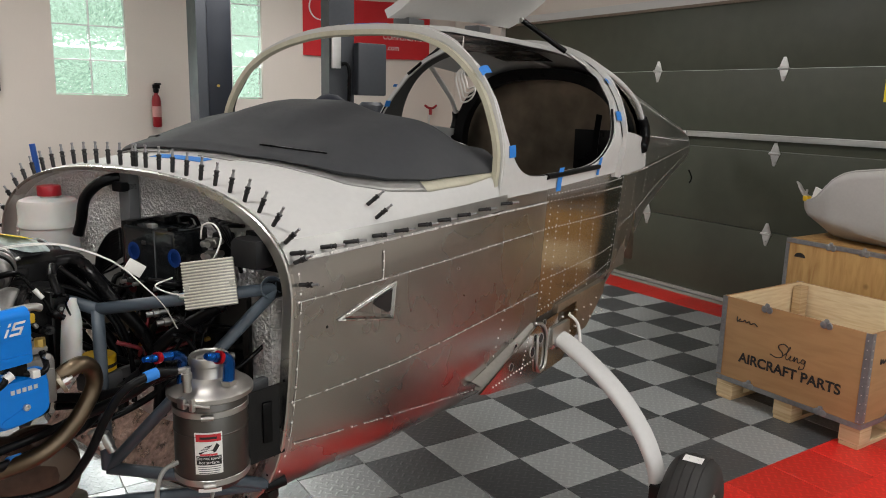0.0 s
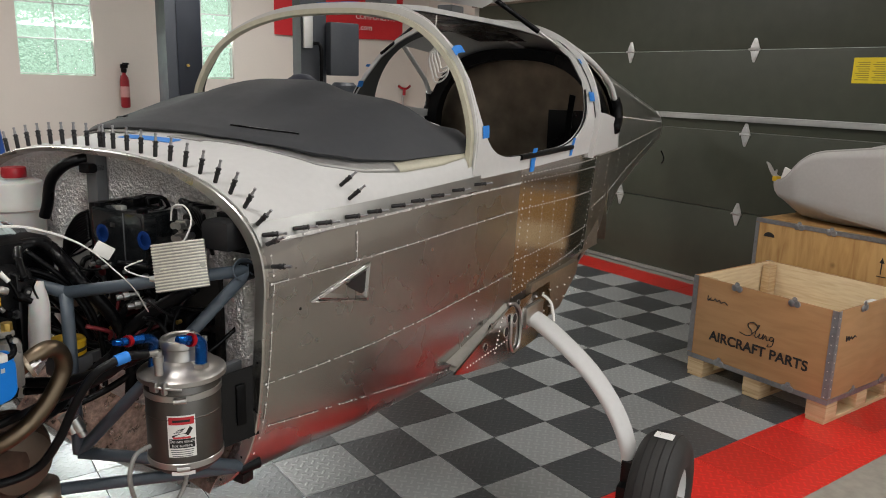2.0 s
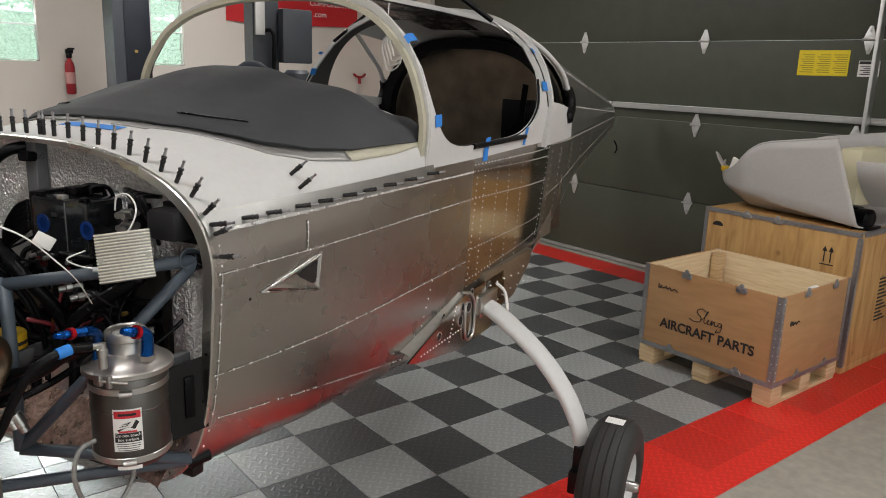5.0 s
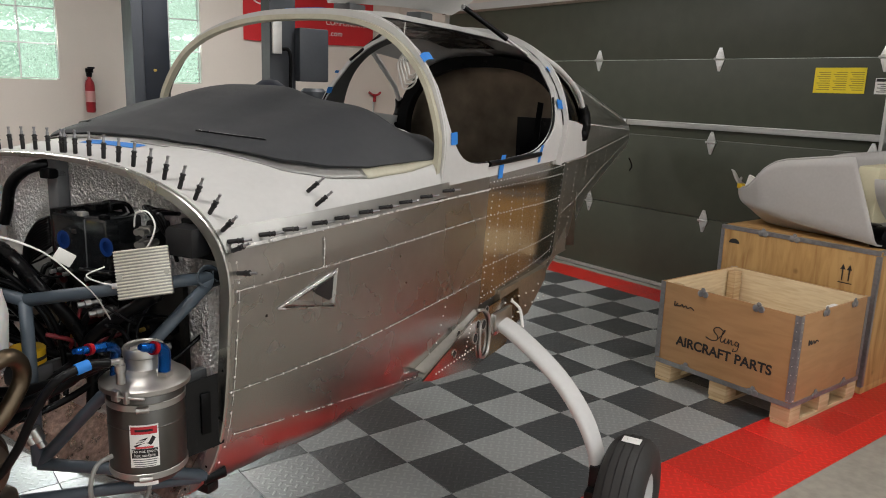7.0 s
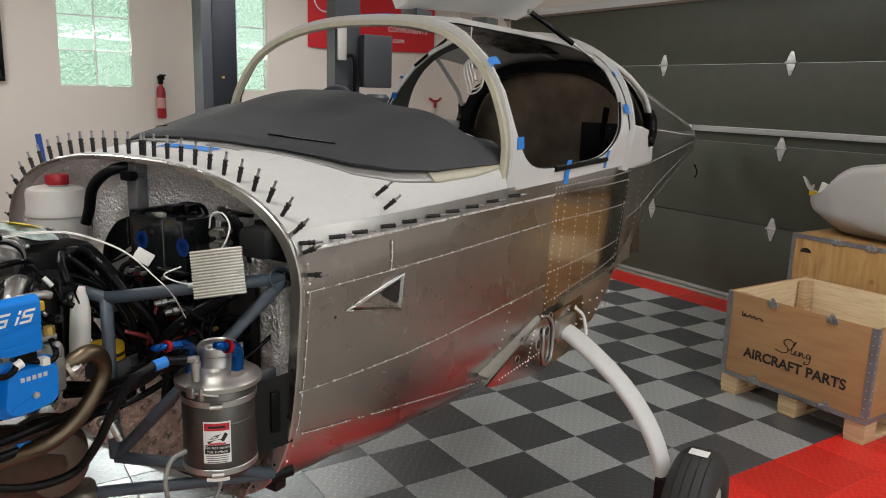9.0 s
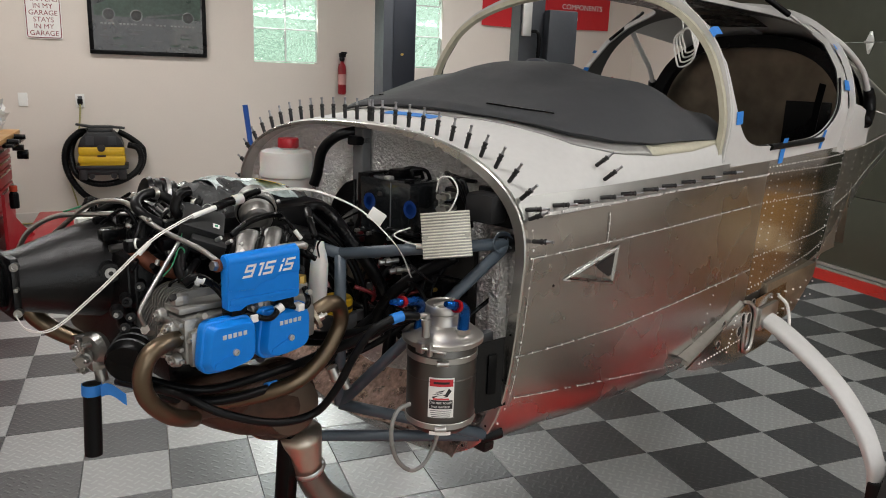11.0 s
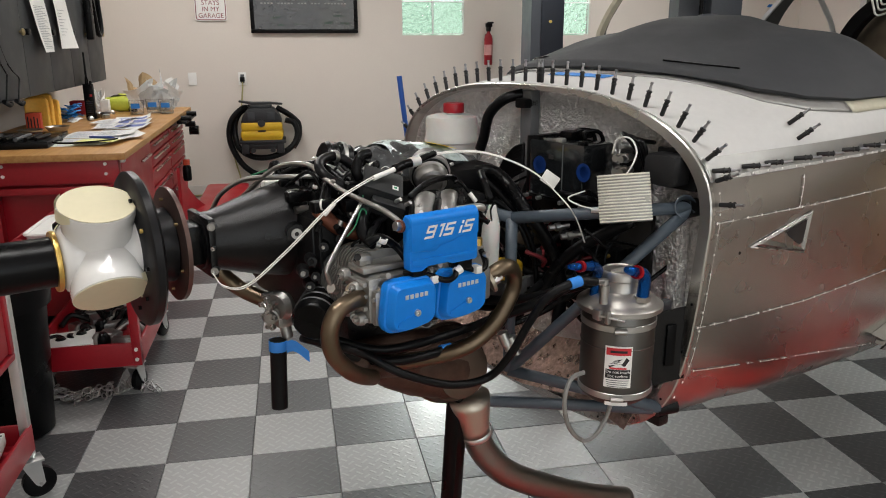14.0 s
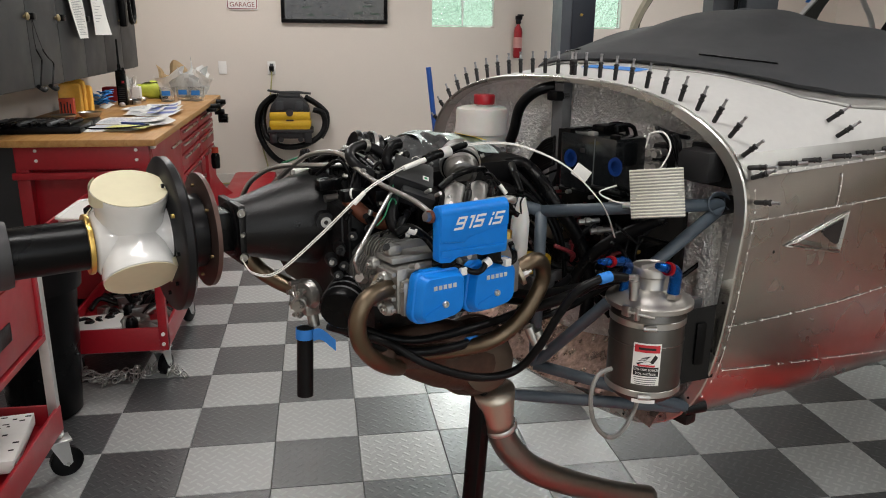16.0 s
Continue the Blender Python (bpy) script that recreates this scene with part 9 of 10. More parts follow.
# ---- workbench side of the garage ----
BT = 0.95
wb = thing("workbench", pose(0, 0, 0), "red steel workbench with a thick wooden top and drawers", "workbench")
part("benchtop", box(-3.30, -2.415, 1.57, 4.20, BT - 0.034, BT, 0.005), M_BENCH, wb, "varnished wooden bench top")
part("carcass", box(-3.02, -2.50, 1.72, 4.12, 0.10, BT - 0.035, 0.006), M_RED, wb)
# charcoal block added to fill the gap with painted shade
part("dark_under_shelf", box(-3.28, -3.025, 1.80, 4.12, 0.10, BT - 0.036, 0.006), M_CABINET, wb, "dark block standing for the shaded gap beside the bench")
part("end_apron", box(-3.07, -2.46, 1.62, 1.65, BT - 0.15, BT - 0.035, 0.004), M_RED, wb)
for x in (-3.05, -2.49):
    part("leg", box(x - 0.03, x + 0.03, 1.625, 1.68, 0.0, BT - 0.035, 0.004), M_RED, wb)
part("end_rail", box(-3.09, -2.50, 1.595, 1.62, 0.755, 0.79, 0.006), M_RED, wb)
part("end_panel", box(-3.05, -2.52, 1.68, 1.70, 0.45, BT - 0.036, 0.004), M_RED, wb)
for x in (-2.98, -2.52):
    for z in (0.845, 0.893):
        part("bolt", rod((x, 1.62, z), (x, 1.615, z), 0.008, 10), M_RIVET, wb)
part("corner_bracket", box(-2.462, -2.44, 1.66, 1.71, BT - 0.06, BT - 0.035, 0.004), M_GALV, wb)
rows = (0.86, 0.78, 0.70, 0.58, 0.44, 0.28)
part("side_panel", box(-2.50, -2.474, 1.76, 2.60, 0.12, BT - 0.045, 0.005), M_RED, wb, "plain red steel side panel")
part("panel_pull", box(-2.474, -2.458, 2.25, 2.54, 0.800, 0.815, 0.004), M_ALUR, wb)
for c in range(2):
    for k, z in enumerate(rows[:-1]):
        y0, y1 = 2.63 + c * 0.75, 2.63 + c * 0.75 + 0.72
        h = rows[k] - rows[k + 1] - 0.012
        d = part("drawer", box(-2.50, -2.478, y0, y1, z - h, z, 0.005), M_RED, wb)
        part("drawer_pull", box(-2.478, -2.464, y0 + 0.06, y1 - 0.06, z - 0.026, z - 0.014, 0.003), M_ALUR, d)
tl = thing("tool_holder_rail", pose(-2.43, 3.45, BT - 0.06), "black tool tray and clamps on the bench edge", "tool rail")
part("tray", box(0.0, 0.07, 0.0, 0.62, 0.0, 0.02, 0.004), M_BLACK, tl)
for k, (y, z, r) in enumerate(((0.1, 0.03, 0.02), (0.3, -0.03, 0.022), (0.5, -0.10, 0.035), (0.42, 0.035, 0.018))):
    part("clamp", rod((0.02, y, z), (0.09, y, z), r, 14), M_BLACK, tl)
tl2 = thing("caulk_tube", pose(-2.43, 3.75, 0.43), "small orange and black tube hanging by the drawers", "tube")
part("tube", lathe([(0.03, 0), (0.032, 0.02), (0.032, 0.10), (0.02, 0.12)], 18), M_BLACK, tl2)
part("cap", lathe([(0.026, 0.12), (0.026, 0.16), (0.0, 0.16)], 18), mat("orange_red", (0.45, 0.05, 0.015), 0.5), tl2)

wc = thing("wall_cabinet", pose(0, 0, 0), "row of charcoal steel wall cabinets over the bench", "cabinet")
part("body", box(LX + 0.005, -3.02, 0.42, 4.075, 1.17, 2.05, 0.006), M_CABINET, wc)
M_BRASSK = mat("worn_brass_knob", (0.50, 0.40, 0.22), 0.32, 0.9, var=0.2)
for k in range(8):
    y0, y1 = 4.073 - 0.4545 * (k + 1), 4.073 - 0.4545 * k
    d = part("cabinet_door", box(-3.02, -3.0, y0 + 0.0025, y1 - 0.0025, 1.178, 2.045, 0.004), M_CABINET, wc)
    part("knob", lathe([(0.006, 0), (0.007, 0.008), (0.017, 0.012), (0.019, 0.020), (0.012, 0.026), (0, 0.027)], 16, axis_to((-3.0, y1 - 0.035, 1.512), (-2.9, y1 - 0.035, 1.512))), M_BRASSK, d, "small brass knob")
    part("latch", box(-3.0, -2.972, y0 + 0.022, y0 + 0.068, 1.497, 1.530, 0.005), M_BLACK, d, "black plastic latch")
for k, (y, z0, z1, lean) in enumerate(((2.56, 1.404, 1.75, 0.12), (2.99, 1.420, 1.78, 0.10))):
    ps = thing("paper_sheet", pose(-2.975, y, z0), "printed white paper clipped to a cabinet door", "paper")
    curl = lambda a, b: 0.004 + 0.030 * (1 - b) ** 3 * (a if k else 1 - a)
    bm = sheet(lambda a, b: Vector((curl(a, b), -0.13 + 0.27 * a - lean * b * b, (z1 - z0) * b)), frange(0, 1, 8), frange(0, 1, 14))
    thick(part("sheet", bm, M_PAPER, ps, smooth=True), 0.0006)
    bm = bmesh.new()
    for q in range(26 if k == 0 else 9):
        b0 = 0.06 + 0.026 * q if k == 0 else 0.22 + 0.05 * q
        a1 = 0.88 - 0.10 * (q % 4) if k == 0 else 0.35 + 0.14 * (q % 3)
        sheet(lambda a, b: Vector((curl(a, b) + 0.0016, -0.13 + 0.27 * a - lean * b * b, (z1 - z0) * b)), frange(0.12, a1, 5), (b0, b0 + 0.008), bm)
    part("print", bm, mat("grey_print", (0.30, 0.30, 0.31), 0.6), ps, smooth=False)["kind"] = "stuff"
    part("clip", box(0.0, 0.012, -0.02 - lean, 0.02 - lean, z1 - z0 - 0.01, z1 - z0 + 0.02, 0.003), M_BLACK, ps)
cb = thing("cable_loop", pose(-2.985, 0, 0), "thin black sunglasses cord hanging from a cabinet latch", "cord")
for pts in ([(0.0, 1.836, 1.495), (0.004, 1.86, 1.43), (0.006, 1.911, 1.355), (0.008, 1.965, 1.318), (0.008, 2.036, 1.283), (0.010, 2.00, 1.22), (0.012, 1.968, 1.167)],
            [(0.0, 1.826, 1.495), (0.006, 1.805, 1.42), (0.006, 1.819, 1.357), (0.008, 1.860, 1.318), (0.008, 1.871, 1.302), (0.010, 1.83, 1.235), (0.012, 1.795, 1.175)]):
    part("thin_cord", tube(pts[:3], 0.0012, 6), M_BLACK, cb)
    part("cord", tube(pts[2:], 0.0042, 8), M_BLACK, cb)
    e_ = Vector(pts[-1])
    part("end_piece", tube([e_ + Vector((0, -0.03, 0.010)), e_, e_ + Vector((0.004, 0.035, -0.012)), e_ + Vector((0.004, 0.06, -0.006))], 0.011, 10), M_BLACK, cb)
cb = thing("headset_cable", pose(-2.99, 3.7, 1.45), "coiled black headset cord hanging on a cabinet", "cable")
part("cord", tube([(0.02, 0.0, 0.4), (0.03, 0.03, 0.2), (0.03, 0.10, 0.06), (0.03, 0.2, 0.1), (0.02, 0.22, 0.3), (0.02, 0.2, 0.42)], 0.018, 8), M_BLACK, cb)
part("plug", box(0.0, 0.05, -0.14, -0.06, 0.02, 0.3, 0.015), M_BLACK, cb)

# things on the bench
def on_bench(name, x, y, label, cat, rz=0):
    return thing(name, pose(x, y, BT, 0, 0, rz), label, cat)


M_OR = mat("padded_envelope_orange", (0.95, 0.55, 0.09), 0.45, var=0.10, scale=9, bump=0.15, bumpscale=60)
for x, y, w, h, rz in ((-3.155, 2.82, 0.130, 0.185, 4), (-3.135, 2.855, 0.120, 0.205, -3), (-3.095, 2.89, 0.09, 0.165, -8)):
    o = on_bench("padded_envelope", x, y, "orange padded envelope standing on the bench", "envelope", rz)
    bm = sheet(lambda a, b: Vector((w * (a - 0.5) * (1 - 0.10 * b ** 6), 0.014 * math.sin(math.pi * a) * (1 - 0.4 * b) + 0.012 * b, h * (b - 0.08 * b ** 5 * (2 * a - 1) ** 4))), frange(0, 1, 14), frange(0, 1, 12))
    thick(part("envelope", bm, M_OR, o, smooth=True), 0.022, split=False)
o = on_bench("red_carton", -3.125, 2.66, "small orange-red carton standing on the bench", "carton", 6)
part("carton", box(-0.040, 0.040, -0.03, 0.03, 0, 0.105, 0.003), mat("red_carton", (0.62, 0.07, 0.03), 0.5, var=0.1), o)
for k in range(4):
    part("stripe", box(-0.031 + 0.017 * k, -0.024 + 0.017 * k, -0.0315, -0.0305, 0.012, 0.085 - 0.01 * (k % 2), 0), M_INK, o)
for x, y in ((-3.085, 2.44), (-2.985, 2.60), (-2.93, 3.45)):
    o = on_bench("parts_dish", x, y, "round magnetic steel parts dish", "dish")
    part("dish", lathe([(0, 0), (0.045, 0), (0.052, 0.006), (0.066, 0.026), (0.068, 0.030), (0.063, 0.029), (0.046, 0.010), (0, 0.009)], 32), M_CHROME, o)
o = on_bench("tool_case", -3.02, 1.85, "open black plastic tool case", "tool case", 4)
part("base", box(-0.26, 0.20, -0.06, 0.25, 0.0, 0.035, 0.008), M_BLACK, o)
part("lid", box(-0.26, 0.20, 0.24, 0.46, 0.0, 0.03, 0.008), M_BLACK, o)
for k in range(9):
    part("tool", rod((-0.22 + 0.045 * k, -0.03, 0.045), (-0.20 + 0.045 * k, 0.18, 0.045), 0.010, 10), M_BLACK if k % 3 else M_DKGREY, o)
random.seed(15)
M_PRINT = mat("grey_blue_print", (0.34, 0.36, 0.42), 0.6)
M_PRINTB = mat("blue_print", (0.16, 0.20, 0.46), 0.6, var=0.4, scale=60)
for k, (x, y, rz) in enumerate(((-2.73, 2.02, 6), (-2.60, 1.99, -14), (-2.56, 2.20, 22), (-2.74, 2.30, -6), (-2.60, 2.34, 3), (-2.70, 2.74, 5), (-2.60, 2.70, -4), (-2.74, 3.02, -12), (-2.65, 3.08, 9), (-2.62, 2.88, 2))):
    blue = k in (6, 8, 9)
    o = on_bench("paper_sheet", x, y, "printed sheet with a blue picture on the bench" if blue else "loose printed sheet on the bench", "paper", rz)
    z = 0.001 + 0.0022 * (k % 5) + (0.006 if k > 4 else 0)
    curl = lambda a, b: z + 0.012 * max(0.0, 2 * a - 1.2) ** 2 * (1 + (k % 3)) + 0.006 * math.sin(2.5 * b + k) ** 2
    bm = sheet(lambda a, b: Vector((0.22 * (a - 0.5), 0.30 * (b - 0.5), curl(a, b))), frange(0, 1, 8), frange(0, 1, 8))
    thick(part("sheet", bm, M_PAPER, o, smooth=True), 0.0006)
    bm = bmesh.new()
    for q in range(13):
        if blue and 3 < q < 10:
            continue
        sheet(lambda a, b: Vector((0.22 * (a - 0.5), 0.30 * (b - 0.5), curl(a, b) + 0.0014)), frange(0.1, 0.55 + 0.1 * ((q * 3 + k) % 4), 6), (0.08 + 0.066 * q, 0.10 + 0.066 * q), bm)
    part("print", bm, M_PRINT, o, smooth=False)["kind"] = "stuff"
    if blue:
        bm = sheet(lambda a, b: Vector((0.22 * (a - 0.5), 0.30 * (b - 0.5), curl(a, b) + 0.0014)), frange(0.15, 0.9, 8), frange(0.34, 0.72, 6))
        part("blue_picture", bm, M_PRINTB, o, smooth=True)
o = on_bench("note_pad", -2.61, 1.90, "yellow note sheet lying on the papers", "note", -8)
bm = sheet(lambda a, b: Vector((0.20 * (a - 0.5), 0.12 * (b - 0.5), 0.021 + 0.004 * math.sin(3 * a))), frange(0, 1, 8), frange(0, 1, 4))
thick(part("sheet", bm, mat("yellow_note", (0.72, 0.70, 0.22), 0.6, var=0.05), o, smooth=True), 0.001)
o = on_bench("thin_cable", -2.68, 1.9, "thin black cable lying across the papers", "cable")
part("cable", tube([(-0.12, 0.10, 0.020), (-0.145, 0.02, 0.020), (-0.10, -0.065, 0.022), (0.0, -0.085, 0.024), (0.10, -0.06, 0.027), (0.165, 0.03, 0.028)], 0.0045, 8), M_BLACK, o)
o = on_bench("pen", -2.60, 1.95, "blue ball-point pen on the papers", "pen", 70)
part("pen", lathe([(0.001, 0), (0.004, 0.012), (0.0062, 0.02), (0.0062, 0.14), (0.004, 0.145), (0, 0.146)], 12, axis_to((0, -0.08, 0.032), (0, 0.08, 0.034))), mat("pen_blue", (0.02, 0.04, 0.2), 0.4), o)
o = on_bench("blue_packs", -3.08, 3.20, "heap of small shiny blue packets", "packets")
M_PKT = mat("packet_blue", (0.045, 0.24, 0.60), 0.25, var=0.35, scale=30, bump=0.4, bumpscale=50)
for k in range(15):
    m_ = pose(random.uniform(-0.05, 0.06), random.uniform(-0.06, 0.06), 0.016 + 0.0062 * k, random.uniform(-25, 25), random.uniform(-25, 25), random.uniform(-60, 60))
    bm = sheet(lambda a, b: m_ @ Vector((0.085 * (a - 0.5), 0.055 * (b - 0.5), 0.006 * math.sin(math.pi * a) * math.sin(math.pi * b) + 0.003 * math.sin(11 * a + 4 * b + k))), frange(0, 1, 8), frange(0, 1, 6))
    thick(part("packet", bm, M_PKT if k % 5 else M_PAPER, o, smooth=True), 0.003, split=False)
o = on_bench("handheld_radio", -2.965, 3.34, "black handheld radio with a long aerial", "radio")
part("body", box(-0.032, 0.032, -0.02, 0.02, 0, 0.235, 0.008), M_BLACK, o)
part("aerial", lathe([(0.012, 0.235), (0.011, 0.265), (0.0075, 0.28), (0.0065, 0.44), (0, 0.445)], 12, pose(-0.006, 0, 0)), M_BLACK, o)
part("dial", lathe([(0.009, 0.235), (0.009, 0.252), (0, 0.254)], 12, pose(0.018, 0, 0)), M_BLACK, o)
for k in range(7):
    part("grille_slot", box(-0.022, 0.022, -0.0212, -0.0202, 0.03 + 0.014 * k, 0.035 + 0.014 * k, 0), M_INK, o)
part("red_mark", box(0.008, 0.024, -0.0215, -0.0205, 0.15, 0.165, 0), M_RED, o)
for k, (x, y) in enumerate(((-2.72, 3.62), (-2.62, 3.72), (-2.52, 3.66), (-2.58, 3.9))):
    o = on_bench("plastic_tub", x, y, "clear plastic tub with a blue tape label", "tub")
    part("tub", lathe([(0.0, 0), (0.045, 0), (0.055, 0.10), (0.056, 0.102), (0.053, 0.10), (0.043, 0.004), (0, 0.004)], 24), mat("clear_plastic", (0.93, 0.93, 0.92), 0.08, var=0.02, Transmission_Weight=0.95, IOR=1.15), o)
    part("tape_label", box(-0.03, 0.03, -0.0535, -0.0505, 0.045, 0.08, 0.001), M_TAPE, o)
def crumpled(parent, name, c, w, h, ang, flare, material, seed):
    """A stiff creased sheet standing on end, flaring at its free edge."""
    g = random.Random(seed)
    off = [[(g.uniform(-1, 1), g.uniform(-1, 1), g.uniform(-1, 1)) for _ in range(8)] for _ in range(8)]
    ca, sa = math.cos(radians(ang)), math.sin(radians(ang))

    def fn(i, j):
        a, b = i / 7, j / 7
        ox, oy, oz = off[i][j]
        x = w * (a - 0.5) * (0.55 + 0.55 * b) + 0.005 * ox
        y = flare * b * b + 0.028 * math.sin(5 * a + seed) * b + 0.005 * oy
        return Vector((c[0] + x * ca - y * sa, c[1] + x * sa + y * ca, c[2] + h * b * (0.85 + 0.25 * math.sin(4 * a + 2 * seed)) + 0.003 * oz))
    thick(part(name, sheet(fn, range(8), range(8)), material, parent, smooth=False), 0.0008)


M_CLEARBAG = mat("milky_plastic_bag", (0.82, 0.83, 0.82), 0.18, var=0.05, Transmission_Weight=0.45, IOR=1.1)
o = on_bench("packing_paper", -2.60, 3.78, "kraft and white packing paper with clear bags piled behind the jars", "packing paper")
for k, (c, w, h, ang, fl, m_) in enumerate((((-0.13, 0.02, 0.05), 0.20, 0.18, 20, -0.05, M_PAPER), ((-0.09, 0.05, 0.08), 0.12, 0.19, -25, 0.03, mat("kraft_paper", (0.42, 0.29, 0.15), 0.7)), ((-0.16, 0.06, 0.07), 0.12, 0.17, 30, 0.03, mat("kraft_paper", (0.42, 0.29, 0.15), 0.7)),
                                           ((0.06, 0.0, 0.03), 0.17, 0.20, 10, -0.03, M_CLEARBAG), ((0.07, 0.04, 0.03), 0.16, 0.20, -20, 0.05, M_PAPER), ((0.10, 0.01, 0.05), 0.13, 0.16, 40, -0.05, M_PAPER),
                                           ((0.02, 0.03, 0.04), 0.13, 0.26, 60, 0.03, M_CLEARBAG), ((-0.02, -0.03, 0.02), 0.20, 0.16, -6, -0.02, M_CLEARBAG), ((0.08, -0.03, 0.02), 0.16, 0.13, 8, -0.01, M_CLEARBAG))):
    crumpled(o, "crumpled_sheet", c, w, h, ang, fl, m_, k + 2)
o = on_bench("lime_bag", -2.90, 3.92, "lime-yellow bag with a black flap lying on the bench", "bag", -6)
bm = sheet(lambda p, q: Vector((0.135 * math.copysign(abs(math.cos(p)) ** 0.7, math.cos(p)) * math.sin(q), 0.07 * math.sin(p) * math.sin(q), 0.06 + (0.06 + 0.012 * math.cos(p)) * math.copysign(abs(math.cos(q)) ** 0.7, math.cos(q)) + 0.004 * math.sin(6 * p + 3 * q) * math.sin(q))), frange(0, 6.283, 28), frange(0.05, 3.09, 16))
part("bag", bm, mat("lime_yellow", (0.58, 0.66, 0.08), 0.5, var=0.12), o, smooth=True)
bm = sheet(lambda a, b: Vector((-0.05 + 0.15 * a, -0.045 + 0.09 * b, 0.124 - 0.02 * (2 * a - 1) ** 2 + 0.004 * math.sin(9 * a))), frange(0, 1, 10), frange(0, 1, 5))
thick(part("flap", bm, M_BLACK, o, smooth=True), 0.003)
o = on_bench("tissue_wad", -2.99, 3.72, "crumpled white tissue standing in a small carton", "tissue")
part("carton", box(0.01, 0.065, -0.035, 0.035, 0, 0.10, 0.004), M_PAPER, o)
for k in range(3):
    crumpled(o, "tissue", (-0.01 + 0.012 * k, 0.0, 0.01), 0.09, 0.155, 40 * k - 30, 0.02, M_PAPER, 31 + k)
o = on_bench("tape_roll", -3.07, 3.93, "dark red roll lying on the bench", "tape roll")
part("roll", lathe([(0.022, 0.0), (0.056, 0.0), (0.060, 0.006), (0.058, 0.05), (0.042, 0.078), (0.022, 0.08)], 28), mat("dark_red_roll", (0.20, 0.012, 0.016), 0.4), o, smooth=40)
o = on_bench("red_box", -3.10, 3.7, "small dark red tool box", "box")
part("box", box(-0.08, 0.05, -0.05, 0.05, 0, 0.10, 0.01), M_RED, o)
for k in range(12):
    o = on_bench("small_part", random.uniform(-3.15, -2.75), random.uniform(3.1, 3.9), "small loose metal fitting on the bench", "fitting", random.uniform(0, 180))
    part("fitting", lathe([(0.012, 0), (0.02, 0.006), (0.02, 0.02), (0.01, 0.03), (0, 0.03)], 10) if k % 2 else box(-0.03, 0.03, -0.015, 0.015, 0, 0.025, 0.005), M_GALV if k % 3 else M_BLACK, o)


# casters
def caster(parent, x, y, r=0.05, ang=0):
    c = new("caster")
    c.parent = parent
    c.matrix_basis = pose(x, y, 0, 0, 0, ang)
    part("wheel", lathe([(0.012, -0.016), (r * 0.8, -0.016), (r, -0.010), (r, 0.010), (r * 0.8, 0.016), (0.012, 0.016)], 28, pose(0.02, 0, r, 90, 0, 0)), M_RUBBER, c)
    bm = bmesh.new()
    for s in (-1, 1):
        prism([(-0.03, 2 * r + 0.03), (0.03, 2 * r + 0.03), (0.035, r), (0.02, r - 0.012), (0.005, r)], s * 0.022 - 0.0015, s * 0.022 + 0.0015, pose(0, 0, 0, 90, 0, 0), bm)
    bm_box(bm, -0.04, 0.04, -0.03, 0.03, 2 * r + 0.028, 2 * r + 0.036, 0.002)
    part("fork", bm, M_GALV, c)
    part("axle", rod((0.02, -0.028, r), (0.02, 0.028, r), 0.006, 8), M_CHROME, c)
    return c


ca = thing("service_cart", pose(0, 0, 0), "red steel rolling service cart loaded with metal parts", "cart")
AX0, AX1, AY0, AY1 = -2.74, -2.31, 0.92, 1.62
part("lower_shelf", box(AX0, AX1, AY0, AY1, 0.165, 0.18, 0.003), M_RED, ca)
for b in ((AX0, AX1, AY0 - 0.006, AY0 + 0.006), (AX0, AX1, AY1 - 0.006, AY1 + 0.006), (AX0 - 0.006, AX0 + 0.006, AY0, AY1), (AX1 - 0.006, AX1 + 0.006, AY0, AY1)):
    part("shelf_lip", box(*b, 0.13, 0.235, 0.003), M_RED, ca)
    part("top_lip", box(*b, 0.60, 0.70, 0.003), M_RED, ca)
part("top_shelf", box(AX0, AX1, AY0, AY1, 0.60, 0.612, 0.003), M_RED, ca)
for x in (AX0, AX1):
    for y in (AY0, AY1):
        part("post", box(x - 0.03, x + 0.006, y - 0.008, y + 0.03, 0.13, 0.70, 0.003) if x == AX1 else box(x - 0.006, x + 0.03, y - 0.008, y + 0.03, 0.13, 0.70, 0.003), M_RED, ca)
        caster(ca, x + (-0.03 if x == AX1 else 0.03), y + (0.02 if y == AY0 else -0.04), 0.048, 70)
for z in (0.16, 0.205):
    part("post_bolt", rod((AX1 - 0.012, AY0 - 0.008, z), (AX1 - 0.012, AY0 - 0.014, z), 0.008, 10), M_RIVET, ca)
random.seed(31)
for k in range(44):
    o = thing("loose_part", pose(random.uniform(AX0 + 0.06, AX1 - 0.08), random.uniform(AY0 + 0.05, AY1 - 0.1), 0.181, 0, 0, random.uniform(0, 180)), "loose used metal hardware piled on the cart shelf", "hardware", "hardware on the cart")
    if k % 3 == 0:
        part("piece", tube([(-0.06, 0, 0.02), (0.0, 0.03, 0.05), (0.05, 0.0, 0.03), (0.07, -0.03, 0.02)], 0.012, 8), M_CAST if k % 2 else M_BLKMET, o)
    elif k % 3 == 1:
        part("piece", lathe([(0.015, 0), (0.03, 0.01), (0.03, 0.04), (0.015, 0.06), (0, 0.06)], 12), M_BLACK, o)
    else:
        part("piece", box(-0.05, 0.05, -0.02, 0.02, 0, 0.045, 0.008), M_CAST, o)
o = thing("white_carton", pose(-2.60, 1.0, 0.181, 0, 0, 10), "flat white carton on the cart shelf", "carton")
part("carton", box(-0.09, 0.09, -0.06, 0.12, 0, 0.05, 0.003), M_PAPER, o)
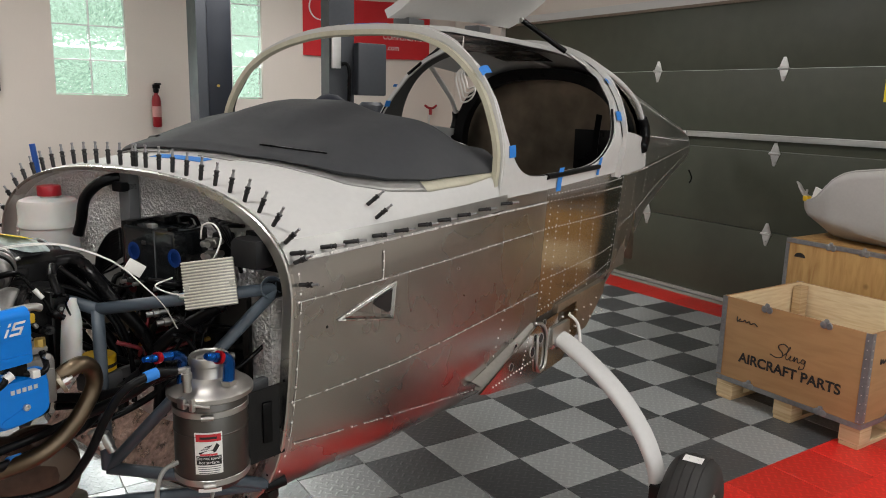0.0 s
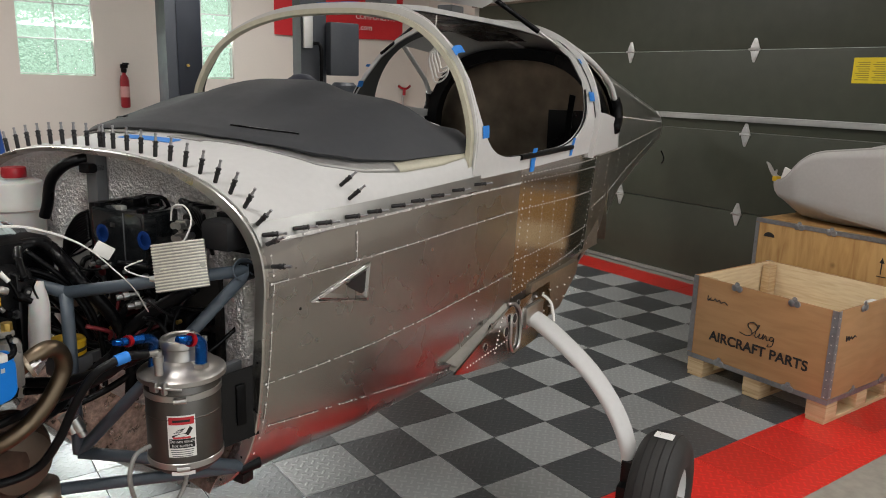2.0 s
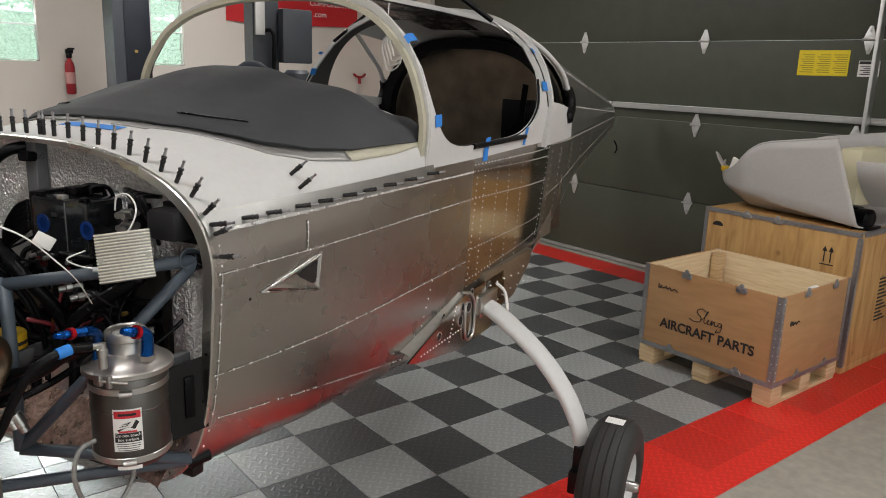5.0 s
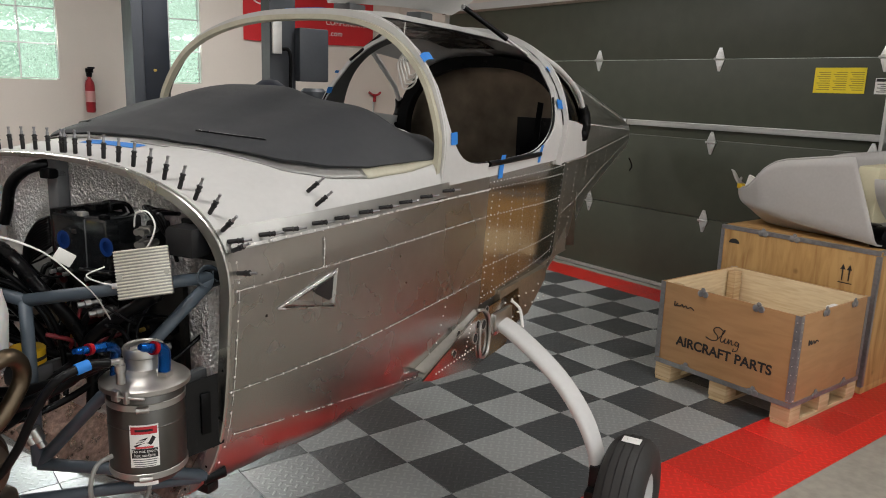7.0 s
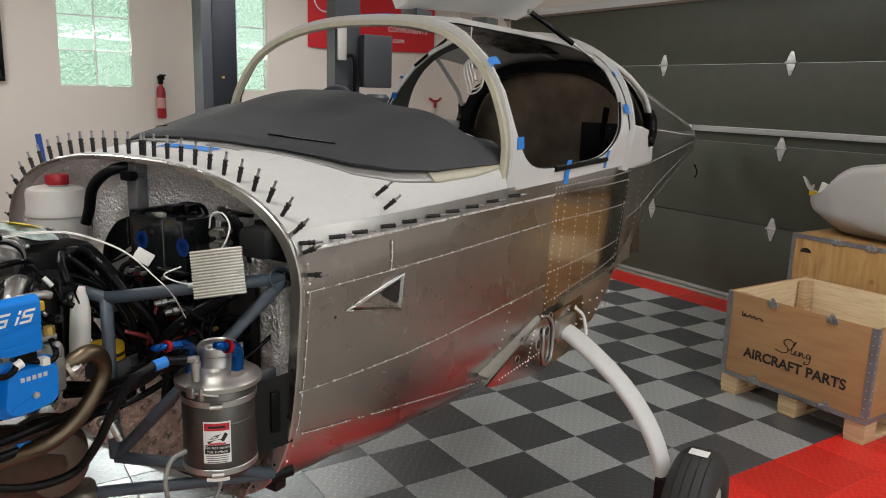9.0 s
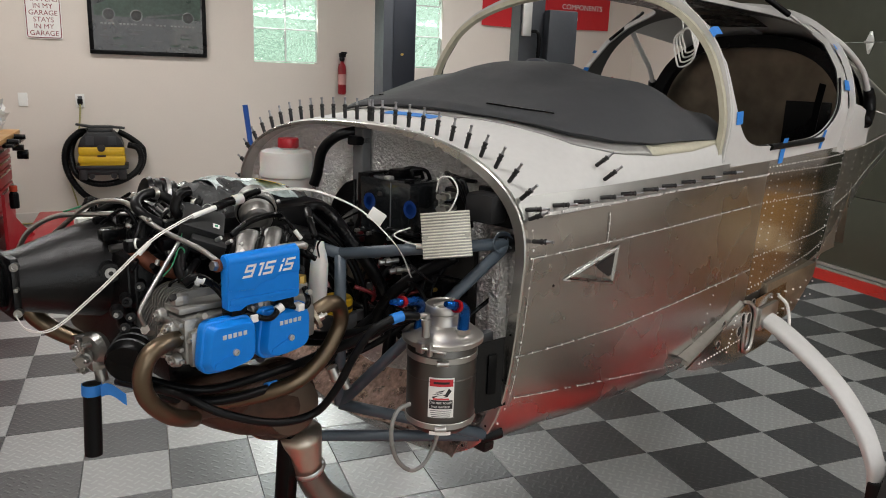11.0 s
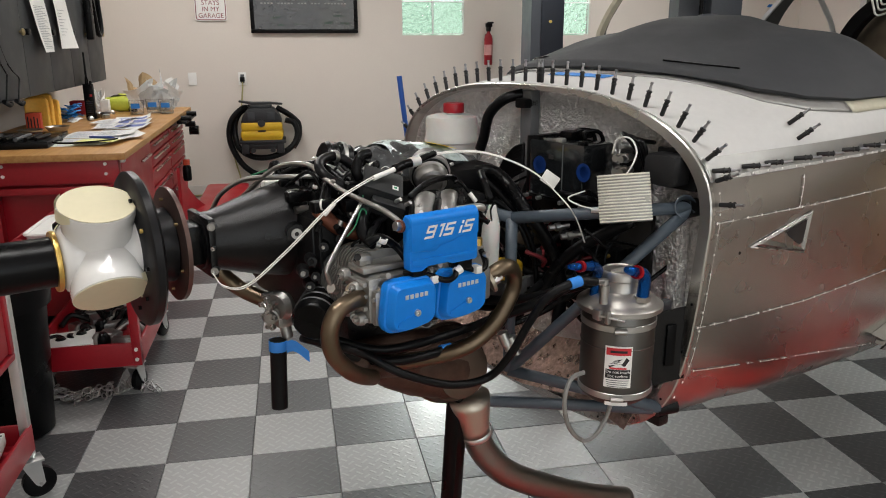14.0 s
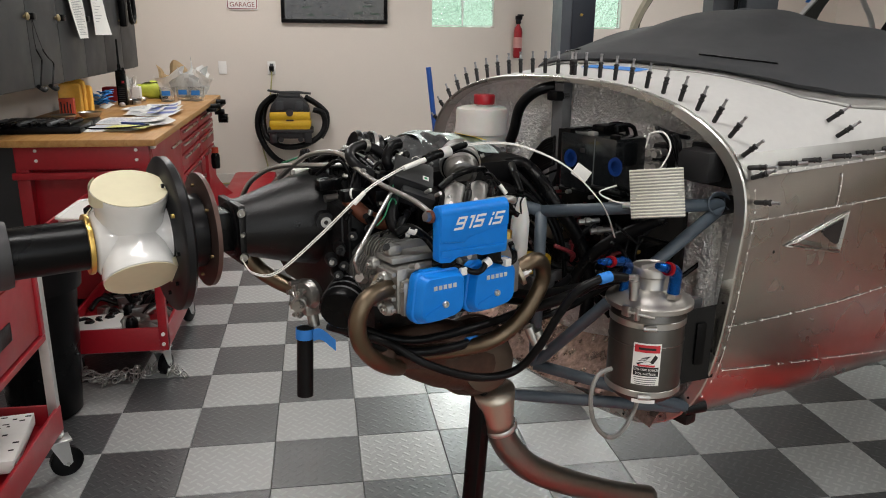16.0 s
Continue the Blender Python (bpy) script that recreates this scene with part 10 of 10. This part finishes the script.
o = thing("white_tray", pose(-2.58, 1.15, 0.613), "shallow white plastic tray on the cart top", "tray")
part("tray", prism(rounded(0.26, 0.36, 0.03), 0, 0.095, None, None, 0.006), M_PAPER, o)
part("tray_rim", sweep([Vector((x, y, 0.096)) for x, y in rounded(0.27, 0.37, 0.035)], circle(0.007, 6), closed=True), M_PAPER, o)
part("black_plug", box(-0.04, 0.03, -0.12, -0.05, 0.096, 0.125, 0.008), M_BLACK, o)
ch = thing("steel_chain", pose(-2.5, 0.98, 0.012), "heap of galvanised steel chain on the floor", "chain")
_ring = [Vector((0.0165 * math.copysign(1, math.cos(a)) * (abs(math.cos(a)) ** 0.6) * 1.15, 0.0105 * math.sin(a), 0)) for a in frange(0, 2 * math.pi * 15 / 16, 16)]
_link = None
_dir = 0.0
for k in range(110):
    t_ = k / 109
    _dir += random.uniform(-0.5, 0.5)
    p = Vector((-0.36 + 0.60 * t_ + random.uniform(-0.015, 0.015), -0.07 + 0.05 * math.sin(9 * t_) + random.uniform(-0.03, 0.03) * (1 if t_ > 0.25 else 0.1), random.uniform(0.0, 0.045) * (1 if 0.3 < t_ < 0.9 else 0.08)))
    m_ = pose(*p, (90 if k % 2 else 0) * 0.75 + random.uniform(-18, 18), random.uniform(-25, 25), math.degrees(_dir) * (1 if t_ > 0.25 else 0.3))
    if _link is None:
        _link = part("link", sweep(_ring, circle(0.0032, 6), closed=True), M_CHROME, ch, smooth=True)
        o = _link
    else:
        o = new("link", _link.data); o.parent = ch
    o.matrix_basis = m_

cbn = thing("tool_cart", pose(0, 0, 0), "red tool cart with drawers, chrome posts and a bottom tray", "tool cart")
BX0, BX1, BY0, BY1 = -3.10, -2.52, -0.55, 0.20
part("drawer_body", box(BX0, BX1 - 0.02, BY0, BY1 - 0.02, 0.50, 0.78, 0.006), M_RED, cbn)
d = part("drawer", box(BX1 - 0.02, BX1 - 0.004, BY0 + 0.04, BY1 - 0.06, 0.53, 0.745, 0.006), M_RED, cbn)
part("drawer_pull", box(BX1 - 0.004, BX1 + 0.001, BY0 + 0.15, BY1 - 0.27, 0.60, 0.655, 0.006), M_BLACK, d)
for z0, z1 in ((0.50, 0.522), (0.752, 0.775)):
    part("front_rail", box(BX1 - 0.02, BX1 + 0.002, BY0 + 0.03, BY1 - 0.03, z0, z1, 0.004), M_RED, cbn)
part("front_stile", box(BX1 - 0.02, BX1 + 0.002, BY1 - 0.055, BY1 - 0.030, 0.523, 0.751, 0.004), M_RED, cbn)
part("top_tray", box(BX0, BX1, BY0, BY1, 0.775, 0.80, 0.004), M_RED, cbn)
part("bottom_tray", box(BX0, BX1, BY0, BY1, 0.17, 0.185, 0.003), M_RED, cbn)
part("tray_lip", box(BX1 - 0.006, BX1 + 0.006, BY0, BY1, 0.165, 0.255, 0.003), M_RED, cbn)
part("tray_lip", box(BX0, BX1, BY1 - 0.006, BY1 + 0.006, 0.165, 0.255, 0.003), M_RED, cbn)
for x, y in ((BX1 - 0.012, BY1 - 0.012), (BX0 + 0.012, BY1 - 0.012), (BX1 - 0.012, BY0 + 0.012), (BX0 + 0.012, BY0 + 0.012)):
    part("post", box(x - 0.016, x + 0.016, y - 0.016, y + 0.016, 0.14, 0.80, 0.006), M_GALV, cbn, "brushed steel post")
    caster(cbn, x, y - 0.01, 0.052, 30)
o = thing("speckled_board", pose(-2.66, 0.0, 0.186, 0, 0, 8), "white board speckled with dark chips, on the cart tray", "board")
part("board", box(-0.10, 0.10, -0.16, 0.14, 0.03, 0.07, 0.003), M_PAPER, o)
bm = bmesh.new()
for k in range(16):
    x, y = random.uniform(-0.08, 0.08), random.uniform(-0.1, 0.12)
    bm_box(bm, x, x + random.uniform(0.006, 0.02), y, y + random.uniform(0.004, 0.012), 0.0702, 0.0708)
part("chips", bm, M_INK, o, smooth=False)["kind"] = "stuff"
o = thing("pine_offcut", pose(-2.78, 0.02, 0.186, 0, 0, 5), "short pine board offcut on the cart tray", "wood")
part("offcut", box(-0.07, 0.03, -0.3, 0.16, 0.0, 0.10, 0.003), M_PINE, o)
bn2 = thing("waste_bin", pose(-2.73, 0.66, 0), "tall black waste bin with a bag over its rim", "bin")
part("bin", lathe([(0, 0), (0.12, 0), (0.13, 0.01), (0.165, 0.57), (0.175, 0.58), (0.175, 0.60), (0.16, 0.60), (0.15, 0.3), (0.12, 0.01), (0, 0.01)], 32), M_BLACK, bn2)
part("bag_rim", lathe([(0.178, 0.52), (0.182, 0.56), (0.180, 0.605), (0.165, 0.61)], 32, cap=False), M_RUBBER, bn2)

# wet and dry vacuum hung on the wall
M_VAC = mat("charcoal_plastic", (0.010, 0.0105, 0.012), 0.45, var=0.15)
vc = thing("shop_vacuum", pose(-1.90, WY - 0.20, 0.455), "yellow and black wall-hung shop vacuum with its hose coiled round", "vacuum")
for k in range(2):
    part("drum_ridge", box(-0.195 + 0.006 * k, 0.195 - 0.006 * k, -0.14, 0.14, 0.125 + 0.073 * k, 0.195 + 0.073 * k, 0.024), M_YEL, vc, "yellow drum ridge", smooth=50)
part("drum_core", box(-0.185, 0.185, -0.13, 0.13, 0.10, 0.28, 0.02), M_YEL, vc)
hd = prism([(-0.19, 0.268), (0.19, 0.268), (0.165, 0.34), (0.11, 0.405), (-0.11, 0.405), (-0.165, 0.34)], -0.13, 0.13, pose(0, 0, 0, 90, 0, 0), None, 0.016)
part("motor_head", hd, M_VAC, vc, smooth=40)
part("head_crown", box(-0.10, 0.10, -0.10, 0.10, 0.39, 0.435, 0.02), M_VAC, vc)
part("handle", prism([(-0.20, 0.455), (-0.09, 0.432), (0.09, 0.432), (0.20, 0.425), (0.20, 0.438), (0.08, 0.452), (-0.08, 0.452), (-0.20, 0.47)], -0.05, 0.05, pose(0, 0, 0, 90, 0, 0), None, 0.004), M_VAC, vc)
part("side_vent", box(-0.125, -0.055, -0.134, -0.12, 0.29, 0.37, 0.006), mat("vent_grey", (0.03, 0.032, 0.036), 0.5), vc)
part("side_vent", box(0.055, 0.125, -0.134, -0.12, 0.29, 0.37, 0.006), mat("vent_grey", (0.03, 0.032, 0.036), 0.5), vc)
part("latch", lathe([(0.034, 0), (0.032, 0.02), (0, 0.024)], 20, axis_to((0, -0.13, 0.265), (0, -0.2, 0.265))), M_VAC, vc)
part("drum_slot", box(-0.035, 0.035, -0.143, -0.13, 0.188, 0.202, 0.003), M_INK, vc)
part("base", box(-0.215, 0.215, -0.14, 0.14, 0.075, 0.11, 0.012), M_VAC, vc)
part("base_pan", box(-0.15, 0.15, -0.12, 0.12, 0.02, 0.08, 0.02), M_VAC, vc)
for sx in (-1, 1):
    part("foot", box(sx * 0.16 - 0.035, sx * 0.16 + 0.035, -0.13, 0.10, -0.02, 0.08, 0.014), M_VAC, vc)
    part("caster_wheel", lathe([(0.0, -0.012), (0.022, -0.012), (0.024, 0), (0.022, 0.012), (0, 0.012)], 16, pose(sx * 0.09, -0.11, 0.012, 90, 0, 0)), M_VAC, vc)
bm = bmesh.new()
for pts in ([(-0.12, 0.06, 0.40), (-0.183, 0.06, 0.383), (-0.275, 0.06, 0.29), (-0.312, 0.06, 0.158), (-0.287, 0.05, 0.008), (-0.20, 0.03, -0.142), (-0.083, 0.0, -0.225), (0.08, 0.0, -0.25), (0.22, 0.03, -0.18)],
            [(-0.10, 0.13, 0.40), (-0.205, 0.12, 0.345), (-0.252, 0.10, 0.25), (-0.258, 0.06, 0.15), (-0.225, 0.0, 0.025), (-0.117, -0.04, -0.05), (0.017, -0.05, -0.067), (0.167, -0.03, -0.033), (0.283, 0.02, 0.042), (0.325, 0.05, 0.142), (0.30, 0.06, 0.242), (0.217, 0.05, 0.275)],
            [(0.28, 0.10, 0.0), (0.335, 0.11, 0.10), (0.345, 0.12, 0.20), (0.325, 0.12, 0.255), (0.24, 0.12, 0.33), (0.14, 0.12, 0.39)]):
    dense = smooth_path([Vector(p) for p in pts], 24)
    sweep(dense, lambda k: [((0.0275 + 0.0018 * math.sin(k * len(dense) * 1.57)) * math.cos(q), (0.0275 + 0.0018 * math.sin(k * len(dense) * 1.57)) * math.sin(q)) for q in frange(0, 2 * math.pi * 11 / 12, 12)], bm)
part("hose", bm, M_RUBBER, vc, "ribbed black hose coils", smooth=True)
part("hanger", box(-0.05, 0.05, 0.14, 0.195, 0.1, 0.4, 0.004), M_GALV, vc)
cdt = thing("power_cord", pose(0, 0, 0), "thin power cord running from the socket to the vacuum", "cord")
part("cord", tube([(-2.062, WY - 0.02, 1.10), (-2.07, WY - 0.04, 0.98), (-2.10, WY - 0.05, 0.8), (-2.2, WY - 0.04, 0.5), (-2.14, WY - 0.04, 0.15), (-2.16, WY - 0.06, 0.012), (-2.45, WY - 0.05, 0.012), (-2.7, WY - 0.1, 0.012)], 0.007, 8), mat("yellow_cord", (0.36, 0.33, 0.13), 0.5), cdt)
part("plug", box(-2.085, -2.04, WY - 0.04, WY - 0.008, 1.085, 1.13, 0.008), M_BLACK, cdt)

# red floor jack beside the bench, red item behind the nose
jk = thing("floor_jack", pose(-2.28, 3.3, 0), "low red steel floor jack", "jack")
bm = sheet(lambda a, b: Vector((-0.16 + 0.36 * a * a, 1.0 * a, 0.05 + 0.55 * (1 - a) ** 1.6 * (1 - b * 0.35) if b < 0.99 else 0.03)), frange(0, 1, 14), frange(0, 1, 4))
thick(part("side_plate", bm, M_RED, jk, smooth=True), 0.02)
part("frame", box(-0.12, 0.25, 0.3, 1.45, 0.05, 0.22, 0.03), M_RED, jk)
rb = thing("rolling_stool", pose(-0.70, 2.6, 0), "red padded rolling stool beyond the aircraft nose", "stool")
part("seat", lathe([(0, 0.62), (0.17, 0.62), (0.19, 0.65), (0.19, 0.69), (0.16, 0.72), (0, 0.73)], 32), M_RED, rb)
part("post", rod((0, 0, 0.1), (0, 0, 0.62), 0.03, 16), M_CHROME, rb)
part("base", lathe([(0, 0.05), (0.22, 0.05), (0.24, 0.07), (0.05, 0.12), (0, 0.12)], 24), M_BLACK, rb)
for k in range(5):
    a = 2 * math.pi * k / 5
    part("castor", lathe([(0, -0.012), (0.025, -0.012), (0.025, 0.012), (0, 0.012)], 14, pose(0.21 * math.cos(a), 0.21 * math.sin(a), 0.025, 90, 0, 30 * k)), M_RUBBER, rb)
bp = thing("broom_handle", pose(-0.95, 2.0, 0), "blue broom leaning beyond the aircraft nose", "broom")
part("handle", rod((0.07, 0, 0.05), (-0.075, 0, 1.275), 0.0145, 12), mat("broom_blue", (0.02, 0.10, 0.42), 0.4), bp)
part("head", box(-0.12, 0.2, -0.03, 0.03, 0.0, 0.07, 0.01), M_BLACK, bp)
# headrest of a seat inside the cabin
sr = thing("cabin_seat", PL @ pose(1.10, 0.32, 0.8), "dark cabin seat with a rounded headrest", "seat")
part("headrest", lathe([(0, 0.0), (0.05, 0.005), (0.066, 0.04), (0.062, 0.085), (0.03, 0.108), (0, 0.112)], 24, pose(0, 0, 0.645)), mat("seat_navy", (0.02, 0.024, 0.04), 0.7), sr, smooth=True)
part("backrest", box(-0.04, 0.05, -0.13, 0.13, 0.0, 0.67, 0.03), mat("seat_navy", (0.02, 0.024, 0.04), 0.7), sr)
# red valve handle on the far wall
rv = thing("red_valve", pose(3.45, WY - 0.05, 1.42), "small red hose valve on the wall", "valve")
part("lever", tube([(-0.08, 0, 0.06), (-0.03, -0.01, 0.03), (0.03, -0.01, 0.03), (0.08, 0, 0.06)], 0.014, 8), M_RED, rv)
part("stem", rod((0, 0, 0.03), (0, 0, -0.05), 0.018, 12), M_RED, rv)
part("pipe", rod((0, 0.03, -0.05), (0, 0.03, -1.4), 0.012, 10), M_GALV, rv)

# ---- floor tiles ----
def tile_mesh(name, material):
    t = bmesh.new()
    bmesh.ops.create_cube(t, size=1.0)
    for v in t.verts:
        v.co = Vector((v.co.x * (T - 0.0016), v.co.y * (T - 0.0016), -0.0065 + v.co.z * 0.013))
    top = [e for e in t.edges if all(v.co.z > -0.001 for v in e.verts)]
    bmesh.ops.bevel(t, geom=top, offset=0.0018, segments=1, affect="EDGES")
    me = bpy.data.meshes.new(name)
    t.to_mesh(me)
    t.free()
    me.materials.append(material)
    return me


_tm = {k: tile_mesh(n, m) for k, n, m in (("l", "tile_light", M_TL), ("d", "tile_dark", M_TD), ("r", "tile_red", M_TR))}
_rest = {k: [] for k in _tm}
_cells = []
for i in range(-11, 12):
    for j in range(-3, 17):
        kind = "l" if (i + j) % 2 else "d"
        if j == -3 or i == 11:
            kind = "r"
        _cells.append(((i + 0.5 + 1.2) ** 2 + 1.4 * (j + 0.5 + 1) ** 2, i, j, kind))
_cells.sort()
for n, (_d, i, j, kind) in enumerate(_cells):
    x, y = (i + 0.5) * T, (j + 0.5) * T
    if x < LX + 0.1 or y > WY - 0.08:
        continue
    if n < 290:
        o = new("tile", _tm[kind])
        o.parent = slab
        o.location = (x, y, 0)
    else:
        _rest[kind].append((x, y))
for kind, places in _rest.items():
    base = _tm[kind]
    vs = np.array([v.co[:] for v in base.vertices])
    V = np.concatenate([vs + (x, y, 0) for x, y in places])
    F = [[k + len(vs) * n for k in f.vertices] for n in range(len(places)) for f in base.polygons]
    me = bpy.data.meshes.new("tiles_far")
    me.from_pydata(V.tolist(), [], F)
    me.materials.append(base.materials[0])
    o = new("far_tiles", me)
    o.parent = slab
    o["kind"] = "stuff"
# bevelled red edging along the front of the tiled floor
_e = bmesh.new()
prism([(0, 0), (0.115, 0), (0.115, -0.013), (0, -0.0125)], -11 * T, 12 * T, Matrix(((0, 0, 1, 0), (1, 0, 0, -3 * T - 0.115), (0, 1, 0, 0), (0, 0, 0, 1))), _e)
for v in _e.verts:
    if v.co.y < -3 * T - 0.1:
        v.co.z = -0.0135
part("edging_ramp", _e, M_TR, slab, "bevelled red plastic edging")
